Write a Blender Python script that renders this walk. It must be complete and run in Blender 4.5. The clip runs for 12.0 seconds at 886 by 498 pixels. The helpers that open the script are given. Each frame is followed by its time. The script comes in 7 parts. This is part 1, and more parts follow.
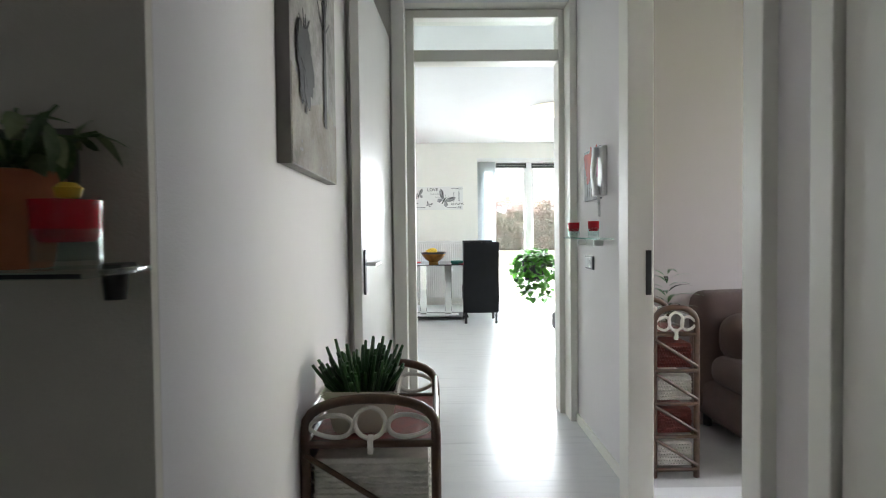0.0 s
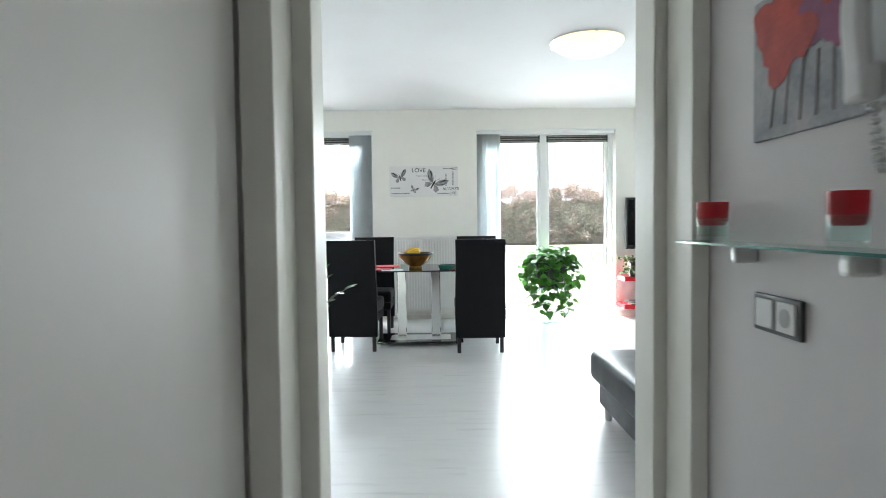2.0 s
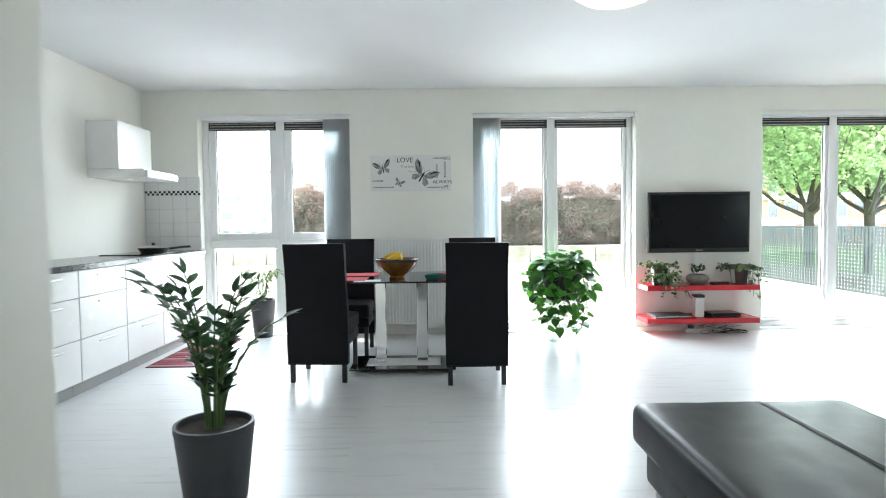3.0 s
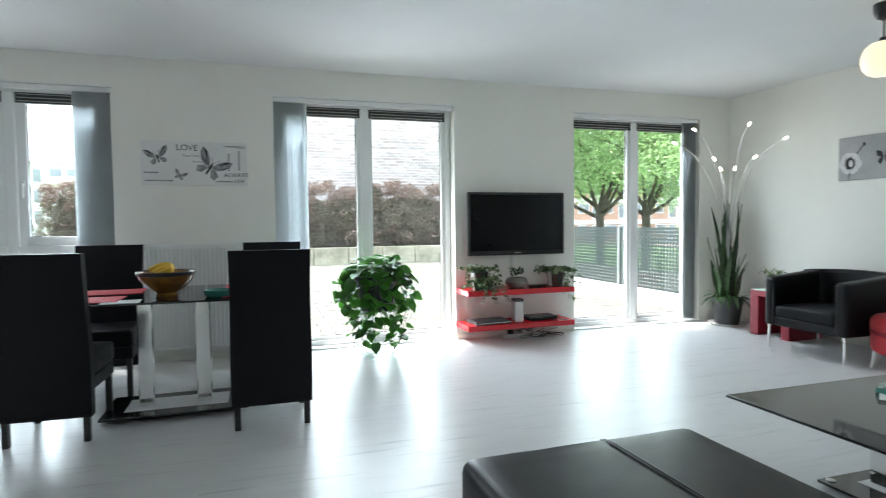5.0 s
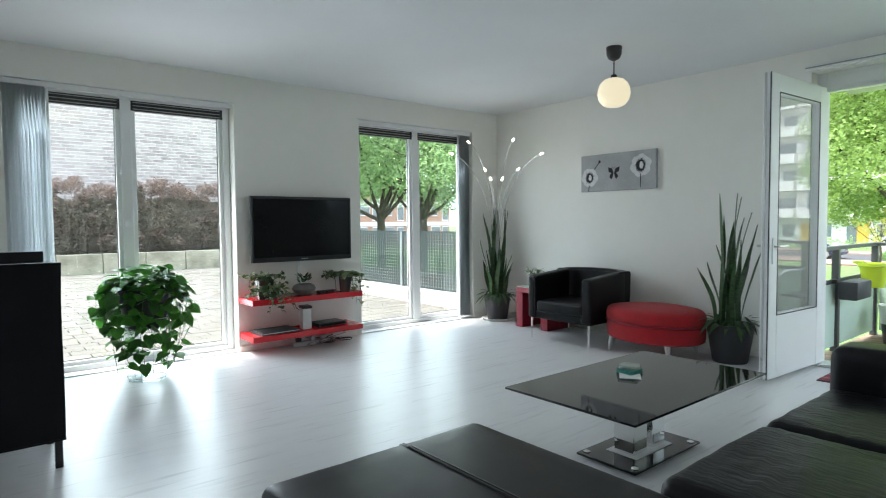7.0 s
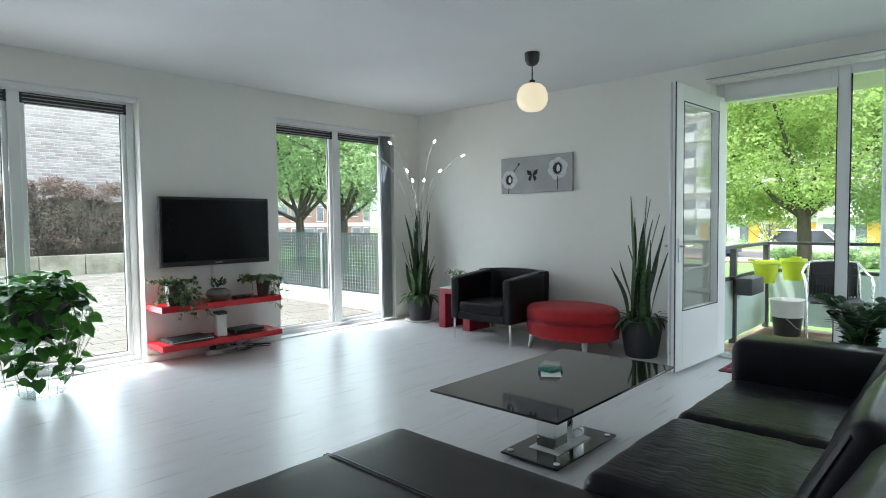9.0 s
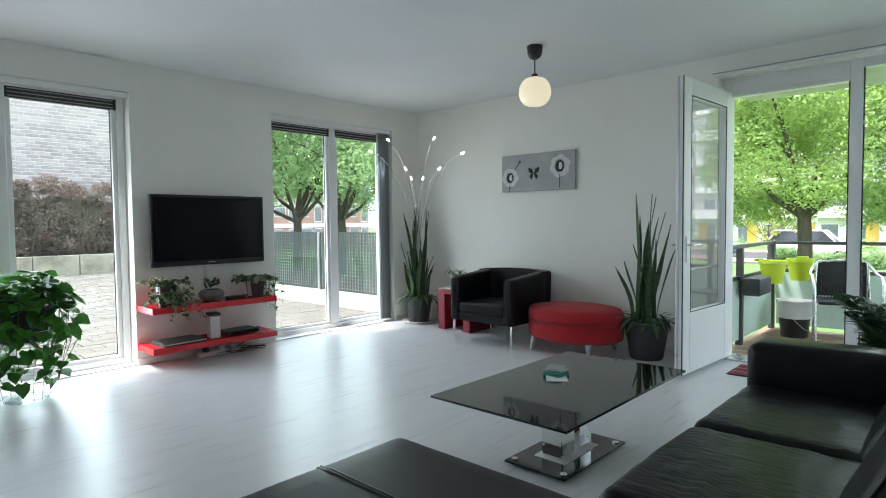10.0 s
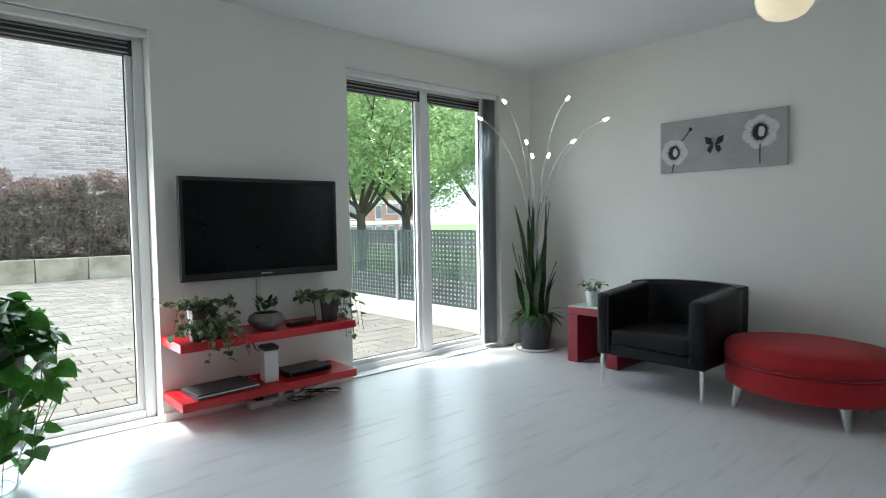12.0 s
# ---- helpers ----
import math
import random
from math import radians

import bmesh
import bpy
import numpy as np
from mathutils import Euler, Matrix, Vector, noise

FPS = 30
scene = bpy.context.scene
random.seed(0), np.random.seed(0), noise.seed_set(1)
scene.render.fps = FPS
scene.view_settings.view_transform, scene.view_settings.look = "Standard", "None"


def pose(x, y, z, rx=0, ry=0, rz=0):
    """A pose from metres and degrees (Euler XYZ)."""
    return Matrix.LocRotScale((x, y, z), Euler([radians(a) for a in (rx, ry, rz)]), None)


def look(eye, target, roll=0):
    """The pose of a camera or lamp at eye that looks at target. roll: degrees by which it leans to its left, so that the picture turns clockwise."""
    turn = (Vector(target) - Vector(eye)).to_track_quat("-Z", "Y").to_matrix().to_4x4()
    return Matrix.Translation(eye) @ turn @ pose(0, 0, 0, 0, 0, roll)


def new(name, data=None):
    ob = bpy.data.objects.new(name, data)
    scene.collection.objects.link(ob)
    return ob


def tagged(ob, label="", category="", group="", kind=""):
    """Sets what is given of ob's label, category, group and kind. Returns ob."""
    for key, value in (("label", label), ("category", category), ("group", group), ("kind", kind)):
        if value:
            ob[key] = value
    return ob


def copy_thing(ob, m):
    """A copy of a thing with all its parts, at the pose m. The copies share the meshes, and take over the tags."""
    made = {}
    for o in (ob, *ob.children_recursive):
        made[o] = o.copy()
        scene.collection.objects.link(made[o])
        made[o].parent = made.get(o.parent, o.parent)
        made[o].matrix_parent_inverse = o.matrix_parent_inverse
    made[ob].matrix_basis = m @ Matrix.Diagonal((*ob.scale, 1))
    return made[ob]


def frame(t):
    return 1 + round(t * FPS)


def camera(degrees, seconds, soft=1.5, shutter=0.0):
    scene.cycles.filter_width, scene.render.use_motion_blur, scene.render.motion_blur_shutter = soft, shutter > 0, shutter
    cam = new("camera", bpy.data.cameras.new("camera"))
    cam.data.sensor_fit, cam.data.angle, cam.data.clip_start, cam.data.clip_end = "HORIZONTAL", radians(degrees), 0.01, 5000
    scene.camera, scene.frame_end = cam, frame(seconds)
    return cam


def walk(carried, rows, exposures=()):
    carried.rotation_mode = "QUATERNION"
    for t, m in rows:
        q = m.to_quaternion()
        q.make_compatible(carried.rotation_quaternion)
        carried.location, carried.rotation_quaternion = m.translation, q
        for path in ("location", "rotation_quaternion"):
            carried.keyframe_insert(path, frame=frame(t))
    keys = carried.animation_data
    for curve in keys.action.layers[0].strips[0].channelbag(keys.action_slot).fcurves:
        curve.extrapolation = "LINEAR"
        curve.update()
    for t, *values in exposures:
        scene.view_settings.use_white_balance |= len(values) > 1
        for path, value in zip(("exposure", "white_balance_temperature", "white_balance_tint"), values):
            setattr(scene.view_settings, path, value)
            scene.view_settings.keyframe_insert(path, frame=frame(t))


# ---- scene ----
cam = camera(74.5, 12.0, soft=1.0, shutter=0.3)
PATH = [
    (0, (-0.029, 0.057, 1.158), (-0.004, 2.056, 1.103), -0.6),
    (0.5, (0.002, 0.447, 1.163), (0.035, 2.446, 1.097), -0.6),
    (1, (0.06, 0.985, 1.154), (0.087, 2.984, 1.082), -0.6),
    (1.5, (0.111, 1.537, 1.158), (0.133, 3.535, 1.08), -0.6),
    (2, (0.178, 2.173, 1.167), (0.19, 4.172, 1.086), -0.7),
    (2.5, (0.224, 2.763, 1.177), (0.234, 4.761, 1.093), -0.6),
    (2.7, (0.234, 2.965, 1.176), (0.246, 4.963, 1.091), -0.6),
    (4.3, (0.424, 3.962, 1.158), (0.691, 5.942, 1.078), -0.6),
    (4.5, (0.437, 3.95, 1.178), (0.79, 5.917, 1.089), -0.5),
    (5, (0.456, 3.938, 1.185), (1.075, 5.838, 1.094), -0.6),
    (5.5, (0.425, 3.96, 1.211), (1.288, 5.762, 1.114), -0.5),
    (6, (0.423, 3.974, 1.213), (1.469, 5.676, 1.119), -0.6),
    (6.5, (0.431, 3.98, 1.221), (1.594, 5.604, 1.125), -0.5),
    (7, (0.413, 3.984, 1.219), (1.679, 5.53, 1.127), -0.5),
    (9, (0.422, 4.012, 1.227), (1.884, 5.373, 1.135), -0.6),
    (9.5, (0.422, 4.026, 1.227), (1.893, 5.378, 1.134), -0.6),
    (10, (0.52, 4.122, 1.209), (1.987, 5.479, 1.119), -0.6),
    (10.5, (0.698, 4.388, 1.229), (2.16, 5.749, 1.13), -0.7),
    (11, (0.932, 4.817, 1.217), (2.365, 6.207, 1.11), -0.9),
    (11.5, (1.167, 5.176, 1.197), (2.508, 6.656, 1.094), -0.7),
    (12, (1.357, 5.737, 1.194), (2.684, 7.231, 1.096), -0.9),
]
EXPOSURES = [(0, 2.96, 6550, 13), (0.5, 2.6, 6600, 13), (1, 2.48, 6550, 13), (1.5, 2.5, 6450, 12), (2.5, 2.3, 6350, 11), (4.3, 1.68, 6250, 10.5), (5.5, 1.28, 6180, 9.5), (6.5, 1.1, 6150, 9.5), (9.5, 0.97, 6100, 10), (12, 0.79, 6150, 9.5)]
SKY, WIN, HALL = 0.15, 0.205, 0.058
walk(cam, [(t, look(eye, target, roll)) for t, eye, target, roll in PATH], EXPOSURES)

# ---- light ----
world = bpy.data.worlds.new("sky_world")
scene.world = world
world.use_nodes = True
wn = world.node_tree
bg = wn.nodes["Background"]
sky = wn.nodes.new("ShaderNodeTexSky")
sky.sky_type = "NISHITA"
sky.sun_disc = False
sky.sun_elevation = radians(62)
sky.sun_rotation = radians(-60)
sky.air_density, sky.dust_density, sky.ozone_density = 1.0, 6.0, 1.0
wmix = wn.nodes.new("ShaderNodeMix")
wmix.data_type = "RGBA"
wmix.inputs[0].default_value = 0.75
wn.links.new(sky.outputs[0], wmix.inputs[6])
wmix.inputs[7].default_value = (15.2, 17.0, 18.8, 1)
wn.links.new(wmix.outputs[2], bg.inputs[0])
bg.inputs[1].default_value = SKY

sun = new("sun", bpy.data.lights.new("sun", "SUN"))
sun.data.energy, sun.data.angle, sun.data.color = 5.0, radians(10), (1.0, 0.95, 0.88)
sun.matrix_world = look((0, 0, 0), (0.58, -0.34, -1.25))


def added_window_light(x, y, z, w, h, aim, power, tint=(0.86, 0.95, 1.0)):
    """An area lamp added in a window opening, for the sky's light."""
    lamp = new("added_window_light", bpy.data.lights.new("added_window_light", "AREA"))
    lamp.data.shape, lamp.data.size, lamp.data.size_y = "RECTANGLE", w, h
    lamp.data.energy, lamp.data.color = power, tint
    lamp.data.spread = radians(125)
    lamp.matrix_world = look((x, y, z), aim)
    return lamp


added_window_light(-1.43, 9.72, 1.2, 1.3, 2.0, (-1.43, 4.6, 0.0), 70 * WIN)
added_window_light(1.52, 9.72, 1.2, 1.5, 2.1, (1.52, 4.6, 0.0), 92 * WIN)
added_window_light(4.56, 9.72, 1.2, 1.5, 2.1, (4.2, 4.6, 0.0), 46 * WIN)
added_window_light(6.12, 4.42, 1.2, 0.7, 2.1, (1, 4.9, 0.3), 30 * WIN)
# Added lamp in an unseen, assumed bedroom window, to brighten the hall.
added_window_light(3.49, 2.55, 1.5, 1.3, 1.3, (0, 1.9, 1.1), 34 * HALL, (1.0, 0.95, 0.93))


# ---- materials ----
def mat(name, col, rough=0.6, metal=0.0, var=0.08, scale=6.0, bump=0.0, bscale=120.0, col2=None, stretch=(1, 1, 1),
        rand=0.0, pos=(0.42, 0.92), leaf=0.0, trans=0.0, coat=0.0, spec=0.5, emit=None, power=0.0, sheen=0.0, rvar=0.06, sss=0.0):
    """A surface with large and small variation of colour, gloss and relief, in metres."""
    m = bpy.data.materials.new(name)
    m.use_nodes = True
    nt = m.node_tree
    b = nt.nodes["Principled BSDF"]
    b.inputs["Metallic"].default_value = metal
    b.inputs["Transmission Weight"].default_value = trans
    b.inputs["Coat Weight"].default_value = coat
    b.inputs["Specular IOR Level"].default_value = spec
    b.inputs["Sheen Weight"].default_value = sheen
    tc = nt.nodes.new("ShaderNodeTexCoord")
    mp = nt.nodes.new("ShaderNodeMapping")
    mp.inputs["Scale"].default_value = stretch
    nt.links.new(tc.outputs["Object"], mp.inputs[0])
    n1 = nt.nodes.new("ShaderNodeTexNoise")
    n1.inputs["Scale"].default_value, n1.inputs["Detail"].default_value = scale, 6
    n2 = nt.nodes.new("ShaderNodeTexNoise")
    n2.inputs["Scale"].default_value, n2.inputs["Detail"].default_value = scale * 9, 3
    for n in (n1, n2):
        nt.links.new(mp.outputs[0], n.inputs["Vector"])
    add = nt.nodes.new("ShaderNodeMath")
    add.operation = "MULTIPLY_ADD"
    add.inputs[1].default_value = 0.35
    nt.links.new(n2.outputs[0], add.inputs[0])
    nt.links.new(n1.outputs[0], add.inputs[2])
    fac = add.outputs[0]
    if rand:
        oi = nt.nodes.new("ShaderNodeObjectInfo")
        mr = nt.nodes.new("ShaderNodeMath")
        mr.operation = "MULTIPLY_ADD"
        mr.inputs[1].default_value = rand
        nt.links.new(oi.outputs["Random"], mr.inputs[0])
        nt.links.new(fac, mr.inputs[2])
        sb = nt.nodes.new("ShaderNodeMath")
        sb.operation = "SUBTRACT"
        sb.inputs[1].default_value = rand / 2
        nt.links.new(mr.outputs[0], sb.inputs[0])
        fac = sb.outputs[0]
    cr = nt.nodes.new("ShaderNodeValToRGB")
    a = [max(0, c * (1 - var)) for c in col]
    z = list(col2) if col2 else [min(1, c * (1 + var)) for c in col]
    cr.color_ramp.elements[0].position, cr.color_ramp.elements[1].position = pos
    cr.color_ramp.elements[0].color, cr.color_ramp.elements[1].color = (*a, 1), (*z, 1)
    nt.links.new(fac, cr.inputs[0])
    nt.links.new(cr.outputs[0], b.inputs["Base Color"])
    rr = nt.nodes.new("ShaderNodeMapRange")
    rr.inputs[1].default_value, rr.inputs[2].default_value = 0.3, 0.9
    rr.inputs[3].default_value, rr.inputs[4].default_value = max(0.02, rough - rvar), min(1, rough + rvar)
    nt.links.new(fac, rr.inputs[0])
    nt.links.new(rr.outputs[0], b.inputs["Roughness"])
    if bump:
        n3 = nt.nodes.new("ShaderNodeTexNoise")
        n3.inputs["Scale"].default_value, n3.inputs["Detail"].default_value = bscale, 5
        nt.links.new(mp.outputs[0], n3.inputs["Vector"])
        bp = nt.nodes.new("ShaderNodeBump")
        bp.inputs["Strength"].default_value, bp.inputs["Distance"].default_value = bump, 0.01
        nt.links.new(n3.outputs[0], bp.inputs["Height"])
        nt.links.new(bp.outputs[0], b.inputs["Normal"])
    if leaf:
        tl = nt.nodes.new("ShaderNodeBsdfTranslucent")
        mixl = nt.nodes.new("ShaderNodeMixShader")
        mixl.inputs[0].default_value = leaf
        nt.links.new(cr.outputs[0], tl.inputs[0])
        nt.links.new(b.outputs[0], mixl.inputs[1])
        nt.links.new(tl.outputs[0], mixl.inputs[2])
        nt.links.new(mixl.outputs[0], nt.nodes["Material Output"].inputs[0])
    if emit:
        b.inputs["Emission Color"].default_value = (*emit, 1)
        b.inputs["Emission Strength"].default_value = power
    return m


def glass_mat(name, tint=(0.97, 0.99, 0.98), rough=0.0, gloss=0.6):
    """A thin clear pane: lets the view through and mirrors a little."""
    m = bpy.data.materials.new(name)
    m.use_nodes = True
    nt = m.node_tree
    nt.nodes.remove(nt.nodes["Principled BSDF"])
    tr, gl = (nt.nodes.new("ShaderNodeBsdf" + k) for k in ("Transparent", "Glossy"))
    mix = nt.nodes.new("ShaderNodeMixShader")
    lw_ = nt.nodes.new("ShaderNodeLayerWeight")
    lw_.inputs[0].default_value = 0.5
    pw_ = nt.nodes.new("ShaderNodeMath")
    pw_.operation = "POWER"
    pw_.inputs[1].default_value = 3.2
    ma_ = nt.nodes.new("ShaderNodeMath")
    ma_.operation = "MULTIPLY_ADD"
    ma_.inputs[1].default_value, ma_.inputs[2].default_value = gloss, 0.035
    nt.links.new(lw_.outputs["Facing"], pw_.inputs[0])
    nt.links.new(pw_.outputs[0], ma_.inputs[0])
    tr.inputs[0].default_value = (*tint, 1)
    gl.inputs["Roughness"].default_value = rough
    nt.links.new(ma_.outputs[0], mix.inputs[0])
    nt.links.new(tr.outputs[0], mix.inputs[1])
    nt.links.new(gl.outputs[0], mix.inputs[2])
    nt.links.new(mix.outputs[0], nt.nodes["Material Output"].inputs[0])
    return m


WALL = mat("wall_paint", (0.86, 0.85, 0.80), 0.85, var=0.025, scale=1.5, bump=0.12, bscale=260)
WALLH = mat("hall_paint", (0.80, 0.775, 0.775), 0.85, var=0.025, scale=1.5, bump=0.12, bscale=260)
# White wall paint toned down: the niche's shade is put into this colour.
WALLG = mat("wall_paint_niche_shade", (0.76, 0.72, 0.64), 0.85, var=0.03, scale=1.5, bump=0.12, bscale=260)
# Lilac grey, with the bedroom's dimness put into a darker colour.
WALLB = mat("lilac_grey_dimmed_paint", (0.31, 0.275, 0.27), 0.88, var=0.03, scale=1.5, bump=0.12, bscale=260)
CEIL = mat("ceiling_paint", (0.75, 0.76, 0.77), 0.9, var=0.02, scale=2.0, bump=0.15, bscale=320)
TRIM = mat("cream_gloss_paint", (0.85, 0.835, 0.77), 0.45, var=0.03, scale=3, bump=0.03, bscale=60)
DOORP = mat("door_gloss_paint", (0.81, 0.80, 0.76), 0.42, spec=0.4, var=0.02, scale=2, rvar=0.0)
UPVC = mat("white_window_plastic", (0.82, 0.83, 0.83), 0.38, var=0.02, scale=3, rvar=0.0)
RUBBER = mat("black_rubber", (0.015, 0.015, 0.016), 0.6, var=0.1)
VENTM = mat("dark_grey_vent_metal", (0.035, 0.038, 0.04), 0.4, metal=0.3, var=0.1)
GLASS = glass_mat("window_glass")
FLOORM = mat("whitewashed_laminate", (0.585, 0.588, 0.592), 0.30, spec=0.38, var=0.0, scale=1.5, col2=(0.65, 0.652, 0.655),
             stretch=(0.7, 2.6, 1), rand=0.03, rvar=0.04, pos=(0.36, 0.66))
fg = FLOORM.node_tree
fn = {k: fg.nodes.new("ShaderNode" + k) for k in ("TexCoord", "ObjectInfo", "VectorMath", "Mapping", "TexNoise", "MapRange", "Mix")}
fn["VectorMath"].operation = "MULTIPLY_ADD"
fn["VectorMath"].inputs[1].default_value = (37, 53, 19)
fn["Mapping"].inputs["Scale"].default_value = (0.9, 11, 1)
fn["TexNoise"].inputs["Scale"].default_value, fn["TexNoise"].inputs["Detail"].default_value = 2.6, 4
fn["MapRange"].inputs[1].default_value, fn["MapRange"].inputs[2].default_value, fn["MapRange"].inputs[4].default_value = 0.57, 0.76, 0.5
fn["Mix"].data_type = "RGBA"
fn["Mix"].inputs[7].default_value = (0.34, 0.34, 0.345, 1)
fb = fg.nodes["Principled BSDF"].inputs["Base Color"]
fg.links.new(fb.links[0].from_socket, fn["Mix"].inputs[6])
fg.links.new(fn["ObjectInfo"].outputs["Random"], fn["VectorMath"].inputs[0])
fg.links.new(fn["TexCoord"].outputs["Object"], fn["VectorMath"].inputs[2])
fg.links.new(fn["VectorMath"].outputs[0], fn["Mapping"].inputs[0])
fg.links.new(fn["Mapping"].outputs[0], fn["TexNoise"].inputs["Vector"])
fg.links.new(fn["TexNoise"].outputs[0], fn["MapRange"].inputs[0])
fg.links.new(fn["MapRange"].outputs[0], fn["Mix"].inputs[0])
fg.links.new(fn["Mix"].outputs[2], fb)
SUBM = mat("floor_joint", (0.5, 0.5, 0.49), 0.7)
BLACKLEATHER = mat("black_leather", (0.007, 0.007, 0.009), 0.36, spec=0.2, var=0.3, scale=8, bump=0.06, bscale=220, rvar=0.06)
CHAIRLEATHER = mat("black_faux_leather", (0.006, 0.006, 0.008), 0.48, spec=0.2, var=0.25, scale=10, bump=0.05, bscale=260)
CREASED = mat("creased_black_leather", (0.007, 0.007, 0.009), 0.34, spec=0.22, var=0.3, scale=8, bump=0.5, bscale=5, stretch=(9, 1.6, 1), rvar=0.06)
BLACKGLASS = mat("black_table_glass", (0.006, 0.007, 0.007), 0.04, var=0.1, spec=0.6, rvar=0.015)
CHROME = mat("chrome", (0.86, 0.86, 0.85), 0.08, metal=1.0, var=0.03, rvar=0.03)
STEEL = mat("brushed_steel", (0.55, 0.55, 0.54), 0.3, metal=1.0, var=0.06)
ALU = mat("bright_aluminium", (0.7, 0.7, 0.7), 0.25, metal=1.0, var=0.04)
BLACKWOOD = mat("black_lacquered_wood", (0.02, 0.02, 0.02), 0.35, var=0.2)
REDGLOSS = mat("red_gloss_board", (0.55, 0.012, 0.02), 0.22, var=0.08, scale=4)
REDFELT = mat("red_wool_felt", (0.42, 0.012, 0.018), 0.92, var=0.18, scale=14, bump=0.5, bscale=380, sheen=0.12)
REDCROC = mat("red_croc_vinyl", (0.26, 0.008, 0.025), 0.38, var=0.25, scale=40, bump=0.6, bscale=60)
REDGLASS = mat("red_candle_glass", (0.5, 0.01, 0.02), 0.1, var=0.08, scale=8)
SCREEN = mat("dark_screen", (0.002, 0.002, 0.003), 0.16, spec=0.09, var=0.1, rvar=0.02)
BLACKPLASTIC = mat("black_plastic", (0.02, 0.02, 0.021), 0.35, var=0.15)
WHITEPLASTIC = mat("white_plastic", (0.72, 0.72, 0.71), 0.35, var=0.03)
GREYPLASTIC = mat("grey_plastic", (0.36, 0.36, 0.35), 0.4, var=0.05)
POTDARK = mat("anthracite_pot", (0.035, 0.036, 0.04), 0.5, var=0.2, scale=10, bump=0.08, bscale=90)
POTCREAM = mat("cream_glazed_pot", (0.62, 0.57, 0.48), 0.35, var=0.08, scale=9)
TERRACOTTA = mat("terracotta", (0.42, 0.14, 0.06), 0.8, var=0.15, scale=12, bump=0.1)
SOIL = mat("potting_soil", (0.035, 0.024, 0.018), 1.0, var=0.4, scale=40, bump=1.0, bscale=120)
LEAFP = mat("pothos_leaf", (0.045, 0.17, 0.022), 0.34, var=0.35, scale=9, col2=(0.10, 0.34, 0.04), rand=0.5, leaf=0.35)
LEAFZ = mat("dark_glossy_leaf", (0.02, 0.07, 0.025), 0.3, var=0.3, scale=10, col2=(0.05, 0.14, 0.04), rand=0.4, leaf=0.15)
LEAFS = mat("snake_plant_leaf", (0.018, 0.05, 0.018), 0.42, var=0.5, scale=16, col2=(0.06, 0.135, 0.04), stretch=(1, 1, 3), rand=0.35, leaf=0.12)
LEAFV = mat("ivy_leaf", (0.06, 0.15, 0.04), 0.45, var=0.35, scale=12, col2=(0.32, 0.38, 0.2), rand=0.7, leaf=0.3)
LEAFU = mat("dark_strap_leaf", (0.03, 0.09, 0.025), 0.42, var=0.3, scale=12, col2=(0.10, 0.19, 0.07), rand=0.5, leaf=0.2)
STEM = mat("green_stem", (0.07, 0.13, 0.035), 0.55, var=0.25)
RATTAN = mat("dark_rattan_cane", (0.07, 0.035, 0.018), 0.38, var=0.4, scale=20, bump=0.2, bscale=150, stretch=(1, 1, 1))
WICKERW = mat("white_wicker", (0.66, 0.64, 0.58), 0.6, var=0.15, scale=30, bump=0.3, bscale=200)
WICKERR = mat("red_brown_wicker", (0.16, 0.03, 0.02), 0.55, var=0.35, scale=40, bump=0.4, bscale=200)
BROWNFAB = mat("brown_chenille", (0.062, 0.037, 0.031), 0.95, var=0.22, scale=12, bump=0.4, bscale=260, sheen=0.06)
AMBER = mat("amber_glazed_bowl", (0.19, 0.075, 0.014), 0.12, var=0.45, scale=14, col2=(0.34, 0.16, 0.03))
BANANA = mat("banana_skin", (0.75, 0.5, 0.04), 0.5, var=0.15, scale=18)
TEALGLASS = mat("sea_green_glass", (0.04, 0.2, 0.17), 0.08, var=0.15, scale=10)
GREENGLASS = glass_mat("greenish_shelf_glass", (0.90, 0.96, 0.94), gloss=0.4)
CLEARPL = glass_mat("clear_acrylic", (0.9, 0.95, 0.94))
FROST = mat("frosted_green_glass", (0.55, 0.68, 0.60), 0.35, var=0.06, scale=3)
BLIND = mat("grey_blind_fabric", (0.74, 0.77, 0.78), 0.8, leaf=0.45, var=0.06, scale=5, bump=0.15, bscale=400)
# Same fabric as BLIND, with shade put into a darker colour.
BLIND_SHADE = mat("grey_blind_fabric_shaded", (0.58, 0.61, 0.62), 0.8, leaf=0.3, var=0.08, scale=5, bump=0.15, bscale=400)
RADM = mat("radiator_enamel", (0.80, 0.80, 0.78), 0.35, var=0.02)
CANVASW = mat("white_canvas", (0.78, 0.78, 0.77), 0.85, var=0.05, scale=3, bump=0.15, bscale=500)
CANVASG = mat("silver_grey_canvas", (0.40, 0.40, 0.405), 0.6, var=0.15, scale=4, bump=0.3, bscale=200)
PAINTBW = mat("grey_brushed_painting", (0.24, 0.23, 0.215), 0.75, var=0.5, scale=5, col2=(0.46, 0.44, 0.42), bump=0.4, bscale=120)
PAINTGR = mat("ochre_grey_painting", (0.19, 0.155, 0.115), 0.75, var=0.5, scale=6, col2=(0.40, 0.37, 0.32), bump=0.4, bscale=120)
PAINTEDGE = mat("painted_canvas_edge", (0.16, 0.15, 0.14), 0.8, var=0.2)
INK = mat("black_paint", (0.012, 0.012, 0.013), 0.6, var=0.2)
INKG = mat("grey_print", (0.20, 0.20, 0.21), 0.8, var=0.4, scale=20, col2=(0.45, 0.45, 0.46))
PETALW = mat("white_paint_strokes", (0.66, 0.66, 0.66), 0.65, var=0.12, scale=25, bump=0.4, bscale=150)
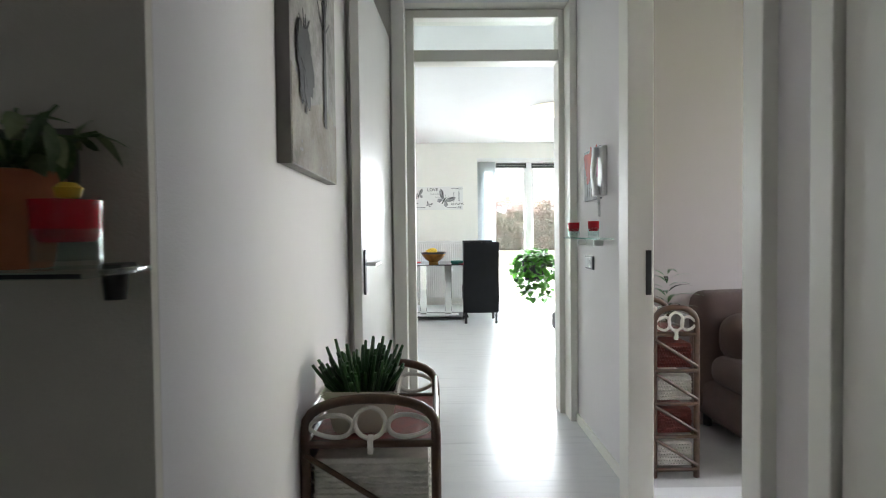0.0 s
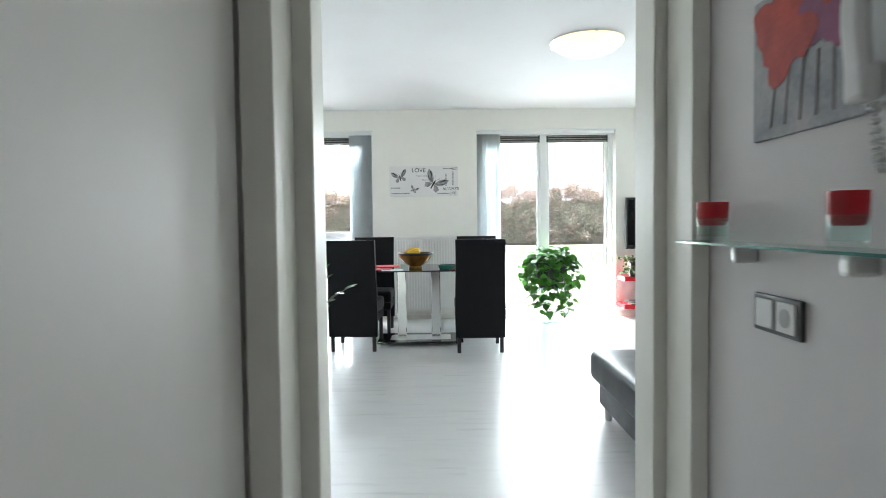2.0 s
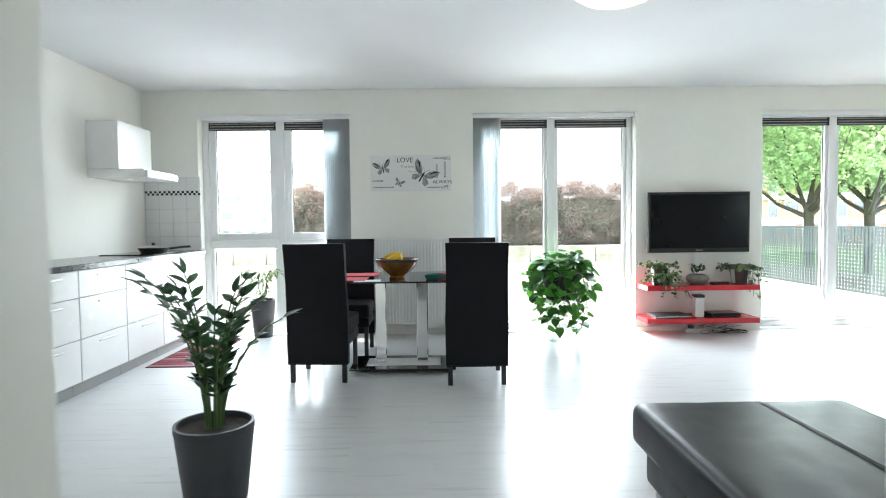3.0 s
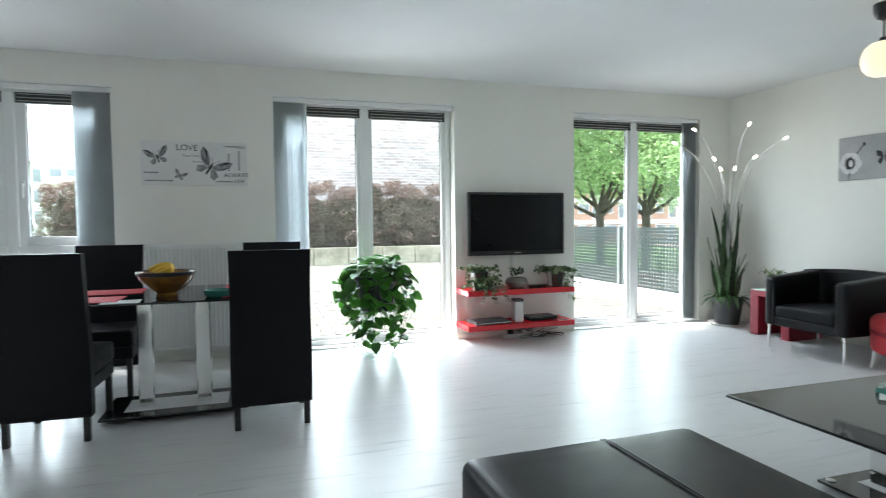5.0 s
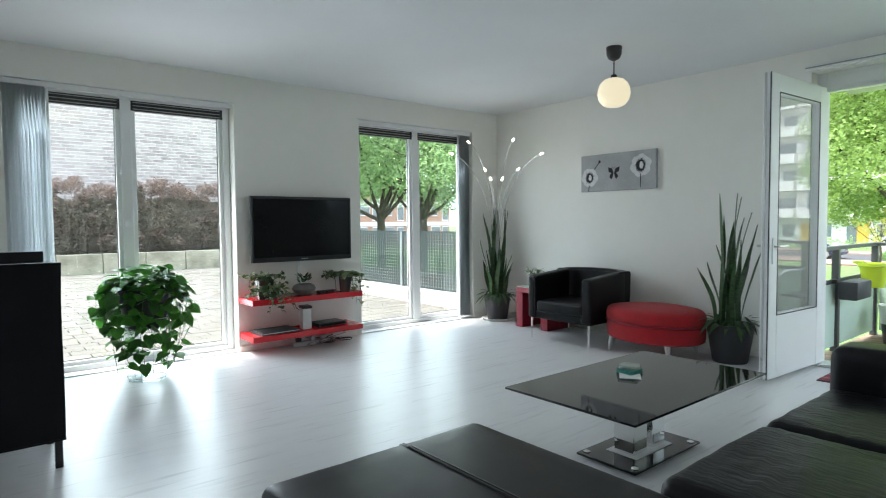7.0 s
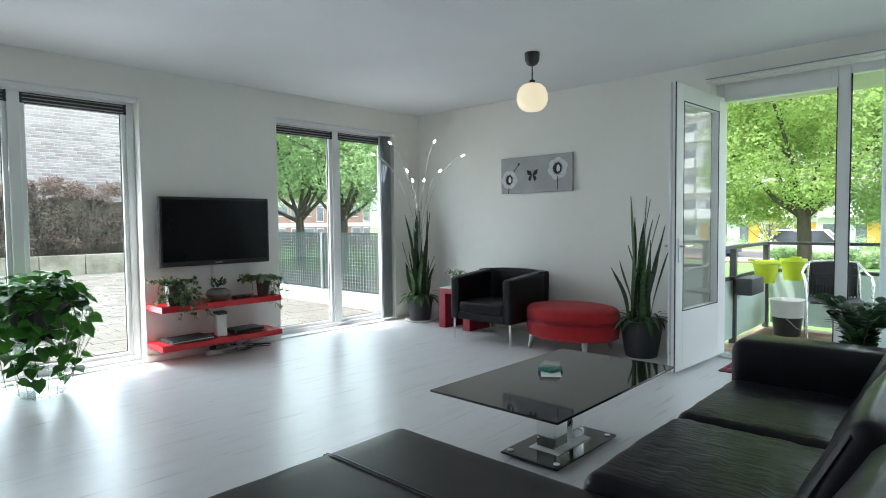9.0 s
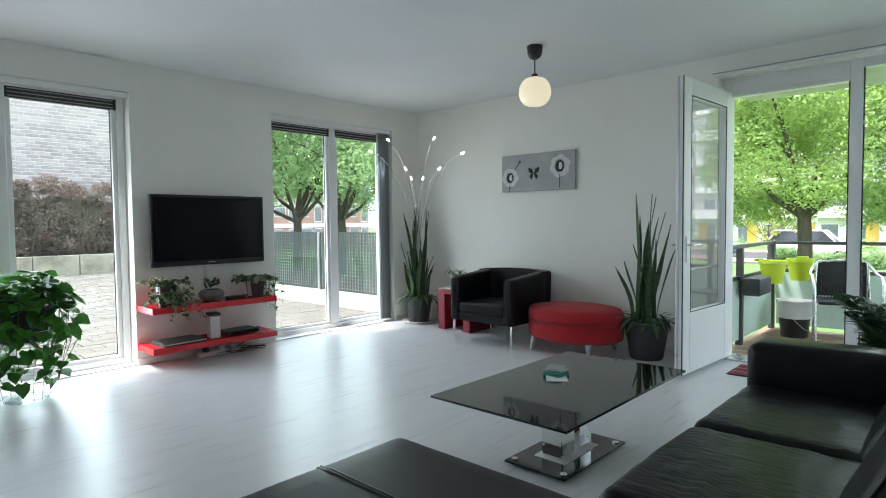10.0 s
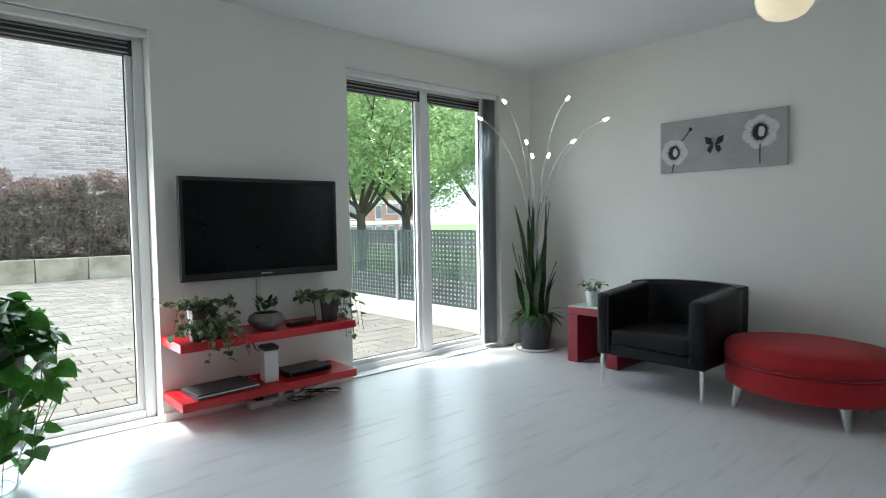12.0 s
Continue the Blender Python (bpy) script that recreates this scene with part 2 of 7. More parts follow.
POPPY = mat("poppy_red_print", (0.50, 0.025, 0.02), 0.6, var=0.35, scale=14, col2=(0.62, 0.08, 0.05))
MAUVE = mat("mauve_print", (0.28, 0.07, 0.16), 0.6, var=0.35, scale=14)
BLUEGR = mat("blue_grey_print", (0.30, 0.34, 0.40), 0.7, var=0.3, scale=10, col2=(0.55, 0.52, 0.52))
OPAL = mat("opal_lit_glass", (0.85, 0.76, 0.52), 0.3, var=0.02, emit=(1.0, 0.83, 0.56), power=0.32)
OPALC = mat("yellow_lit_glass", (0.85, 0.76, 0.45), 0.3, var=0.03, emit=(1.0, 0.80, 0.40), power=0.3)
LEDTIP = mat("lit_bulb_tip", (0.9, 0.85, 0.7), 0.3, emit=(1.0, 0.86, 0.62), power=7.0)
PAPERW = mat("white_paper", (0.75, 0.75, 0.74), 0.8, var=0.03)
REDMAT = mat("red_place_mat", (0.48, 0.015, 0.03), 0.7, var=0.12, bump=0.2, bscale=300)
CABWHITE = mat("white_kitchen_front", (0.80, 0.80, 0.79), 0.22, var=0.02)
WORKTOP = mat("black_granite_worktop", (0.02, 0.02, 0.021), 0.15, var=0.6, scale=60, col2=(0.08, 0.08, 0.08))
TILEW = mat("white_wall_tile", (0.78, 0.78, 0.77), 0.14, var=0.02, rand=0.05)
GROUT = mat("tile_grout", (0.55, 0.55, 0.53), 0.9)
TILEB = mat("black_mosaic_tile", (0.02, 0.02, 0.02), 0.2)
CONCRETE = mat("mossy_concrete", (0.24, 0.22, 0.155), 0.9, var=0.3, scale=3, col2=(0.38, 0.355, 0.27), bump=0.4, bscale=60)
CONCL = mat("pale_concrete", (0.50, 0.48, 0.44), 0.9, var=0.15, scale=3, bump=0.3, bscale=60)
PAVER = mat("weathered_paver", (0.165, 0.148, 0.126), 0.9, var=0.22, scale=5, bump=0.4, bscale=70, rand=0.35)
SAND = mat("sandy_joint", (0.24, 0.23, 0.18), 1.0, var=0.3, scale=9)
BRICKM = mat("pale_pink_grey_brick", (0.36, 0.295, 0.275), 0.9, var=0.2, scale=4, col2=(0.50, 0.435, 0.41), bump=0.4, bscale=60, rand=0.5)
MORTAR = mat("pale_mortar", (0.64, 0.61, 0.59), 0.95, var=0.1)
HEDGEL = mat("hedge_leaf", (0.11, 0.105, 0.068), 0.7, var=0.35, scale=1.6, col2=(0.23, 0.195, 0.145), leaf=0.25)
HEDGER = mat("reddish_young_leaf", (0.20, 0.125, 0.10), 0.7, var=0.3, scale=3, col2=(0.30, 0.22, 0.18), leaf=0.3)
TWIG = mat("grey_brown_twig", (0.12, 0.10, 0.075), 0.9, var=0.3)
BARK = mat("tree_bark", (0.075, 0.06, 0.045), 0.95, var=0.4, scale=8, bump=0.8, bscale=20, stretch=(1, 1, 0.3))
TREEL = mat("spring_leaf", (0.29, 0.42, 0.11), 0.55, var=0.3, scale=1.2, col2=(0.56, 0.70, 0.26), leaf=0.66)
TREEL2 = mat("green_leaf", (0.27, 0.41, 0.18), 0.55, var=0.25, scale=1.0, col2=(0.52, 0.67, 0.34), leaf=0.68)
TREEY = mat("yellow_spring_leaf", (0.48, 0.45, 0.10), 0.55, var=0.3, scale=1.2, col2=(0.68, 0.66, 0.22), leaf=0.5)
GRASS = mat("lawn_grass", (0.07, 0.15, 0.03), 0.95, var=0.4, scale=2, col2=(0.15, 0.26, 0.06))
ASPHALT = mat("asphalt", (0.055, 0.055, 0.057), 0.9, var=0.25, scale=3, bump=0.3, bscale=80)
PAVEM = mat("red_grey_paving", (0.24, 0.16, 0.13), 0.9, var=0.2, scale=4)
FENCEM = mat("dark_green_grey_mesh_steel", (0.035, 0.05, 0.048), 0.5, var=0.15)
GALV = mat("galvanised_post", (0.34, 0.36, 0.36), 0.45, metal=0.6, var=0.12)
RAILM = mat("anthracite_railing_paint", (0.05, 0.052, 0.055), 0.4, var=0.12)
DECKM = mat("weathered_deck_wood", (0.23, 0.16, 0.105), 0.8, var=0.3, scale=6, stretch=(3, 0.4, 1), bump=0.3, bscale=40, rand=0.4)
LIME = mat("lime_green_plastic", (0.50, 0.62, 0.03), 0.4, var=0.05)
WEAVE = mat("black_wicker_weave", (0.02, 0.02, 0.021), 0.5, var=0.2)
FACW = mat("white_render", (0.72, 0.71, 0.68), 0.9, var=0.06, scale=0.5)
FACY = mat("yellow_panel", (0.72, 0.42, 0.06), 0.6, var=0.08, scale=0.5)
FACB = mat("far_brown_brick", (0.36, 0.22, 0.16), 0.9, var=0.15, scale=0.8)
ROOFT = mat("red_roof_tile", (0.30, 0.11, 0.06), 0.85, var=0.2, scale=1)
WINDK = mat("dark_window_pane", (0.10, 0.12, 0.14), 0.1, var=0.3, scale=0.7, col2=(0.32, 0.34, 0.35))
CARB = mat("dark_blue_car_paint", (0.02, 0.03, 0.09), 0.2, coat=0.6)
CARS = mat("silver_car_paint", (0.62, 0.63, 0.65), 0.3, metal=0.2, coat=0.6)
CARL = mat("light_blue_car_paint", (0.30, 0.38, 0.52), 0.25, metal=0.3, coat=0.6)
CARG = mat("car_glass", (0.03, 0.035, 0.04), 0.06)
TYRE = mat("tyre_rubber", (0.02, 0.02, 0.02), 0.85)
ORANGE = mat("orange_indicator", (0.5, 0.13, 0.02), 0.4)
MATR = mat("red_striped_rug", (0.25, 0.05, 0.065), 0.95, var=0.3, scale=20, bump=0.4, bscale=200)
MATD = mat("dark_rug_stripe", (0.05, 0.02, 0.025), 0.95, var=0.3, bump=0.4, bscale=200)
MATP = mat("pink_rug_stripe", (0.36, 0.15, 0.17), 0.95, var=0.2, bump=0.4, bscale=200)


# ---- mesh helpers ----
def mesh_of(bm, name, material, smooth=True):
    me = bpy.data.meshes.new(name)
    bm.normal_update()
    if smooth:
        for f in bm.faces:
            f.smooth = True
        for e in bm.edges:
            if len(e.link_faces) == 2 and e.calc_face_angle(0) > 0.66:
                e.smooth = False
    bm.to_mesh(me)
    bm.free()
    for m in (material if isinstance(material, (list, tuple)) else [material]):
        me.materials.append(m)
    return me


def part(name, bm, material, parent=None, label="", smooth=True):
    ob = new(name, mesh_of(bm, name, material, smooth))
    if parent is not None:
        ob.parent = parent
    return tagged(ob, label)


def thing(name, label, category, m=None, group="", kind=""):
    ob = new(name)
    ob.empty_display_size = 0.1
    if m is not None:
        ob.matrix_basis = m
    return tagged(ob, label, category, group, kind)


def solo(name, bm, material, label, category, m=None, group="", kind="", smooth=True):
    ob = part(name, bm, material, None, "", smooth)
    if m is not None:
        ob.matrix_basis = m
    return tagged(ob, label, category, group, kind)


def box(x0, x1, y0, y1, z0, z1, bev=0.0, seg=2, bm=None, m=None):
    src = bm or bmesh.new()
    b = bmesh.new()
    bmesh.ops.create_cube(b, size=1)
    for v in b.verts:
        v.co = Vector((x0 + (v.co.x + 0.5) * (x1 - x0), y0 + (v.co.y + 0.5) * (y1 - y0), z0 + (v.co.z + 0.5) * (z1 - z0)))
    if bev > 0:
        bev = min(bev, 0.45 * min(x1 - x0, y1 - y0, z1 - z0))
        bmesh.ops.bevel(b, geom=b.edges[:], offset=bev, segments=seg, affect="EDGES", profile=0.5)
        if bev < 0.02:
            for f in sorted(b.faces, key=lambda q: -q.calc_area())[:6]:
                for e in f.edges:
                    e.smooth = False
    if m is not None:
        b.transform(m)
    return join(src, b)


def join(bm, other):
    me = bpy.data.meshes.new("tmp")
    other.to_mesh(me)
    other.free()
    bm.from_mesh(me)
    bpy.data.meshes.remove(me)
    return bm


def rod(p0, p1, r0, r1=None, seg=12, bm=None):
    bm = bm or bmesh.new()
    p0, p1 = Vector(p0), Vector(p1)
    d = p1 - p0
    m = Matrix.Translation((p0 + p1) / 2) @ d.to_track_quat("Z", "Y").to_matrix().to_4x4()
    bmesh.ops.create_cone(bm, cap_ends=True, segments=seg, radius1=r0, radius2=r0 if r1 is None else r1, depth=d.length, matrix=m)
    return bm


def tube(points, r, seg=8, bm=None, r1=None):
    """A round bar that follows the points."""
    bm = bm or bmesh.new()
    pts = [Vector(p) for p in points]
    rings, up = [], Vector((0.31, 0.17, 0.93))
    for i, p in enumerate(pts):
        d = (pts[min(i + 1, len(pts) - 1)] - pts[max(i - 1, 0)]).normalized()
        a = d.cross(up)
        if a.length < 0.05:
            a = d.cross(Vector((1, 0, 0)))
        a.normalize()
        up = a.cross(d)
        rr = r if r1 is None else r + (r1 - r) * i / (len(pts) - 1)
        rings.append([bm.verts.new(p + rr * (math.cos(k) * a + math.sin(k) * up)) for k in [2 * math.pi * j / seg for j in range(seg)]])
    for u, v in zip(rings, rings[1:]):
        for j in range(seg):
            bm.faces.new((u[j], u[(j + 1) % seg], v[(j + 1) % seg], v[j]))
    bm.faces.new(rings[0][::-1])
    bm.faces.new(rings[-1])
    return bm


def lathe(profile, seg=32, bm=None, sx=1.0, sy=1.0, at=(0, 0, 0)):
    """A turned shape from pairs of radius and height."""
    bm = bm or bmesh.new()
    rings = []
    for r, z in profile:
        if r < 1e-5:
            rings.append([bm.verts.new((at[0], at[1], at[2] + z))])
        else:
            rings.append([bm.verts.new((at[0] + sx * r * math.cos(2 * math.pi * j / seg), at[1] + sy * r * math.sin(2 * math.pi * j / seg), at[2] + z)) for j in range(seg)])
    for u, v in zip(rings, rings[1:]):
        for j in range(seg):
            a, b2 = u[j % len(u)], u[(j + 1) % len(u)]
            c, d = v[(j + 1) % len(v)], v[j % len(v)]
            f = []
            for q in (a, b2, c, d):
                if q not in f:
                    f.append(q)
            if len(f) > 2:
                bm.faces.new(f)
    bmesh.ops.recalc_face_normals(bm, faces=bm.faces[:])
    return bm


def plate(points, t=0.004, bm=None, m=None):
    """A flat outline in its own x and y, t thick, turned and placed by m."""
    src = bm or bmesh.new()
    b = bmesh.new()
    f = b.faces.new([b.verts.new((x, y, 0)) for x, y in points])
    r = bmesh.ops.extrude_face_region(b, geom=[f])
    for v in r["geom"]:
        if isinstance(v, bmesh.types.BMVert):
            v.co.z += t
    bmesh.ops.recalc_face_normals(b, faces=b.faces[:])
    if m is not None:
        b.transform(m)
    return join(src, b)


def blob(cx, cy, rx, ry, n=28, wob=0.0, seed=1, lobes=0):
    rng = random.Random(seed)
    ph = rng.random() * 6
    out = []
    for i in range(n):
        a = 2 * math.pi * i / n
        k = 1 + wob * (rng.random() - 0.5) + (0.16 * math.cos(lobes * a + ph) if lobes else 0)
        out.append((cx + rx * k * math.cos(a), cy + ry * k * math.sin(a)))
    return out


def words(body, size, material, m, parent, label="", align="LEFT", name="lettering"):
    cu = bpy.data.curves.new("lettering", "FONT")
    cu.body, cu.size, cu.extrude, cu.align_x = body, size, 0.0006, align
    tmp = bpy.data.objects.new("tmp", cu)
    scene.collection.objects.link(tmp)
    bpy.context.view_layer.update()
    me = bpy.data.meshes.new_from_object(tmp.evaluated_get(bpy.context.evaluated_depsgraph_get()))
    bpy.data.objects.remove(tmp)
    me.materials.clear()
    me.materials.append(material)
    ob = new(name, me)
    ob.parent, ob.matrix_basis = parent, m
    return tagged(ob, label)


def leaf_mesh(name, length, width, material, fold=0.25, droop=0.25, tip=0.5, n=5):
    """A leaf with a folded midrib that grows along y from its base."""
    bm = bmesh.new()
    rows = []
    for i in range(n + 1):
        u = i / n
        w = width * 0.5 * (math.sin(math.pi * min(1, u ** tip)) ** 0.8 if 0 < u < 1 else 0.02)
        y, z = length * u, -droop * length * u * u
        rows.append([bm.verts.new((-w, y, z + fold * w)), bm.verts.new((0, y, z)), bm.verts.new((w, y, z + fold * w))])
    for a, b2 in zip(rows, rows[1:]):
        bm.faces.new((a[0], a[1], b2[1], b2[0]))
        bm.faces.new((a[1], a[2], b2[2], b2[1]))
    me = mesh_of(bm, name, material, False)
    me.shade_smooth()
    return me


def put(name, me, parent, m):
    ob = new(name, me)
    ob.parent, ob.matrix_basis = parent, m
    return ob


def leaf_pose(p, d, up=(0, 0, 1), s=1.0, roll=0.0):
    """A pose at p with y along d."""
    y = Vector(d).normalized()
    x = y.cross(Vector(up))
    if x.length < 1e-3:
        x = Vector((1, 0, 0))
    x.normalize()
    z = x.cross(y)
    m = Matrix((x, y, z)).transposed().to_4x4()
    return Matrix.Translation(p) @ m @ Matrix.Rotation(roll, 4, "Y") @ Matrix.Diagonal((s, s, s, 1))


def quads(name, verts, faces, material, parent=None, label="", mats=None):
    me = bpy.data.meshes.new(name)
    me.from_pydata(verts, [], faces)
    for m in (material if isinstance(material, (list, tuple)) else [material]):
        me.materials.append(m)
    if mats is not None:
        me.polygons.foreach_set("material_index", mats)
    me.update()
    ob = new(name, me)
    if parent is not None:
        ob.parent = parent
    return tagged(ob, label)


def structure(name, bm, material, label, category, smooth=False):
    return solo(name, bm, material, label, category, kind="structure", smooth=smooth)


# ---- setting: walls, floor, ceilings ----
H = 2.6


def wall_y(name, x0, x1, y0, y1, holes=(), label="smooth white painted wall", z1=H, material=None):
    """A wall along x with openings (xa, xb, za, zb)."""
    bm = bmesh.new()
    x = x0
    for xa, xb, za, zb in sorted(holes):
        box(x, xa, y0, y1, -0.03, z1, bm=bm)
        if za > 0.01:
            box(xa, xb, y0, y1, -0.03, za, bm=bm)
        box(xa, xb, y0, y1, zb, z1, bm=bm)
        x = xb
    box(x, x1, y0, y1, -0.03, z1, bm=bm)
    return structure(name, bm, material or WALL, label, "wall")


def wall_x(name, x0, x1, y0, y1, holes=(), label="smooth white painted wall", z1=H, material=None):
    bm = bmesh.new()
    y = y0
    for ya, yb, za, zb in sorted(holes):
        box(x0, x1, y, ya, -0.03, z1, bm=bm)
        if za > 0.01:
            box(x0, x1, ya, yb, -0.03, za, bm=bm)
        box(x0, x1, ya, yb, zb, z1, bm=bm)
        y = yb
    box(x0, x1, y, y1, -0.03, z1, bm=bm)
    return structure(name, bm, material or WALL, label, "wall")


NY = 9.46
W1, W2, W3 = (-2.25, -0.65), (0.655, 2.385), (3.735, 5.39)
WT = 2.345
EX = 5.82
wall_y("wall_north", -3.2, 6.15, NY, NY + 0.32, [(*W1, 0, WT), (*W2, 0, WT), (*W3, 0, WT)], "white painted wall with three tall window openings")
wall_x("wall_east", EX, EX + 0.30, 3.70, NY, [(3.98, 5.80, 0, 2.42)], "white painted wall with the balcony door opening")
wall_x("wall_west", -3.1, -2.82, 3.60, NY + 0.32, (), "plain white kitchen end wall")
wall_y("wall_south", -3.1, -0.30, 3.73, 3.87, ())
wall_y("wall_south_east", 0.83, 6.15, 3.621, 3.87, ())
# hall
wall_x("wall_hall_west", -0.56, -0.41, 0.86, 2.62, (), "white painted hall wall", material=WALLH)
wall_x("wall_hall_east", 0.83, 0.88, -1.2, 3.62, [(1.55, 2.48, 0, 2.36), (0.31, 1.28, 0, 2.36)], "white painted hall wall with door openings", material=WALLH)
wall_y("wall_niche", -1.9, -0.41, 0.84, 0.859, (), "white niche wall, its shade put into a duller paint colour", material=WALLG)
wall_y("wall_bath_back", -1.9, -0.57, 2.55, 2.615, ())
wall_x("wall_bath_side", -1.9, -1.8, 0.9, 3.73, ())
wall_y("wall_hall_south", -1.9, 3.6, -1.3, -1.2, ())
wall_x("wall_hall_far_west", -2.0, -1.9, -1.3, 0.9, ())
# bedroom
wall_y("wall_bedroom_north", 0.88, 3.5, 3.51, 3.62, (), "lilac grey bedroom wall, darkened for the dim room", material=WALLB)
wall_y("wall_bedroom_south", 0.88, 3.6, 1.25, 1.40, (), "lilac grey bedroom wall, darkened for the dim room", material=WALLB)
# The opening is an unseen, assumed window, made for the added hall lamp.
wall_x("wall_bedroom_east", 3.5, 3.6, -1.2, 3.62, [(1.85, 3.25, 0.8, 2.2)])

structure("floor", box(-3.4, 6.12, -1.3, NY + 0.3, -0.10, -0.008), SUBM, "subfloor below the whitewashed laminate planks", "floor")
structure("ceiling", box(-3.1, 6.15, 3.621, NY + 0.32, H, H + 0.2), CEIL, "smooth white painted living room ceiling", "ceiling")
structure("ceiling_hall", box(-2.0, 3.6, -1.3, 3.621, H - 0.05, H + 0.2), CEIL, "smooth white painted hall ceiling", "ceiling")


def skirting(x0, x1, y0, y1):
    structure("baseboard", box(x0, x1, y0, y1, 0, 0.055, 0.004), TRIM, "low white painted baseboard", "baseboard")


skirting(-0.64, 0.65, NY - 0.014, NY)
skirting(2.39, 3.73, NY - 0.014, NY)
skirting(5.395, EX, NY - 0.014, NY)
skirting(EX - 0.014, EX, 5.81, NY - 0.015)
skirting(0.816, 0.83, 2.52, 3.565)
skirting(-0.41, -0.396, 0.87, 2.61)
skirting(1.0, EX - 0.015, 3.87, 3.884)
skirting(-3.1, -0.45, 3.87, 3.884)


# ---- windows ----
def bar(x0, x1, z0, z1, y0, y1, parent, name="window_frame", material=None, bev=0.006):
    return part(name, box(x0, x1, y0, y1, z0, z1, bev), material or UPVC, parent)


def pane(x0, x1, z0, z1, y, parent, name="pane"):
    ob = part(name, box(x0, x1, y, y + 0.006, z0, z1), GLASS, parent, "clear double glazing", smooth=False)
    ob.visible_shadow = False
    return ob


def vent(x0, x1, z0, z1, y, parent):
    v = part("ventilation_grille", box(x0, x1, y, y + 0.05, z0, z1, 0.004), VENTM, parent, "black slotted ventilation grille")
    for k in range(3):
        z = z0 + (k + 0.5) * (z1 - z0) / 3
        part("slat", box(x0 + 0.015, x1 - 0.015, y - 0.008, y, z - 0.004, z + 0.004, 0.002), GREYPLASTIC, v)
    part("end_cap", box(x1 - 0.006, x1 + 0.008, y - 0.012, y + 0.05, z0 - 0.004, z1 + 0.004, 0.003), BLACKPLASTIC, v)


def window(name, x0, x1, mull, transom=None, wide=0.035):
    """A white plastic window from floor to lintel in the north wall."""
    w = thing(name, "white plastic window with black top vents", "window", kind="structure")
    y0, y1 = NY + 0.13, NY + 0.21
    bar(x0, x0 + 0.06, 0, WT, y0, y1, w)
    bar(x1 - 0.06, x1, 0, WT, y0, y1, w)
    bar(x0 + 0.06, x1 - 0.06, WT - 0.055, WT, y0, y1, w)
    bar(x0 + 0.06, x1 - 0.06, 0, 0.06, y0, y1, w)
    bar(mull - 0.042, mull + 0.042, 0.06, WT - 0.055, y0, y1, w)
    part("window_sill", box(x0, x1, NY + 0.002, y0, 0.0, 0.012, 0.003), UPVC, w)
    lows = [0.06] if transom is None else [0.06, transom + 0.045]
    if transom is not None:
        bar(x0 + 0.06, mull - 0.042, transom - 0.045, transom + 0.045, y0, y1, w)
        bar(mull + 0.042, x1 - 0.06, transom - 0.045, transom + 0.045, y0, y1, w)
    for a, b in ((x0 + 0.06, mull - 0.042), (mull + 0.042, x1 - 0.06)):
        for i, z0 in enumerate(lows):
            z1 = WT - 0.055 if i == len(lows) - 1 else transom - 0.045
            f = wide if i == len(lows) - 1 else 0.035
            s = thing("sash", "", "")
            s.parent = w
            s.name = "sash"
            ya, yb = y0 + 0.02, y1 - 0.005
            part("sash_frame", box(a, a + f, ya, yb, z0, z1, 0.004), UPVC, s)
            part("sash_frame", box(b - f, b, ya, yb, z0, z1, 0.004), UPVC, s)
            part("sash_frame", box(a + f, b - f, ya, yb, z0, z0 + f, 0.004), UPVC, s)
            top = z1 - (0.085 if i == len(lows) - 1 else f)
            part("seal", box(a + f, b - f, ya + 0.028, ya + 0.036, z0 + f, z0 + f + 0.006), RUBBER, s)
            part("seal", box(b - f - 0.006, b - f, ya + 0.028, ya + 0.036, z0 + f, top), RUBBER, s)
            part("seal", box(a + f, a + f + 0.006, ya + 0.028, ya + 0.036, z0 + f, top), RUBBER, s)
            pane(a + f, b - f, z0 + f, top, ya + 0.03, s)
            if i == len(lows) - 1:
                vent(a + 0.005, b - 0.005, top, z1, ya - 0.005, w)
    return w


def blinds(x0, x1, material, label, n, y=NY + 0.06):
    """Vertical blind slats pushed together, with their rail."""
    b = thing("vertical_blind", label, "blind")
    rng = random.Random(int(x0 * 100))
    for i in range(n):
        x = x0 + (i + 0.5) * (x1 - x0) / n
        a = radians(62 + rng.uniform(-9, 9))
        m = Matrix.Translation((x, y, 0)) @ Matrix.Rotation(a, 4, "Z")
        sl = bmesh.new()
        for k in range(6):
            u0, u1 = -0.04 + 0.08 * k / 6, -0.04 + 0.08 * (k + 1) / 6
            c0, c1 = 0.006 * math.cos(u0 * 36), 0.006 * math.cos(u1 * 36)
            vs = [sl.verts.new(p) for p in ((u0, c0, 0.035), (u1, c1, 0.035), (u1, c1, WT - 0.045), (u0, c0, WT - 0.045))]
            sl.faces.new(vs)
        bmesh.ops.remove_doubles(sl, verts=sl.verts[:], dist=0.0005)
        bmesh.ops.solidify(sl, geom=sl.faces[:], thickness=0.0012)
        s = part("slat", sl, material, b)
        s.matrix_basis = m
    return b


w1 = window("window_1", *W1, -1.42, 0.98, 0.075)
for x in (-1.505, -1.335):
    hp = part("window_handle", box(x - 0.013, x + 0.013, NY + 0.138, NY + 0.149, 1.50, 1.57, 0.004), UPVC, w1)
    part("lever", tube([(x, NY + 0.138, 1.535), (x, NY + 0.118, 1.535), (x, NY + 0.112, 1.50), (x, NY + 0.112, 1.42)], 0.008, 8), UPVC, hp)
window("window_2", *W2, 1.505)
window("window_3", *W3, 4.585)
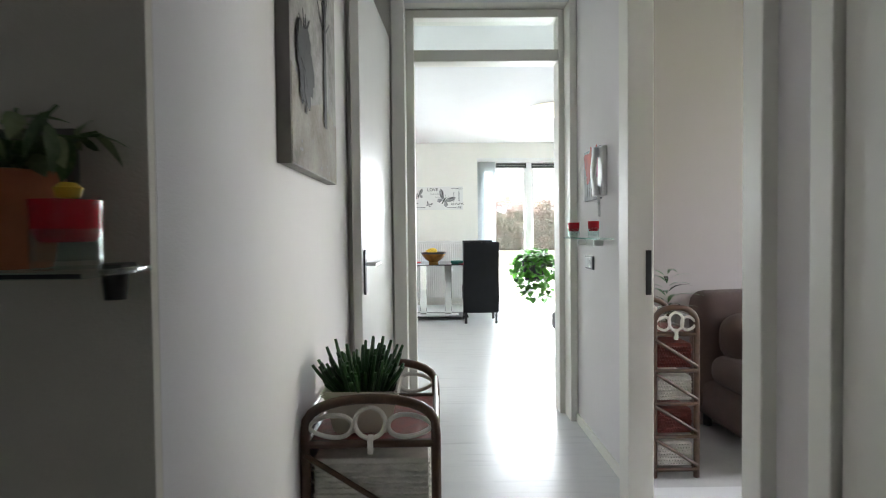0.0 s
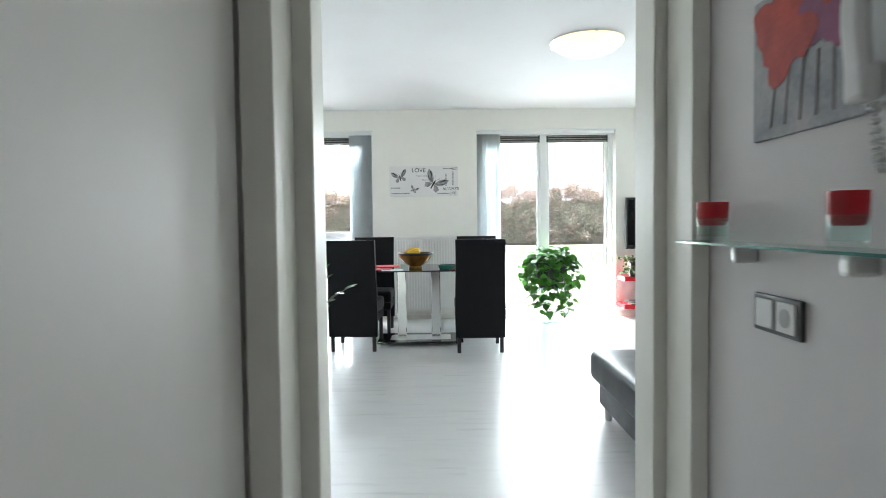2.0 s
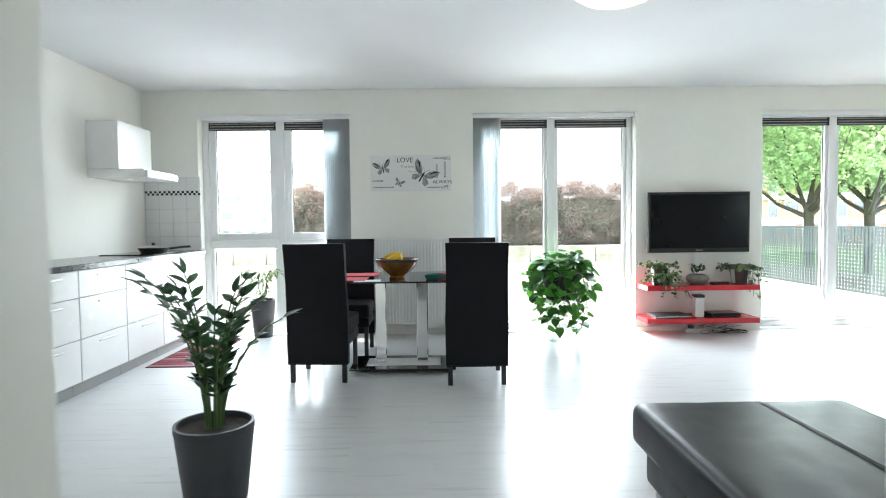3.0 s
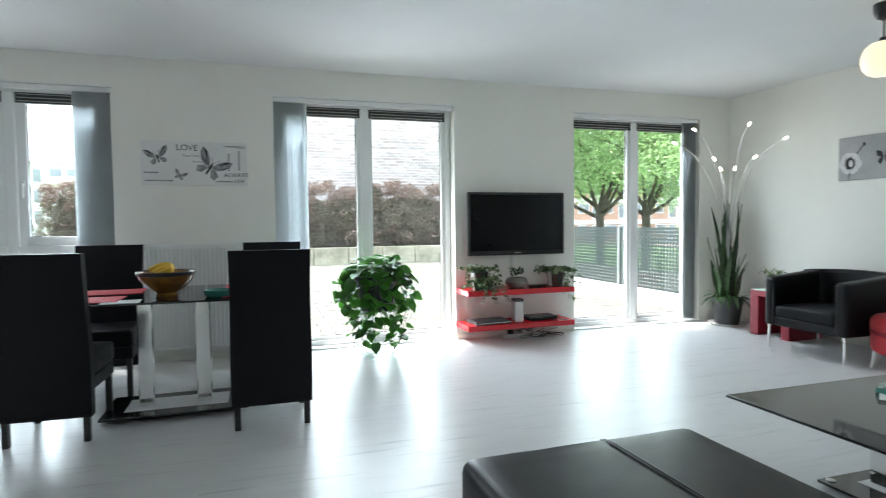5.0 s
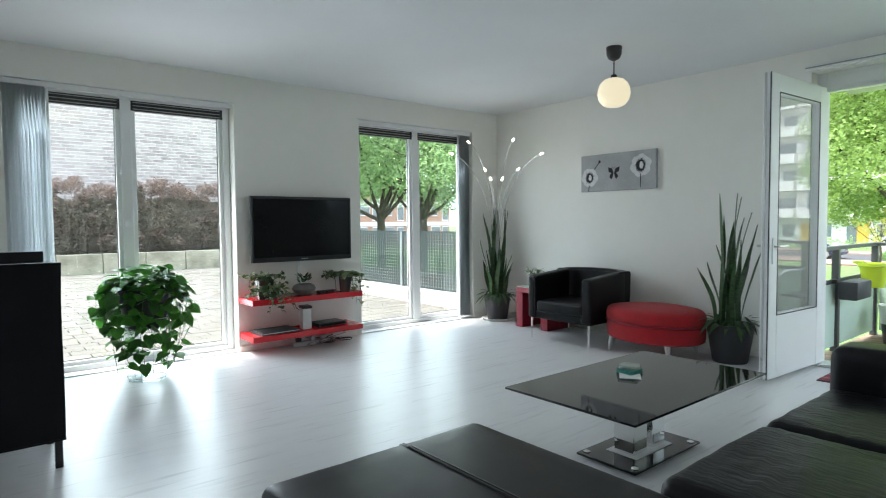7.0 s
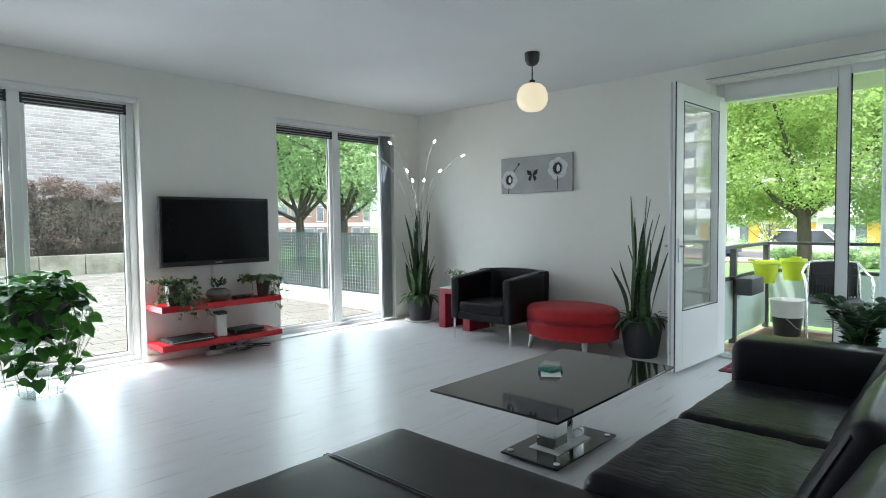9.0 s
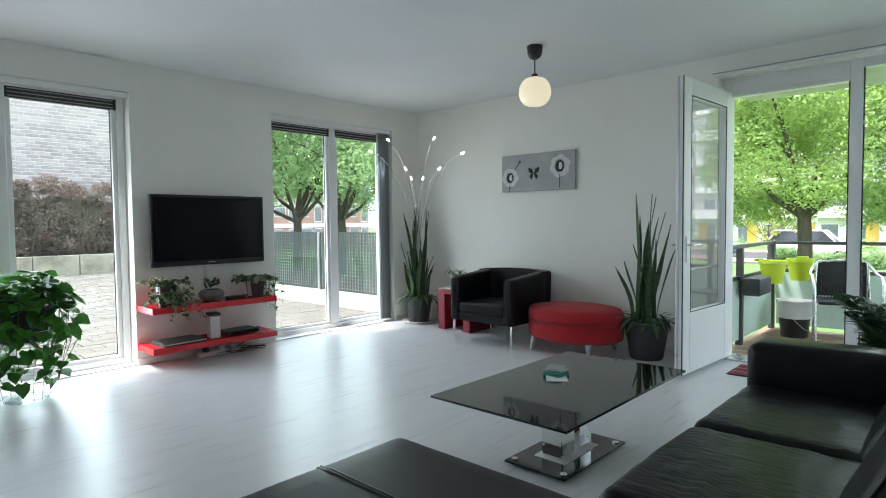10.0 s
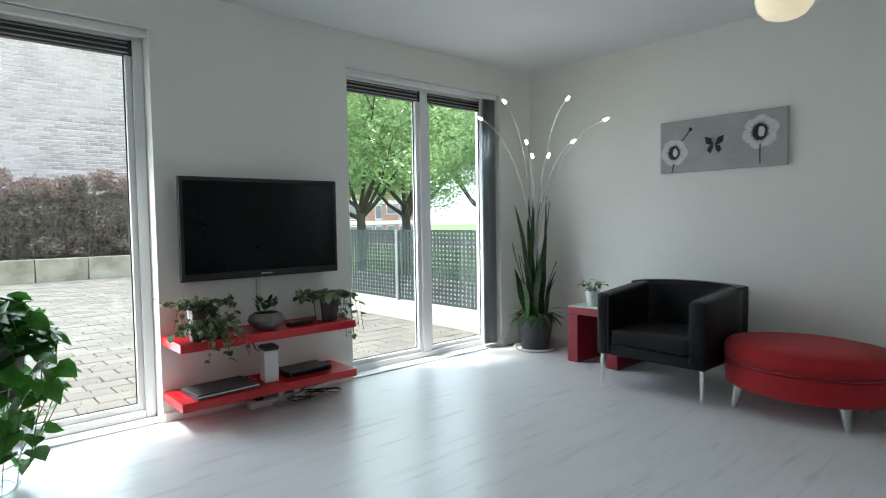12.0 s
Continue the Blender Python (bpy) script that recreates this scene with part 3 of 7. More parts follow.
for a, b in (W1, W2, W3):
    r = thing("blind_rail", "white aluminium blind rail under the lintel", "blind rail")
    part("rail", box(a + 0.003, b - 0.003, NY + 0.035, NY + 0.085, WT - 0.045, WT - 0.004, 0.003), UPVC, r)
    part("trim_strip", box(a - 0.02, b + 0.02, NY - 0.012, NY - 0.001, WT - 0.008, WT + 0.006, 0.002), UPVC, r)
blinds(W2[0] + 0.01, W2[0] + 0.30, BLIND, "pale grey vertical fabric blind drawn to the side", 13)
blinds(W1[1] - 0.28, W1[1] - 0.01, BLIND, "pale grey vertical fabric blind beside the kitchen window", 12)
blinds(W3[1] - 0.20, W3[1] - 0.01, BLIND_SHADE, "pale grey vertical fabric blind, shade toned into its colour", 9)


def lever(parent, x, y, z, out, along, dark=True):
    """A lever handle on a long plate; out and along are unit vectors."""
    o, a, p = Vector(out), Vector(along), Vector((x, y, z))
    h = part("door_handle", rod(p + o * 0.004, p + o * 0.05, 0.009), STEEL, parent, "brushed steel lever handle")
    part("lever", tube([p + o * 0.045, p + o * 0.05 + a * 0.03, p + o * 0.05 + a * 0.12], 0.009), STEEL, h)
    m = Matrix((a, Vector((0, 0, 1)), o)).transposed().to_4x4()
    m.translation = p
    part("key_plate", plate([(0.019 * math.cos(k), (0.045 if 0 < k < math.pi else -0.115) + 0.019 * math.sin(k)) for k in [2 * math.pi * (i + 0.5) / 28 for i in range(28)]], 0.008, None, m), BLACKPLASTIC if dark else UPVC, h)
    return h


# balcony door set in the east wall
dw = thing("door_balcony_frame", "white plastic balcony frame with side light", "door frame", kind="structure")
FX0, FX1 = EX + 0.13, EX + 0.21
for y0, y1 in ((5.73, 5.80), (4.80, 4.885), (3.98, 4.05)):
    part("frame_post", box(FX0, FX1, y0, y1, 0, 2.42, 0.006), UPVC, dw)
part("frame_head", box(FX0, FX1, 4.885, 5.73, 2.262, 2.42, 0.006), UPVC, dw)
part("frame_head", box(FX0, FX1, 4.05, 4.80, 2.35, 2.42, 0.006), UPVC, dw)
part("frame_sill", box(FX0, FX1, 4.05, 4.80, 0, 0.07, 0.006), UPVC, dw)
part("threshold", box(EX + 0.002, FX1 + 0.03, 4.885, 5.73, 0, 0.02, 0.004), ALU, dw, "aluminium threshold strip")
part("head_panel", box(FX0 - 0.012, FX0 - 0.001, 4.93, 5.70, 2.29, 2.39, 0.003), UPVC, dw)
part("head_grille", box(FX0 - 0.016, FX0 - 0.012, 4.945, 5.685, 2.30, 2.38, 0.001), UPVC, dw)
gp = part("pane", box(FX0 + 0.03, FX0 + 0.036, 4.05, 4.80, 0.07, 2.35), GLASS, dw, smooth=False)
gp.visible_shadow = False
part("seal", box(FX0 - 0.002, FX0 + 0.004, 4.79, 4.80, 0.07, 2.35), RUBBER, dw)
part("seal", box(FX0 - 0.002, FX0 + 0.004, 4.885, 4.892, 0.02, 2.262), RUBBER, dw)
rl = thing("blind_rail", "white aluminium rail above the balcony door", "blind rail")
part("rail", box(EX - 0.055, EX - 0.001, 3.96, 5.83, 2.425, 2.465, 0.004), UPVC, rl)
part("trim_strip", box(EX - 0.06, EX - 0.054, 3.96, 5.83, 2.44, 2.45, 0.001), GREYPLASTIC, rl)
vb = thing("vertical_blind", "white vertical fabric blind gathered by the side light", "blind")
for k in range(12):
    y = 4.28 + 0.026 * k
    s = part("slat", box(-0.04, 0.04, -0.0008, 0.0008, 0.04, 2.42), BLIND, vb, smooth=False)
    s.matrix_basis = Matrix.Translation((EX - 0.03, y, 0)) @ Matrix.Rotation(radians(20 + (k * 37) % 13), 4, "Z")

# the open leaf
dl = thing("balcony_door", "open white plastic glazed balcony door", "door", pose(EX + 0.06, 5.705, 0, 0, 0, 176.5))
LW, LT, LH = 0.93, 0.065, 2.285
for a, b in ((0, 0.115), (LW - 0.125, LW)):
    part("stile", box(a, b, -LT, 0, 0.03, LH, 0.006), UPVC, dl)
part("top_rail", box(0.115, LW - 0.125, -LT, 0, LH - 0.13, LH, 0.006), UPVC, dl)
part("bottom_panel", box(0.115, LW - 0.125, -LT, 0, 0.03, 0.50, 0.006), UPVC, dl)
g = part("pane", box(0.115, LW - 0.125, -LT / 2 - 0.004, -LT / 2 + 0.004, 0.50, LH - 0.13), GLASS, dl, smooth=False)
g.visible_shadow = False
for a, b, c, d in ((0.115, 0.122, 0.50, LH - 0.13), (LW - 0.132, LW - 0.125, 0.50, LH - 0.13), (0.122, LW - 0.132, 0.50, 0.507), (0.122, LW - 0.132, LH - 0.137, LH - 0.13)):
    part("glazing_bead", box(a, b, -LT + 0.004, -0.004, c, d), UPVC, dl)
    part("seal", box(a, b, -0.0039, 0.001, c, d), RUBBER, dl)
    part("seal", box(a, b, -LT - 0.001, -LT + 0.0039, c, d), RUBBER, dl)
part("edge_strip", box(LW, LW + 0.003, -LT + 0.014, -LT + 0.03, 0.03, LH), STEEL, dl, "steel lock strip")
part("edge_seal", box(LW + 0.0005, LW + 0.007, -0.010, -0.002, 0.03, LH, 0.002), RUBBER, dl)
lever(dl, LW - 0.055, 0.0, 1.02, (0, 1, 0), (-1, 0, 0), dark=False)
lever(dl, LW - 0.055, -LT, 1.02, (0, -1, 0), (-1, 0, 0), dark=False)

# ---- hall door frames and doors ----
fr = thing("door_frame_living", "cream painted door frame with glazed top light", "door frame", kind="structure")
for x0, x1, y0, y1 in ((0.752, 0.83, 3.73, 3.88), (0.785, 0.829, 3.57, 3.729), (-0.22, -0.153, 3.73, 3.88), (-0.283, -0.203, 3.54, 3.729)):
    part("frame_post", box(x0, x1, y0, y1, 0, 2.55, 0.005), TRIM, fr)
part("corner_post", box(-0.30, -0.221, 3.73, 3.88, 0, 2.55, 0.005), TRIM, fr)
part("lintel", box(-0.153, 0.752, 3.74, 3.87, 2.232, 2.305, 0.005), TRIM, fr)
part("frame_head", box(-0.153, 0.752, 3.73, 3.88, 2.50, 2.55, 0.005), TRIM, fr)
tl = part("top_light_pane", box(-0.153, 0.752, 3.80, 3.806, 2.305, 2.50), GLASS, fr, smooth=False)
tl.visible_shadow = False
structure("trim", box(-0.30, 0.83, 3.622, 3.87, 2.555, H), WALL, "plaster strip above the door frame", "trim")

fb = thing("door_frame_bath", "cream painted frame of the side door", "door frame", kind="structure")
part("frame_post", box(-0.50, -0.395, 2.621, 2.645, 0, 2.48, 0.004), TRIM, fb)
part("frame_post", box(-0.42, -0.284, 3.56, 3.729, 0, 2.55, 0.005), TRIM, fb)
part("frame_head", box(-0.50, -0.39, 2.646, 3.559, 2.32, 2.55, 0.005), TRIM, fb)
sd = thing("door_side", "glossy white flush door standing slightly ajar", "door", pose(-0.289, 3.535, 0.012, 0, 0, -93.4))
part("leaf", box(0, 0.975, -0.04, 0, 0, 2.30, 0.004), DOORP, sd)
lever(sd, 0.918, 0.0, 1.012, (0, 1, 0), (-1, 0, 0))

fd = thing("door_frame_bedroom", "cream painted bedroom door frame", "door frame", kind="structure")
part("frame_post", box(0.745, 0.85, 2.39, 2.51, 0, 2.42, 0.005), TRIM, fd)
part("frame_post", box(0.79, 0.885, 1.51, 1.605, 0, 2.42, 0.005), TRIM, fd)
part("frame_head", box(0.79, 0.885, 1.605, 2.389, 2.32, 2.42, 0.005), TRIM, fd)
st = part("strike_plate", box(0.815, 0.838, 2.384, 2.3895, 0.90, 1.08, 0.002), BLACKPLASTIC, fd, "black metal strike plate")
fc = thing("door_frame_closet", "cream painted closet door frame", "door frame", kind="structure")
part("frame_post", box(0.79, 0.885, 1.25, 1.325, 0, 2.42, 0.005), TRIM, fc)
part("frame_post", box(0.79, 0.885, 0.27, 0.35, 0, 2.42, 0.005), TRIM, fc)
part("frame_head", box(0.79, 0.885, 0.35, 1.25, 2.32, 2.42, 0.005), TRIM, fc)
cd = thing("door_closet", "closed beige flush closet door", "door")
part("leaf", box(0.81, 0.85, 0.355, 1.245, 0.01, 2.31, 0.004), TRIM, cd)
lever(cd, 0.81, 0.42, 1.0, (-1, 0, 0), (0, 1, 0))


# ---- living room furniture ----
def padded(x0, x1, y0, y1, z0, z1, r, puff=0.0, sub=6, seed=0, bm=None, wrinkle=0.0):
    """A stuffed block with rounded edges, a bulging top and faint creases."""
    b = box(x0, x1, y0, y1, z0, z1, r, 4)
    cuts = [e for e in b.edges if e.calc_length() > 0.18]
    bmesh.ops.subdivide_edges(b, edges=cuts, cuts=sub, use_grid_fill=True)
    cx, cy, hx, hy = (x0 + x1) / 2, (y0 + y1) / 2, (x1 - x0) / 2, (y1 - y0) / 2
    for v in b.verts:
        u, w = (v.co.x - cx) / hx, (v.co.y - cy) / hy
        if v.co.z > (z0 + z1) / 2:
            v.co.z += puff * max(0, 1 - u * u) * max(0, 1 - w * w)
            if wrinkle:
                v.co.z += wrinkle * noise.noise(Vector((v.co.x * 9 + seed, v.co.y * 26, seed)))
    return join(bm, b) if bm else b


# dining set
def dining_chair(m):
    """High back chair; its back plane at y = 0, the seat towards +y."""
    c = thing("dining_chair", "high-back dining chair in black faux leather", "chair", m, "chairs round the dining table")
    w = 0.225
    b = bmesh.new()
    rows = []
    for i in range(13):
        z = 0.14 + (1.04 - 0.14) * i / 12
        lean = -0.085 * max(0, (z - 0.45) / 0.6) ** 1.3 + 0.02
        ww = w * (1 + 0.015 * math.sin(i * 0.5))
        rows.append([b.verts.new((x, lean + y, z)) for x, y in ((-ww, 0.0), (-ww * 0.5, -0.006), (0, -0.008), (ww * 0.5, -0.006), (ww, 0.0), (ww, 0.065), (-ww, 0.065))])
    for u, v in zip(rows, rows[1:]):
        for j in range(7):
            b.faces.new((u[j], u[(j + 1) % 7], v[(j + 1) % 7], v[j]))
    b.faces.new(rows[0][::-1])
    b.faces.new(rows[-1])
    bmesh.ops.bevel(b, geom=[e for e in b.edges if e.is_boundary or e.calc_face_angle(0) > 0.9], offset=0.012, segments=3, affect="EDGES")
    part("backrest", b, CHAIRLEATHER, c)
    part("seat", padded(-w, w, 0.06, 0.50, 0.35, 0.47, 0.025, 0.02, 3), CHAIRLEATHER, c)
    part("apron", box(-w + 0.004, w - 0.004, 0.085, 0.485, 0.27, 0.352, 0.01), CHAIRLEATHER, c)
    part("seam", box(-w - 0.001, w + 0.001, -0.001 + 0.012, 0.001 + 0.012, 0.145, 0.15), BLACKLEATHER, c)
    for x, y, zt in ((-0.195, 0.045, 0.16), (0.195, 0.045, 0.16), (-0.195, 0.46, 0.28), (0.195, 0.46, 0.28)):
        part("leg", box(x - 0.017, x + 0.017, y - 0.017, y + 0.017, 0, zt, 0.003), BLACKWOOD, c)
    return c


ch = dining_chair(pose(0.543, 7.41, 0))
copy_thing(ch, pose(-0.635, 7.53, 0, 0, 0, -3))
copy_thing(ch, pose(-0.57, 8.86, 0, 0, 0, 180))
copy_thing(ch, pose(0.60, 8.86, 0, 0, 0, 178))

dt = thing("dining_table", "black glass dining table on two chrome pillars", "table", pose(-0.02, 8.02, 0))
part("tabletop", box(-0.80, 0.80, -0.46, 0.46, 0.738, 0.75, 0.003), BLACKGLASS, dt, "polished black glass top")
part("base_plate", box(-0.42, 0.42, -0.24, 0.24, 0.028, 0.042, 0.003), BLACKGLASS, dt, "black glass base plate")
part("base_inlay", box(-0.30, 0.30, -0.13, 0.13, 0.0425, 0.0455, 0.001), PAPERW, dt, "satin white base inlay")
for x in (-0.185, 0.155):
    part("pillar", box(x - 0.045, x + 0.045, -0.045, 0.045, 0.046, 0.728, 0.006), CHROME, dt, "square polished chrome pillar")
    part("collar", box(x - 0.07, x + 0.07, -0.07, 0.07, 0.728, 0.738, 0.002), CHROME, dt)
for x in (-0.39, 0.39):
    for y in (-0.21, 0.21):
        part("foot", rod((x, y, 0), (x, y, 0.03), 0.022, seg=16), CHROME, dt)

bowl = thing("fruit_bowl", "amber glazed bowl with dark rim on the table", "bowl", pose(-0.06, 7.88, 0.75))
part("bowl_body", lathe([(0, 0.004), (0.062, 0.0), (0.066, 0.014), (0.058, 0.022), (0.11, 0.055), (0.152, 0.105), (0.163, 0.135), (0.170, 0.150), (0.164, 0.152), (0.152, 0.135),
                         (0.13, 0.09), (0.08, 0.045), (0, 0.035)], 40), AMBER, bowl)
part("rim_band", lathe([(0.160, 0.128), (0.1655, 0.130), (0.1715, 0.150), (0.167, 0.155), (0.161, 0.15)], 40), BLACKWOOD, bowl, "dark brown glazed rim")
for k in range(3):
    a0 = 0.4 + 0.32 * k
    pts = [(-0.02 + 0.085 * math.cos(a0 + 0.45 * i - 1.1) - 0.03, -0.03 + 0.028 * k, 0.135 + 0.035 * math.sin(i * 0.62) + 0.012 * k) for i in range(6)]
    solo("banana", tube(pts, 0.019, 8, r1=0.011), BANANA, "ripe yellow banana lying in the bowl", "fruit", pose(-0.06, 7.88, 0.75), "bananas in the bowl")
solo("tealight_dish", lathe([(0, 0), (0.07, 0), (0.082, 0.012), (0.086, 0.04), (0.078, 0.041), (0.07, 0.016), (0, 0.012)], 28), TEALGLASS, "sea-green glass dish on the dining table", "dish", pose(0.25, 7.72, 0.751))
for x, y, r in ((-0.50, 7.80, 0), (-0.45, 8.22, 2), (0.48, 7.78, -1), (0.48, 8.24, 1)):
    solo("place_mat", box(-0.21, 0.21, -0.15, 0.15, 0, 0.003, 0.001), REDMAT, "red woven place mat on the table", "place mat", pose(x, y, 0.7505, 0, 0, r), "place mats")
solo("napkin", box(-0.09, 0.11, -0.09, 0.07, 0, 0.002), PAPERW, "white paper napkin on the table", "napkin", pose(-0.28, 7.66, 0.7505, 0, 0, 4))

# radiator under the canvas
ra = thing("radiator", "white ribbed panel radiator below the canvas", "radiator", pose(-0.44, NY - 0.10, 0.12))
RW, RH = 0.86, 0.90
part("panel", box(0, RW, 0.0, 0.02, 0, RH, 0.006), RADM, ra)
for k in range(25):
    x = 0.02 + k * (RW - 0.04) / 24
    part("rib", box(x - 0.010, x + 0.010, -0.008, 0.0, 0.03, RH - 0.03, 0.004, 1), RADM, ra)
part("top_grille", box(0, RW, 0.0, 0.075, RH, RH + 0.012, 0.003), RADM, ra)
part("side_panel", box(-0.004, 0.004, 0.0, 0.075, 0, RH, 0.002), RADM, ra)
part("side_panel", box(RW - 0.004, RW + 0.004, 0.0, 0.075, 0, RH, 0.002), RADM, ra)
part("valve", rod((RW + 0.005, 0.035, RH - 0.06), (RW + 0.07, 0.035, RH - 0.06), 0.016), CHROME, ra, "chrome radiator valve")
part("pipe", tube([(RW + 0.05, 0.035, RH - 0.06), (RW + 0.055, 0.035, 0.3), (RW + 0.055, 0.035, -0.12)], 0.009), RADM, ra)
part("bracket", box(0.1, 0.13, 0.075, 0.10, 0.05, RH - 0.05), RADM, ra)
part("bracket", box(RW - 0.13, RW - 0.10, 0.075, 0.10, 0.05, RH - 0.05), RADM, ra)
so = thing("wall_socket", "small grey double wall socket", "socket", pose(0.50, NY - 0.011, 0.42))
part("plate", box(-0.04, 0.04, 0, 0.01, -0.07, 0.07, 0.004), GREYPLASTIC, so)
part("insert", box(-0.026, 0.026, -0.004, 0.001, 0.008, 0.058, 0.003), WHITEPLASTIC, so)
part("insert", box(-0.026, 0.026, -0.004, 0.001, -0.058, -0.008, 0.003), WHITEPLASTIC, so)

# sofa, an L of black leather
sf = thing("corner_sofa", "black leather corner sofa with a chaise", "sofa")
part("chaise_base", box(1.14, 2.03, 4.02, 5.70, 0.06, 0.22, 0.03, 3), BLACKLEATHER, sf)
part("chaise_cushion", padded(1.105, 2.06, 4.36, 5.785, 0.20, 0.385, 0.045, 0.004, 16, 1, wrinkle=0.003), BLACKLEATHER, sf)
part("seat_base", box(2.04, 3.62, 4.02, 4.88, 0.06, 0.24, 0.03, 3), BLACKLEATHER, sf)
part("seat_cushion", padded(2.05, 2.82, 4.30, 4.95, 0.22, 0.422, 0.05, 0.014, 16, 3, wrinkle=0.009), CREASED, sf)
part("seat_cushion", padded(2.83, 3.58, 4.30, 4.95, 0.22, 0.422, 0.05, 0.014, 16, 4, wrinkle=0.009), CREASED, sf)
part("armrest", padded(3.585, 3.85, 4.02, 4.96, 0.05, 0.612, 0.06, 0.012, 6, 5), BLACKLEATHER, sf)
for x0, x1, yb, tilt, s in ((1.12, 2.04, 4.36, 30, 6), (2.05, 2.822, 4.40, 26, 7), (2.826, 3.58, 4.412, 25.5, 8)):
    lean = Matrix.Translation((0, yb, 0.42)) @ Matrix.Rotation(radians(tilt), 4, "X") @ Matrix.Translation((0, -yb, -0.42))
    cb = padded(x0, x1, yb - 0.17, yb - 0.01, 0.36, 0.81, 0.05, 0.006, 8, s)
    for v in cb.verts:
        if v.co.y > yb - 0.06:
            v.co.y += 0.012 * math.sin(math.pi * (v.co.x - x0) / (x1 - x0)) + 0.005 * noise.noise(Vector((v.co.x * 20, v.co.z * 7, s)))
    cb.transform(lean)
    part("back_cushion", cb, BLACKLEATHER, sf)
    sm = tube([(x0 + 0.012, yb - 0.022, 0.43), (x0 + 0.012, yb - 0.022, 0.75), (x0 + 0.05, yb - 0.03, 0.792), (x1 - 0.05, yb - 0.03, 0.792), (x1 - 0.012, yb - 0.022, 0.75), (x1 - 0.012, yb - 0.022, 0.43)], 0.004, 6)
    sm.transform(lean)
    part("piping", sm, BLACKWOOD, sf)
part("back_frame", box(1.12, 3.85, 3.90, 4.12, 0.06, 0.64, 0.05, 3), BLACKLEATHER, sf)
for x in (1.655, 1.668):
    part("seam", tube([(x, 5.787, 0.24), (x, 5.787, 0.34), (x, 5.765, 0.381), (x, 5.70, 0.389), (x, 5.10, 0.3905), (x, 4.45, 0.389)], 0.0035, 6), BLACKWOOD, sf, "raised leather seam")
for x, y in ((1.17, 5.58), (1.94, 5.58), (1.17, 4.08), (3.75, 4.10), (3.75, 4.88), (2.02, 4.86)):
    part("foot", rod((x, y, 0), (x, y, 0.07), 0.02, 0.026), STEEL, sf)

# coffee table
ct = thing("coffee_table", "black glass coffee table on a chrome base", "table", pose(3.13, 5.675, 0))
part("tabletop", box(-0.63, 0.63, -0.372, 0.372, 0.371, 0.383, 0.003), BLACKGLASS, ct, "polished black glass top")
part("base_plate", box(-0.31, 0.31, -0.172, 0.172, 0.012, 0.024, 0.003), BLACKGLASS, ct, "black glass base plate")
part("base_inlay", box(-0.17, 0.17, -0.09, 0.09, 0.0245, 0.028, 0.001), PAPERW, ct)
for x in (-0.085, 0.085):
    part("pillar", box(x - 0.06, x + 0.06, -0.06, 0.06, 0.028, 0.365, 0.006), CHROME, ct, "square chrome pillar")
part("bracket", box(-0.16, 0.16, -0.08, 0.08, 0.365, 0.371, 0.002), CHROME, ct)
for x in (-0.265, 0.265):
    for y in (-0.14, 0.14):
        part("foot", rod((x, y, 0), (x, y, 0.0275), 0.018, seg=16), CHROME, ct)
        part("stud", rod((x, y, 0.0245), (x, y, 0.029), 0.016, seg=16), PAPERW, ct)
cs = thing("coaster_stack", "stack of square green glass coasters on paper", "coasters", pose(3.21, 5.79, 0.383))
part("paper", box(-0.13, 0.13, -0.055, 0.055, 0.0, 0.0015, m=Matrix.Rotation(radians(35), 4, "Z")), PAPERW, cs, "white paper sheet")
for k in range(4):
    part("coaster", box(-0.05, 0.05, -0.05, 0.05, 0.002 + 0.011 * k, 0.012 + 0.011 * k, 0.002, m=Matrix.Rotation(radians(8 * k - 6), 4, "Z")), TEALGLASS if k < 2 else CLEARPL, cs)

# armchair
ac = thing("armchair", "black leather tub armchair on steel legs", "armchair", pose(5.305, 7.74, 0))
part("seat_cushion", padded(-0.345, 0.22, -0.285, 0.285, 0.29, 0.405, 0.03, 0.012, 6), BLACKLEATHER, ac)
part("seat_box", box(-0.335, 0.30, -0.30, 0.30, 0.215, 0.295, 0.012, 3), BLACKLEATHER, ac)
for sg in (-1, 1):
    y0, y1 = sorted((sg * 0.29, sg * 0.395))
    b = padded(-0.35, 0.235, y0, y1, 0.215, 0.655, 0.028, 0.0, 4)
    for v in b.verts:
        if v.co.z > 0.45:
            v.co.z += 0.085 * (v.co.x + 0.35)
            v.co.y += sg * 0.012 * (v.co.z - 0.45)
    part("armrest", b, BLACKLEATHER, ac)
    part("seam", tube([(-0.352, sg * 0.295, 0.24), (-0.352, sg * 0.295, 0.63), (-0.325, sg * 0.295, 0.652), (0.20, sg * 0.295, 0.70)], 0.003, 6), BLACKWOOD, ac)
b = bmesh.new()
rows = []
for i in range(25):
    u = -1 + 2 * i / 24
    y = 0.397 * u
    bow = 0.055 * (1 - u * u)
    corner = 0.11 * max(0, abs(u) - 0.62) ** 2 / 0.1444
    xo, xi = 0.30 + bow, 0.215 + bow * 0.9 - corner
    zt = 0.705 + 0.012 * (1 - u * u)
    rows.append([b.verts.new(p) for p in ((xo, y, 0.215), (xo + 0.022, y, zt - 0.03), (xo + 0.004, y, zt), (xi + 0.03, y * 0.985, zt), (xi, y * 0.975, zt - 0.03), (xi - 0.045, y * 0.96, 0.215))])
for u, v in zip(rows, rows[1:]):
    for j in range(6):
        b.faces.new((u[j], u[(j + 1) % 6], v[(j + 1) % 6], v[j]))
b.faces.new(rows[0])
b.faces.new(rows[-1][::-1])
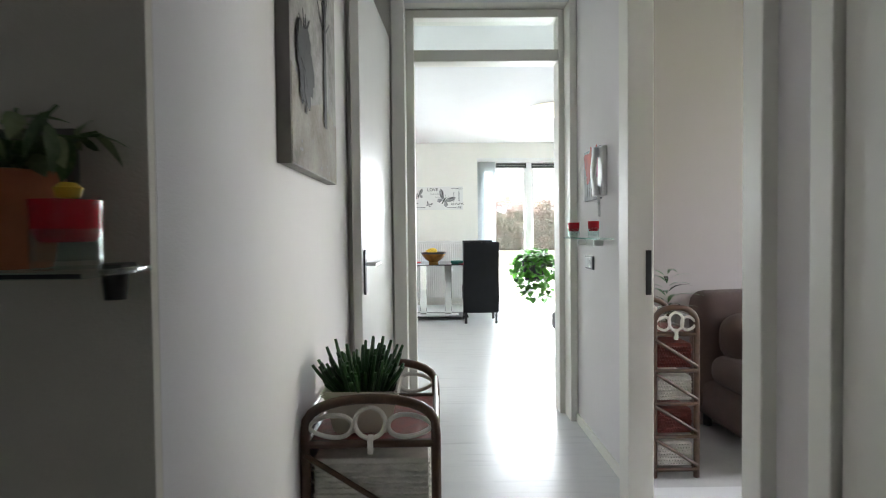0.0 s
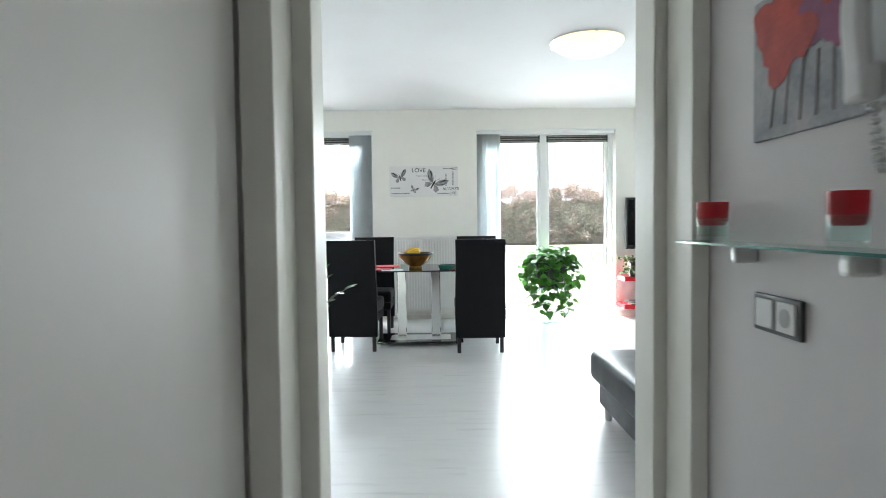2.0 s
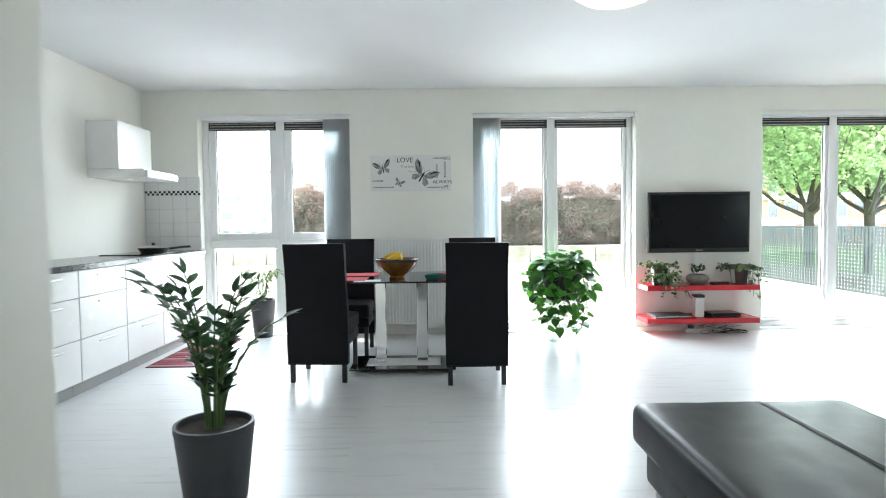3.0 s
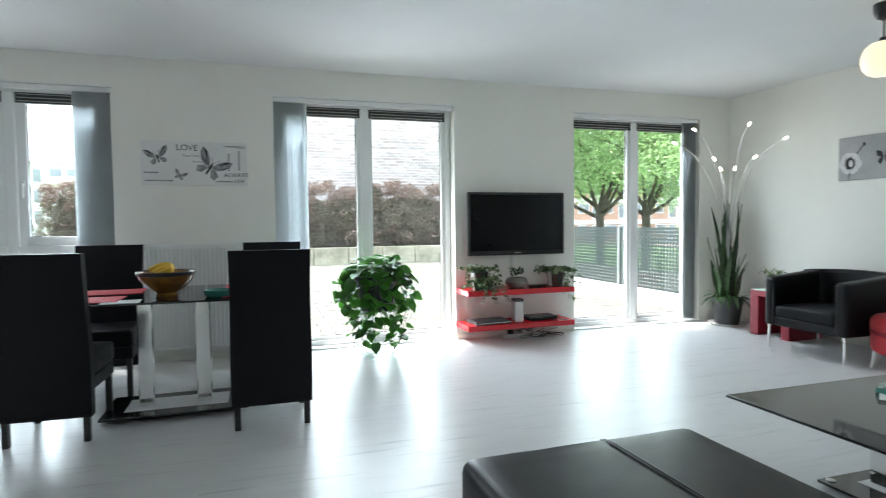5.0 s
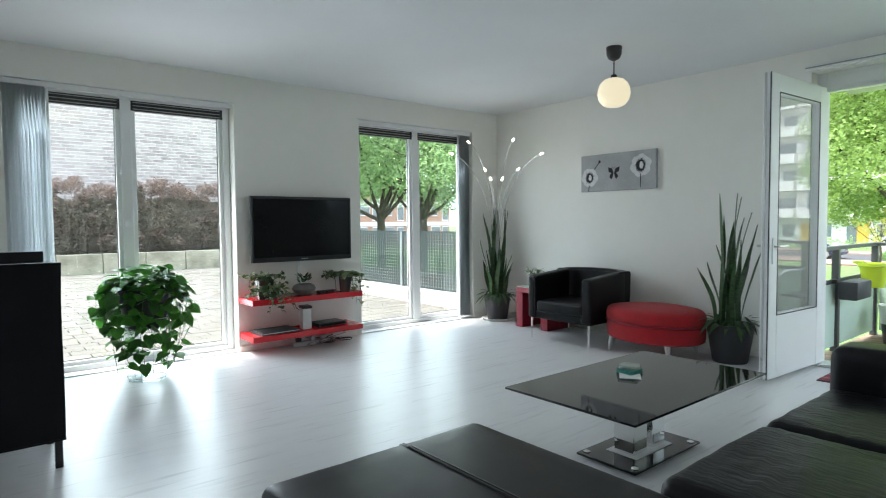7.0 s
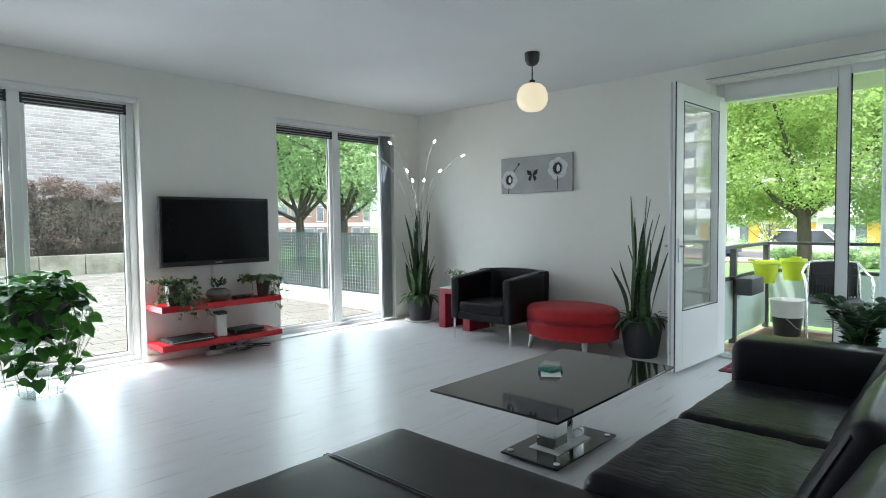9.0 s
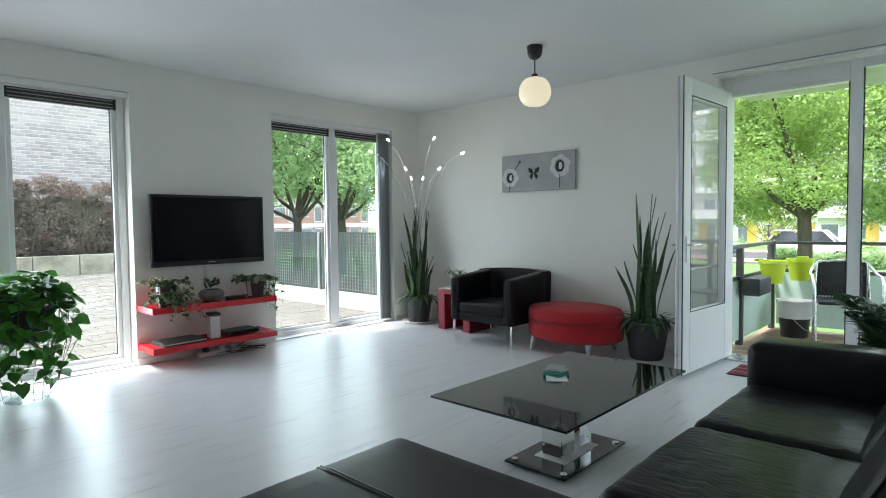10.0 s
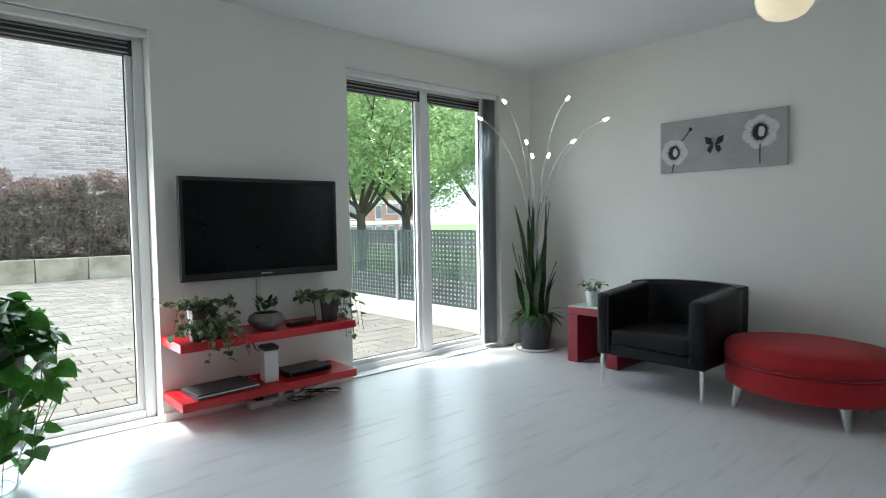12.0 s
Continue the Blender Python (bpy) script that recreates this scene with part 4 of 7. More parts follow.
bmesh.ops.recalc_face_normals(b, faces=b.faces[:])
part("backrest", b, BLACKLEATHER, ac)
for x in (-0.315, 0.29):
    for y in (-0.362, 0.362):
        part("leg", tube([(x, y, 0.225), (x - 0.006, y, 0)], 0.013, 12, r1=0.010), CHROME, ac, "polished steel leg")

# footstool
ot = thing("ottoman", "oval red felt footstool on tapered metal legs", "footstool", pose(5.33, 6.90, 0))
prof = [(0, 0.125), (0.93, 0.125), (0.985, 0.14), (1.0, 0.20), (0.995, 0.27), (0.96, 0.283)]
part("body", lathe(prof, 56, sx=0.35, sy=0.46), REDFELT, ot)
part("cushion", lathe([(0, 0.28), (0.955, 0.281), (1.0, 0.30), (1.01, 0.345), (0.99, 0.385), (0.93, 0.41), (0.7, 0.428), (0.35, 0.437), (0, 0.44)], 56, sx=0.35, sy=0.46), REDFELT, ot)
part("piping", tube([(0.353 * math.cos(a), 0.463 * math.sin(a), 0.286) for a in [2 * math.pi * i / 56 for i in range(57)]], 0.006, 6), REDCROC, ot)
for x, y in ((-0.22, 0.30), (-0.22, -0.26), (0.22, 0.30), (0.22, -0.26)):
    part("leg", rod((x * 1.12, y * 1.08, 0), (x, y, 0.13), 0.012, 0.034, 12), STEEL, ot, "tapered brushed metal leg")

# red side table
stb = thing("side_table", "red crocodile-pattern bridge side table", "side table", pose(5.56, 8.44, 0))
for a, b_ in ((-0.235, -0.135), (0.135, 0.235)):
    part("panel_leg", box(-0.21, 0.21, a, b_, 0, 0.40, 0.006), REDCROC, stb)
part("tabletop", box(-0.21, 0.21, -0.235, 0.235, 0.40, 0.46, 0.006), REDCROC, stb)
part("glass_cover", box(-0.21, 0.21, -0.235, 0.235, 0.4605, 0.467, 0.002), FROST, stb, "pale glass cover plate")


# television and shelves
tv = thing("television", "flat black television hung on the wall", "television", pose(3.012, 9.33, 1.166))
part("bezel", box(-0.532, 0.532, 0, 0.045, -0.312, 0.31, 0.006), INK, tv)
part("screen", box(-0.510, 0.510, -0.003, 0.002, -0.272, 0.290, 0.001), SCREEN, tv, "dark switched-off screen")
part("silver_trim", box(-0.536, 0.536, 0.012, 0.034, -0.318, 0.316, 0.004), INK, tv)
part("badge", box(-0.035, 0.035, -0.004, 0.0, -0.298, -0.290), GREYPLASTIC, tv)
part("wall_bracket", box(-0.2, 0.2, 0.045, 0.129, -0.15, 0.15, 0.005), BLACKPLASTIC, tv)
cab = thing("cable_duct", "white cable cover on the wall below the television", "cable cover")
part("duct", box(2.99, 3.02, NY - 0.013, NY - 0.001, 0.54, 0.86, 0.003), WHITEPLASTIC, cab)
for z, l in ((0.472, "upper"), (0.135, "lower")):
    solo("wall_shelf", box(2.39, 3.54, 9.11, NY - 0.001, z, z + 0.052, 0.002), REDGLOSS, "glossy red floating wall shelf", "shelf", None, "red wall shelves")

ZT, ZB = 0.524, 0.187
lp = thing("laptop", "closed dark laptop on the red shelf", "laptop", pose(2.66, 9.26, ZB, 0, 0, 4))
part("base", box(-0.19, 0.19, -0.125, 0.125, 0, 0.016, 0.004), BLACKPLASTIC, lp)
part("lid", box(-0.19, 0.19, -0.125, 0.125, 0.018, 0.030, 0.005), POTDARK, lp)
part("edge_trim", box(-0.188, 0.188, -0.127, -0.124, 0.012, 0.019), WHITEPLASTIC, lp)
rt = thing("router", "white upright router with black cap", "router", pose(2.97, 9.25, ZB, 0, 0, -8))
part("case", box(-0.045, 0.045, -0.055, 0.055, 0, 0.20, 0.006), WHITEPLASTIC, rt)
part("cap", box(-0.052, 0.052, -0.06, 0.06, 0.20, 0.228, 0.01), BLACKPLASTIC, rt)
part("cable", tube([(0, 0.058, 0.15), (-0.05, 0.12, 0.19), (-0.07, 0.14, 0.25), (-0.06, 0.15, 0.282)], 0.004, 6), BLACKPLASTIC, rt)
dv = thing("media_player", "flat black media player on the red shelf", "media player", pose(3.23, 9.29, ZB, 0, 0, 3))
part("case", box(-0.16, 0.16, -0.10, 0.10, 0.004, 0.038, 0.004), BLACKPLASTIC, dv)
part("front_strip", box(-0.14, 0.14, -0.103, -0.1, 0.012, 0.03), SCREEN, dv)
rm = thing("game_controller", "black remote controls lying on the shelf", "remote control", pose(3.17, 9.22, ZT, 0, 0, 12))
part("grip", padded(-0.09, 0.0, -0.03, 0.03, 0, 0.025, 0.012, 0.004, 2), BLACKPLASTIC, rm)
part("grip", padded(0.01, 0.11, -0.025, 0.035, 0, 0.022, 0.01, 0.004, 2), BLACKPLASTIC, rm)
ps = thing("power_strip", "white power strip with plugs on the floor", "power strip", pose(3.06, 9.34, 0, 0, 0, 3))
part("strip", box(-0.20, 0.20, -0.03, 0.03, 0, 0.045, 0.008), WHITEPLASTIC, ps)
for x in (-0.13, 0.02, 0.14):
    part("plug", box(x - 0.025, x + 0.025, -0.025, 0.025, 0.045, 0.085, 0.01), BLACKPLASTIC if x < 0 else WHITEPLASTIC, ps)
rng = random.Random(3)
for k in range(4):
    p = [Vector((3.02 + 0.11 * k, 9.32, 0.03))]
    for i in range(9):
        p.append(Vector((3.1 + 0.1 * k + 0.11 * math.sin(i * 1.3 + k), 9.30 + 0.06 * math.cos(i * 1.1 + 2 * k), 0.008 + 0.012 * (i % 3))))
    p.append(Vector((3.5 - 0.15 * k, 9.40, 0.06)))
    solo("power_cable", tube(p, 0.004, 6), BLACKPLASTIC if k % 2 else GREYPLASTIC, "thin tangled power cable on the floor", "cable", None, "cables below the shelves")


# ---- lamps ----
pl = thing("pendant_lamp", "opal globe pendant lamp with black ceiling cup", "pendant lamp", pose(4.461, 6.755, H))
part("ceiling_cup", lathe([(0, 0), (0.060, 0), (0.062, -0.012), (0.058, -0.062), (0.044, -0.092), (0.014, -0.108), (0, -0.109)], 28), BLACKPLASTIC, pl)
part("cord", rod((0, 0, -0.10), (0, 0, -0.24), 0.005), BLACKPLASTIC, pl)
part("socket", rod((0, 0, -0.22), (0, 0, -0.255), 0.022, 0.03), BLACKPLASTIC, pl)
part("globe", lathe([(0.0, -0.470), (0.062, -0.468), (0.088, -0.455), (0.116, -0.42), (0.128, -0.375), (0.124, -0.33), (0.107, -0.288), (0.075, -0.258), (0.04, -0.247), (0, -0.245)], 36), OPAL, pl, "glowing opal glass globe")
cl = thing("ceiling_lamp", "round frosted yellow glass ceiling lamp", "ceiling lamp", pose(1.36, 6.80, H))
part("shade", lathe([(0.0, -0.115), (0.12, -0.105), (0.21, -0.075), (0.265, -0.035), (0.28, -0.008), (0.275, 0)], 44), OPALC, cl, "glowing dished glass shade")
part("rim", lathe([(0.27, 0), (0.288, 0), (0.288, -0.012), (0.272, -0.012)], 44), CHROME, cl)
for a in (0.5, 2.6, 4.7):
    part("clip", box(0.27, 0.30, -0.012, 0.012, -0.02, 0.0, 0.003, m=Matrix.Rotation(a, 4, "Z")), CHROME, cl)

# lamp with thin curved arms behind the corner plant
tl_ = thing("arc_floor_lamp", "floor lamp with thin curved lit arms", "floor lamp", pose(5.52, 9.16, 0))
part("base", lathe([(0, 0), (0.05, 0), (0.05, 0.012), (0.012, 0.02), (0, 0.02)], 24, at=(0.12, 0.12, 0)), STEEL, tl_)
part("pole", tube([(0.12, 0.12, 0.015), (0.05, 0.05, 0.6), (0.0, 0.0, 1.05)], 0.009, 8), STEEL, tl_)
tips = ((-0.40, -0.66, 2.115), (-0.10, -0.80, 1.97), (-0.80, -0.38, 2.09), (-0.55, -0.38, 1.80), (-0.42, -0.33, 1.70), (-0.33, -0.42, 1.70), (-0.28, -0.62, 1.80), (-0.92, -0.24, 1.97))
for x, y, z in tips:
    arm = part("arm", tube([(x * (0.25 * u + 0.75 * u ** 2.2), y * (0.25 * u + 0.75 * u ** 2.2), 0.7 + (z - 0.7) * (1 - (1 - u) ** 1.5)) for u in [i / 14 for i in range(15)]], 0.004, 6), STEEL, tl_)
    d = Vector((x + 0.25, y + 0.25, 0.2)).normalized()
    p = Vector((x, y, z))
    part("bulb", tube([p - d * 0.005, p + d * 0.008, p + d * 0.024, p + d * 0.034], 0.012, 10, r1=0.008), LEDTIP, arm, "small lit bulb")


# ---- pictures ----
def on_north(x, z):
    """A pose on the north wall's face, x to the right and y up, looking into the room."""
    return Matrix(((1, 0, 0, x), (0, 0, -1, NY), (0, 1, 0, z), (0, 0, 0, 1)))


cv = thing("butterfly_canvas", "white canvas print with grey butterflies and words", "canvas", on_north(-0.431, 1.53))
CW, CH = 0.85, 0.375
part("canvas", box(0, CW, 0, CH, 0.0, 0.022, 0.002), CANVASW, cv)


def butterfly(parent, cx, cy, s, turn, name="butterfly_print"):
    m = Matrix.Translation((cx, cy, 0.0222)) @ Matrix.Rotation(turn, 4, "Z") @ Matrix.Diagonal((s, s, 1, 1))
    b = bmesh.new()
    for sg in (-1, 1):
        plate([(sg * 0.05, 0.02), (sg * 0.25, 0.45), (sg * 0.62, 0.80), (sg * 0.95, 0.88), (sg * 0.92, 0.55), (sg * 0.70, 0.20), (sg * 0.35, 0.0)][::sg], 0.0006, b, m)
        plate([(sg * 0.05, 0.0), (sg * 0.40, -0.04), (sg * 0.66, -0.22), (sg * 0.55, -0.55), (sg * 0.28, -0.48)][::sg], 0.0006, b, m)
    part(name, b, INKG, parent, "grey butterfly print", smooth=False)
    part("butterfly_body", plate([(-0.05, -0.45), (0.05, -0.45), (0.07, 0.2), (0, 0.32), (-0.07, 0.2)], 0.0012, None, m), INK, parent, smooth=False)
    for sg in (-1, 1):
        part("antenna", plate([(0.0, 0.30), (sg * 0.02, 0.30), (sg * 0.24, 0.62), (sg * 0.22, 0.63)][::sg], 0.0012, None, m), INK, parent, smooth=False)
        part("wing_mark", plate([(sg * 0.30, 0.25), (sg * 0.60, 0.72), (sg * 0.9, 0.84), (sg * 0.64, 0.6)][::sg], 0.0011, None, m), INK, parent, smooth=False)
        part("wing_mark", plate([(sg * 0.2, 0.08), (sg * 0.72, 0.3), (sg * 0.88, 0.55), (sg * 0.6, 0.28)][::sg], 0.0011, None, m), INK, parent, smooth=False)


butterfly(cv, 0.13, 0.235, 0.10, 0.25)
butterfly(cv, 0.30, 0.08, 0.055, -0.4)
butterfly(cv, 0.545, 0.155, 0.15, -0.55)
for body, x, y, s in (("LOVE", 0.275, 0.300, 0.072), ("True Love", 0.32, 0.245, 0.034), ("Forever", 0.40, 0.195, 0.030), ("ALWAYS", 0.655, 0.075, 0.052), ("LIFE", 0.745, 0.022, 0.046), ("BIG", 0.775, 0.325, 0.044)):
    words(body, s, INK if body in ("LOVE", "ALWAYS", "LIFE") else INKG, Matrix.Translation((x, y, 0.0226)), cv)
for x0, x1, y in ((0.02, 0.13, 0.10), (0.02, 0.24, 0.032), (0.59, 0.735, 0.028), (0.665, 0.765, 0.335)):
    b = bmesh.new()
    x = x0
    k = 0
    while x < x1:
        w_ = 0.008 + 0.007 * (k % 3)
        box(x, x + w_, y, y + 0.013, 0.0222, 0.0230, bm=b)
        x += w_ + 0.004
        k += 1
    part("small_print", b, INKG, cv, smooth=False)
for x, y0, y1 in ((0.69, 0.13, 0.28), (0.775, 0.14, 0.30)):
    b = bmesh.new()
    y = y0
    while y < y1:
        box(x, x + 0.02, y, y + 0.011, 0.0222, 0.0230, bm=b)
        y += 0.017
    part("small_print", b, INKG, cv, smooth=False)


def on_east(y, z):
    """A pose on the east wall's face, x towards the balcony door and y up."""
    return Matrix(((0, 0, -1, EX), (-1, 0, 0, y), (0, 1, 0, z), (0, 0, 0, 1)))


fp = thing("flower_painting", "silver-grey canvas painted with poppies and a butterfly", "painting", on_east(8.085, 1.54))
FW, FH = 0.92, 0.40
part("canvas", box(0, FW, 0, FH, 0.0, 0.03, 0.003), CANVASG, fp)
for k, (cx, cy, s, st) in enumerate(((0.115, 0.155, 0.088, (0.10, 0.0)), (0.745, 0.245, 0.10, (0.745, 0.02)))):
    b = bmesh.new()
    for j in range(6):
        a = j * 1.05 + 0.3 * k
        plate(blob(cx + 0.62 * s * math.cos(a), cy + 0.62 * s * math.sin(a), 0.62 * s, 0.58 * s, 18, 0.25, 5 * k + j), 0.001 + 0.0003 * j, b, Matrix.Translation((0, 0, 0.0302)))
    part("white_petals", b, PETALW, fp, smooth=False)
    b = bmesh.new()
    for j in range(34):
        a = j * 0.185
        r0, r1 = 0.44 * s, (0.62 + 0.16 * ((j * 7) % 5) / 5) * s
        plate([(cx + r0 * math.cos(a - 0.12), cy + 1.1 * r0 * math.sin(a - 0.12)), (cx + r1 * math.cos(a), cy + 1.15 * r1 * math.sin(a)), (cx + r0 * math.cos(a + 0.12), cy + 1.1 * r0 * math.sin(a + 0.12))], 0.0008, b, Matrix.Translation((0, 0, 0.0325)))
    plate(blob(cx, cy, 0.50 * s, 0.56 * s, 24, 0.12, k), 0.0012, b, Matrix.Translation((0, 0, 0.0325)))
    part("dark_heart", b, INK, fp, smooth=False)
    b = plate(blob(cx + 0.01, cy, 0.22 * s, 0.38 * s, 16, 0.2, k), 0.0008, None, Matrix.Translation((0, 0, 0.0342)))
    part("pale_heart", b, PETALW, fp, smooth=False)
    b = plate([(st[0] - 0.004, st[1]), (st[0] + 0.004, st[1]), (cx + 0.006, cy - 0.6 * s), (cx - 0.004, cy - 0.6 * s)], 0.001, None, Matrix.Translation((0, 0, 0.0315)))
    part("stem", b, INK, fp, smooth=False)
b = plate([(0.17, 0.24), (0.178, 0.235), (0.245, 0.315), (0.238, 0.32)], 0.001, None, Matrix.Translation((0, 0, 0.0315)))
plate(blob(0.245, 0.322, 0.014, 0.016, 14), 0.0012, b, Matrix.Translation((0, 0, 0.0316)))
part("bud", b, INK, fp, smooth=False)
m_ = Matrix.Translation((0.425, 0.19, 0.0305)) @ Matrix.Diagonal((0.075, 0.09, 1, 1))
b = bmesh.new()
for sg in (-1, 1):
    plate([(sg * 0.04, 0.0), (sg * 0.30, 0.55), (sg * 0.95, 0.70), (sg * 0.85, 0.15), (sg * 0.35, -0.05)][::sg], 0.001, b, m_)
    plate([(sg * 0.04, 0.0), (sg * 0.55, -0.10), (sg * 0.72, -0.45), (sg * 0.40, -0.75), (sg * 0.15, -0.40)][::sg], 0.001, b, m_)
    plate([(0, 0.2), (sg * 0.03, 0.2), (sg * 0.22, 0.75), (sg * 0.18, 0.75)][::sg], 0.001, b, m_)
part("painted_butterfly", b, INK, fp, smooth=False)


# ---- plants ----
def pot(parent, r0, r1, h, material, name="pot", label="", soil=True, seg=32):
    p = part(name, lathe([(0, 0), (r0 * 0.96, 0), (r0, 0.008), (r1 * 0.985, h - 0.035), (r1, h - 0.03), (r1, h), (r1 * 0.92, h), (r1 * 0.9, h - 0.03), (0, h - 0.035)], seg), material, parent, label)
    if soil:
        part("soil", lathe([(0, h - 0.024), (r1 * 0.5, h - 0.02), (r1 * 0.9, h - 0.026)], 20), SOIL, parent)
    return p


def heart_leaf(name, s, material):
    bm = bmesh.new()
    mid = [(0, 0.0, 0), (0, 0.30, 0.02), (0, 0.62, 0.0), (0, 1.0, -0.12)]
    side = [(0.22, -0.13, 0.03), (0.46, 0.10, 0.06), (0.40, 0.48, 0.04)]
    vm = [bm.verts.new(Vector(p) * s) for p in mid]
    for sg in (-1, 1):
        vs = [bm.verts.new(Vector((sg * p[0], p[1], p[2])) * s) for p in side]
        for f in ((vm[0], vs[0], vs[1], vm[1]), (vm[1], vs[1], vs[2], vm[2]), (vm[2], vs[2], vm[3])):
            bm.faces.new(f if sg > 0 else f[::-1])
    me = mesh_of(bm, name, material, False)
    me.shade_smooth()
    return me


def trail(parent, pts, me, n, rng, s=(0.7, 1.1), stem=0.0025):
    """A stem with leaves hung along it."""
    part("vine", tube(pts, stem, 5), STEM, parent)
    pts = [Vector(p) for p in pts]
    for i in range(n):
        u = (i + 0.6) / n * (len(pts) - 1)
        k = min(int(u), len(pts) - 2)
        p = pts[k].lerp(pts[k + 1], u - k)
        d = Vector((rng.uniform(-1, 1), rng.uniform(-1, 1), rng.uniform(-0.9, 0.15)))
        put("leaf", me, parent, leaf_pose(p, d, (rng.uniform(-.3, .3), rng.uniform(-.3, .3), 1), rng.uniform(*s), rng.uniform(-0.5, 0.5)))


def pothos():
    rng = random.Random(11)
    t = thing("pothos_plant", "lush green pothos trailing over a clear stand", "plant", pose(1.49, 9.0, 0))
    me = heart_leaf("leaf", 0.105, LEAFP)
    inner = thing("tmp_pot", "", "")
    inner.parent = t
    inner.location = (0, 0, 0.42)
    inner.name = "flower_pot"
    pot(inner, 0.15, 0.20, 0.30, POTDARK)
    for z, r in ((0.02, 0.13), (0.14, 0.15), (0.27, 0.175), (0.40, 0.20), (0.50, 0.215)):
        part("stand_ring", tube([(r * math.cos(a), r * math.sin(a), z) for a in [2 * math.pi * i / 32 for i in range(33)]], 0.003, 6), WHITEPLASTIC, t)
    for k in range(6):
        a = k * math.pi / 3
        part("stand_rod", tube([(0.13 * math.cos(a), 0.13 * math.sin(a), 0.0), (0.15 * math.cos(a), 0.15 * math.sin(a), 0.14), (0.215 * math.cos(a), 0.215 * math.sin(a), 0.52)], 0.003, 6), WHITEPLASTIC, t)
    part("drip_dish", lathe([(0, 0.003), (0.13, 0.003), (0.15, 0.035), (0.146, 0.035), (0.126, 0.008), (0, 0.007)], 28), CLEARPL, t, "clear drip dish")
    part("pot_seat", lathe([(0.0, 0.405), (0.19, 0.405), (0.19, 0.418), (0, 0.418)], 24), CLEARPL, t)
    for i in range(92):
        a, e = rng.uniform(0, 2 * math.pi), rng.uniform(0.05, 1.0)
        r = 0.26 * math.sqrt(e)
        p = Vector((r * math.cos(a), r * math.sin(a), 0.87 - 0.20 * e ** 2 + rng.uniform(-0.05, 0.03)))
        d = Vector((math.cos(a) + rng.uniform(-.6, .6), math.sin(a) + rng.uniform(-.6, .6), rng.uniform(-0.5, 0.35)))
        put("leaf", me, t, leaf_pose(p, d, (rng.uniform(-.3, .3), rng.uniform(-.3, .3), 1), rng.uniform(0.75, 1.25), rng.uniform(-0.4, 0.4)))
    for i in range(74):
        a, z = rng.uniform(0, 2 * math.pi), rng.uniform(0.22, 0.40) if i < 18 else rng.uniform(0.44, 0.78)
        r = (0.30 - 0.16 * max(0, (0.55 - z) / 0.33)) * rng.uniform(0.85, 1.12)
        p = Vector((r * math.cos(a), r * math.sin(a), z))
        d = Vector((math.cos(a) + rng.uniform(-.8, .8), math.sin(a) + rng.uniform(-.8, .8), rng.uniform(-1.3, -0.1)))
        put("leaf", me, t, leaf_pose(p, d, (math.cos(a), math.sin(a), 0.6), rng.uniform(0.75, 1.2), rng.uniform(-0.4, 0.4)))
    for k in range(20):
        a = k * 2 * math.pi / 20 + rng.uniform(-.12, .12)
        low = rng.uniform(0.04, 0.30) if math.sin(a - 0.4) < 0.6 else rng.uniform(0.3, 0.5)
        r = rng.uniform(0.25, 0.33)
        c, s = math.cos(a), math.sin(a)
        pts = [(0.1 * c, 0.1 * s, 0.74), (0.25 * c, 0.25 * s, 0.80), (r * 1.05 * c, r * 1.05 * s, 0.66), (r * c + rng.uniform(-.04, .04), r * s, (0.66 + low) / 2), ((r - 0.10) * c + rng.uniform(-.05, .05), (r - 0.10) * s, low)]
        trail(t, pts, me, 11, rng, (0.7, 1.15))


pothos()


def zz_plant(m, label, n, reach, h0, pot_h, pr, name="zz_plant", me=None, seed=2):
    rng = random.Random(seed)
    t = thing(name, label, "plant", m)
    pot(t, pr * 0.78, pr, pot_h, POTDARK)
    me = me or leaf_mesh("leaf", 0.095, 0.038, LEAFZ, 0.2, 0.15, 0.9)
    for k in range(n):
        a = k * 2.4 + rng.uniform(-.3, .3)
        out, hh = rng.uniform(0.35, 1.0) * reach, h0 * rng.uniform(0.65, 1.0)
        c, s = math.cos(a), math.sin(a)
        pts = [Vector((0.03 * c + out * c * u ** 1.8, 0.03 * s + out * s * u ** 1.8, pot_h - 0.03 + hh * (u - 0.22 * u ** 3))) for u in [i / 8 for i in range(9)]]
        part("stem", tube(pts, 0.008, 6, r1=0.003), STEM, t)
        for i in range(2, 9):
            d = (pts[min(i + 1, 8)] - pts[i - 1]).normalized()
            sd = d.cross(Vector((0, 0, 1))).normalized()
            for sg in (-1, 1):
                put("leaf", me, t, leaf_pose(pts[i] if i < 8 else pts[8], d * 0.75 + sd * sg * (1.0 if i < 8 else 0.3), (rng.uniform(-.4, .4), rng.uniform(-.4, .4), 1), rng.uniform(0.75, 1.15), sg * rng.uniform(0, 0.6)))
    return t


zz_plant(pose(-0.70, 5.72, 0), "dark green zamioculcas in a black tapered pot", 14, 0.27, 0.88, 0.34, 0.165)


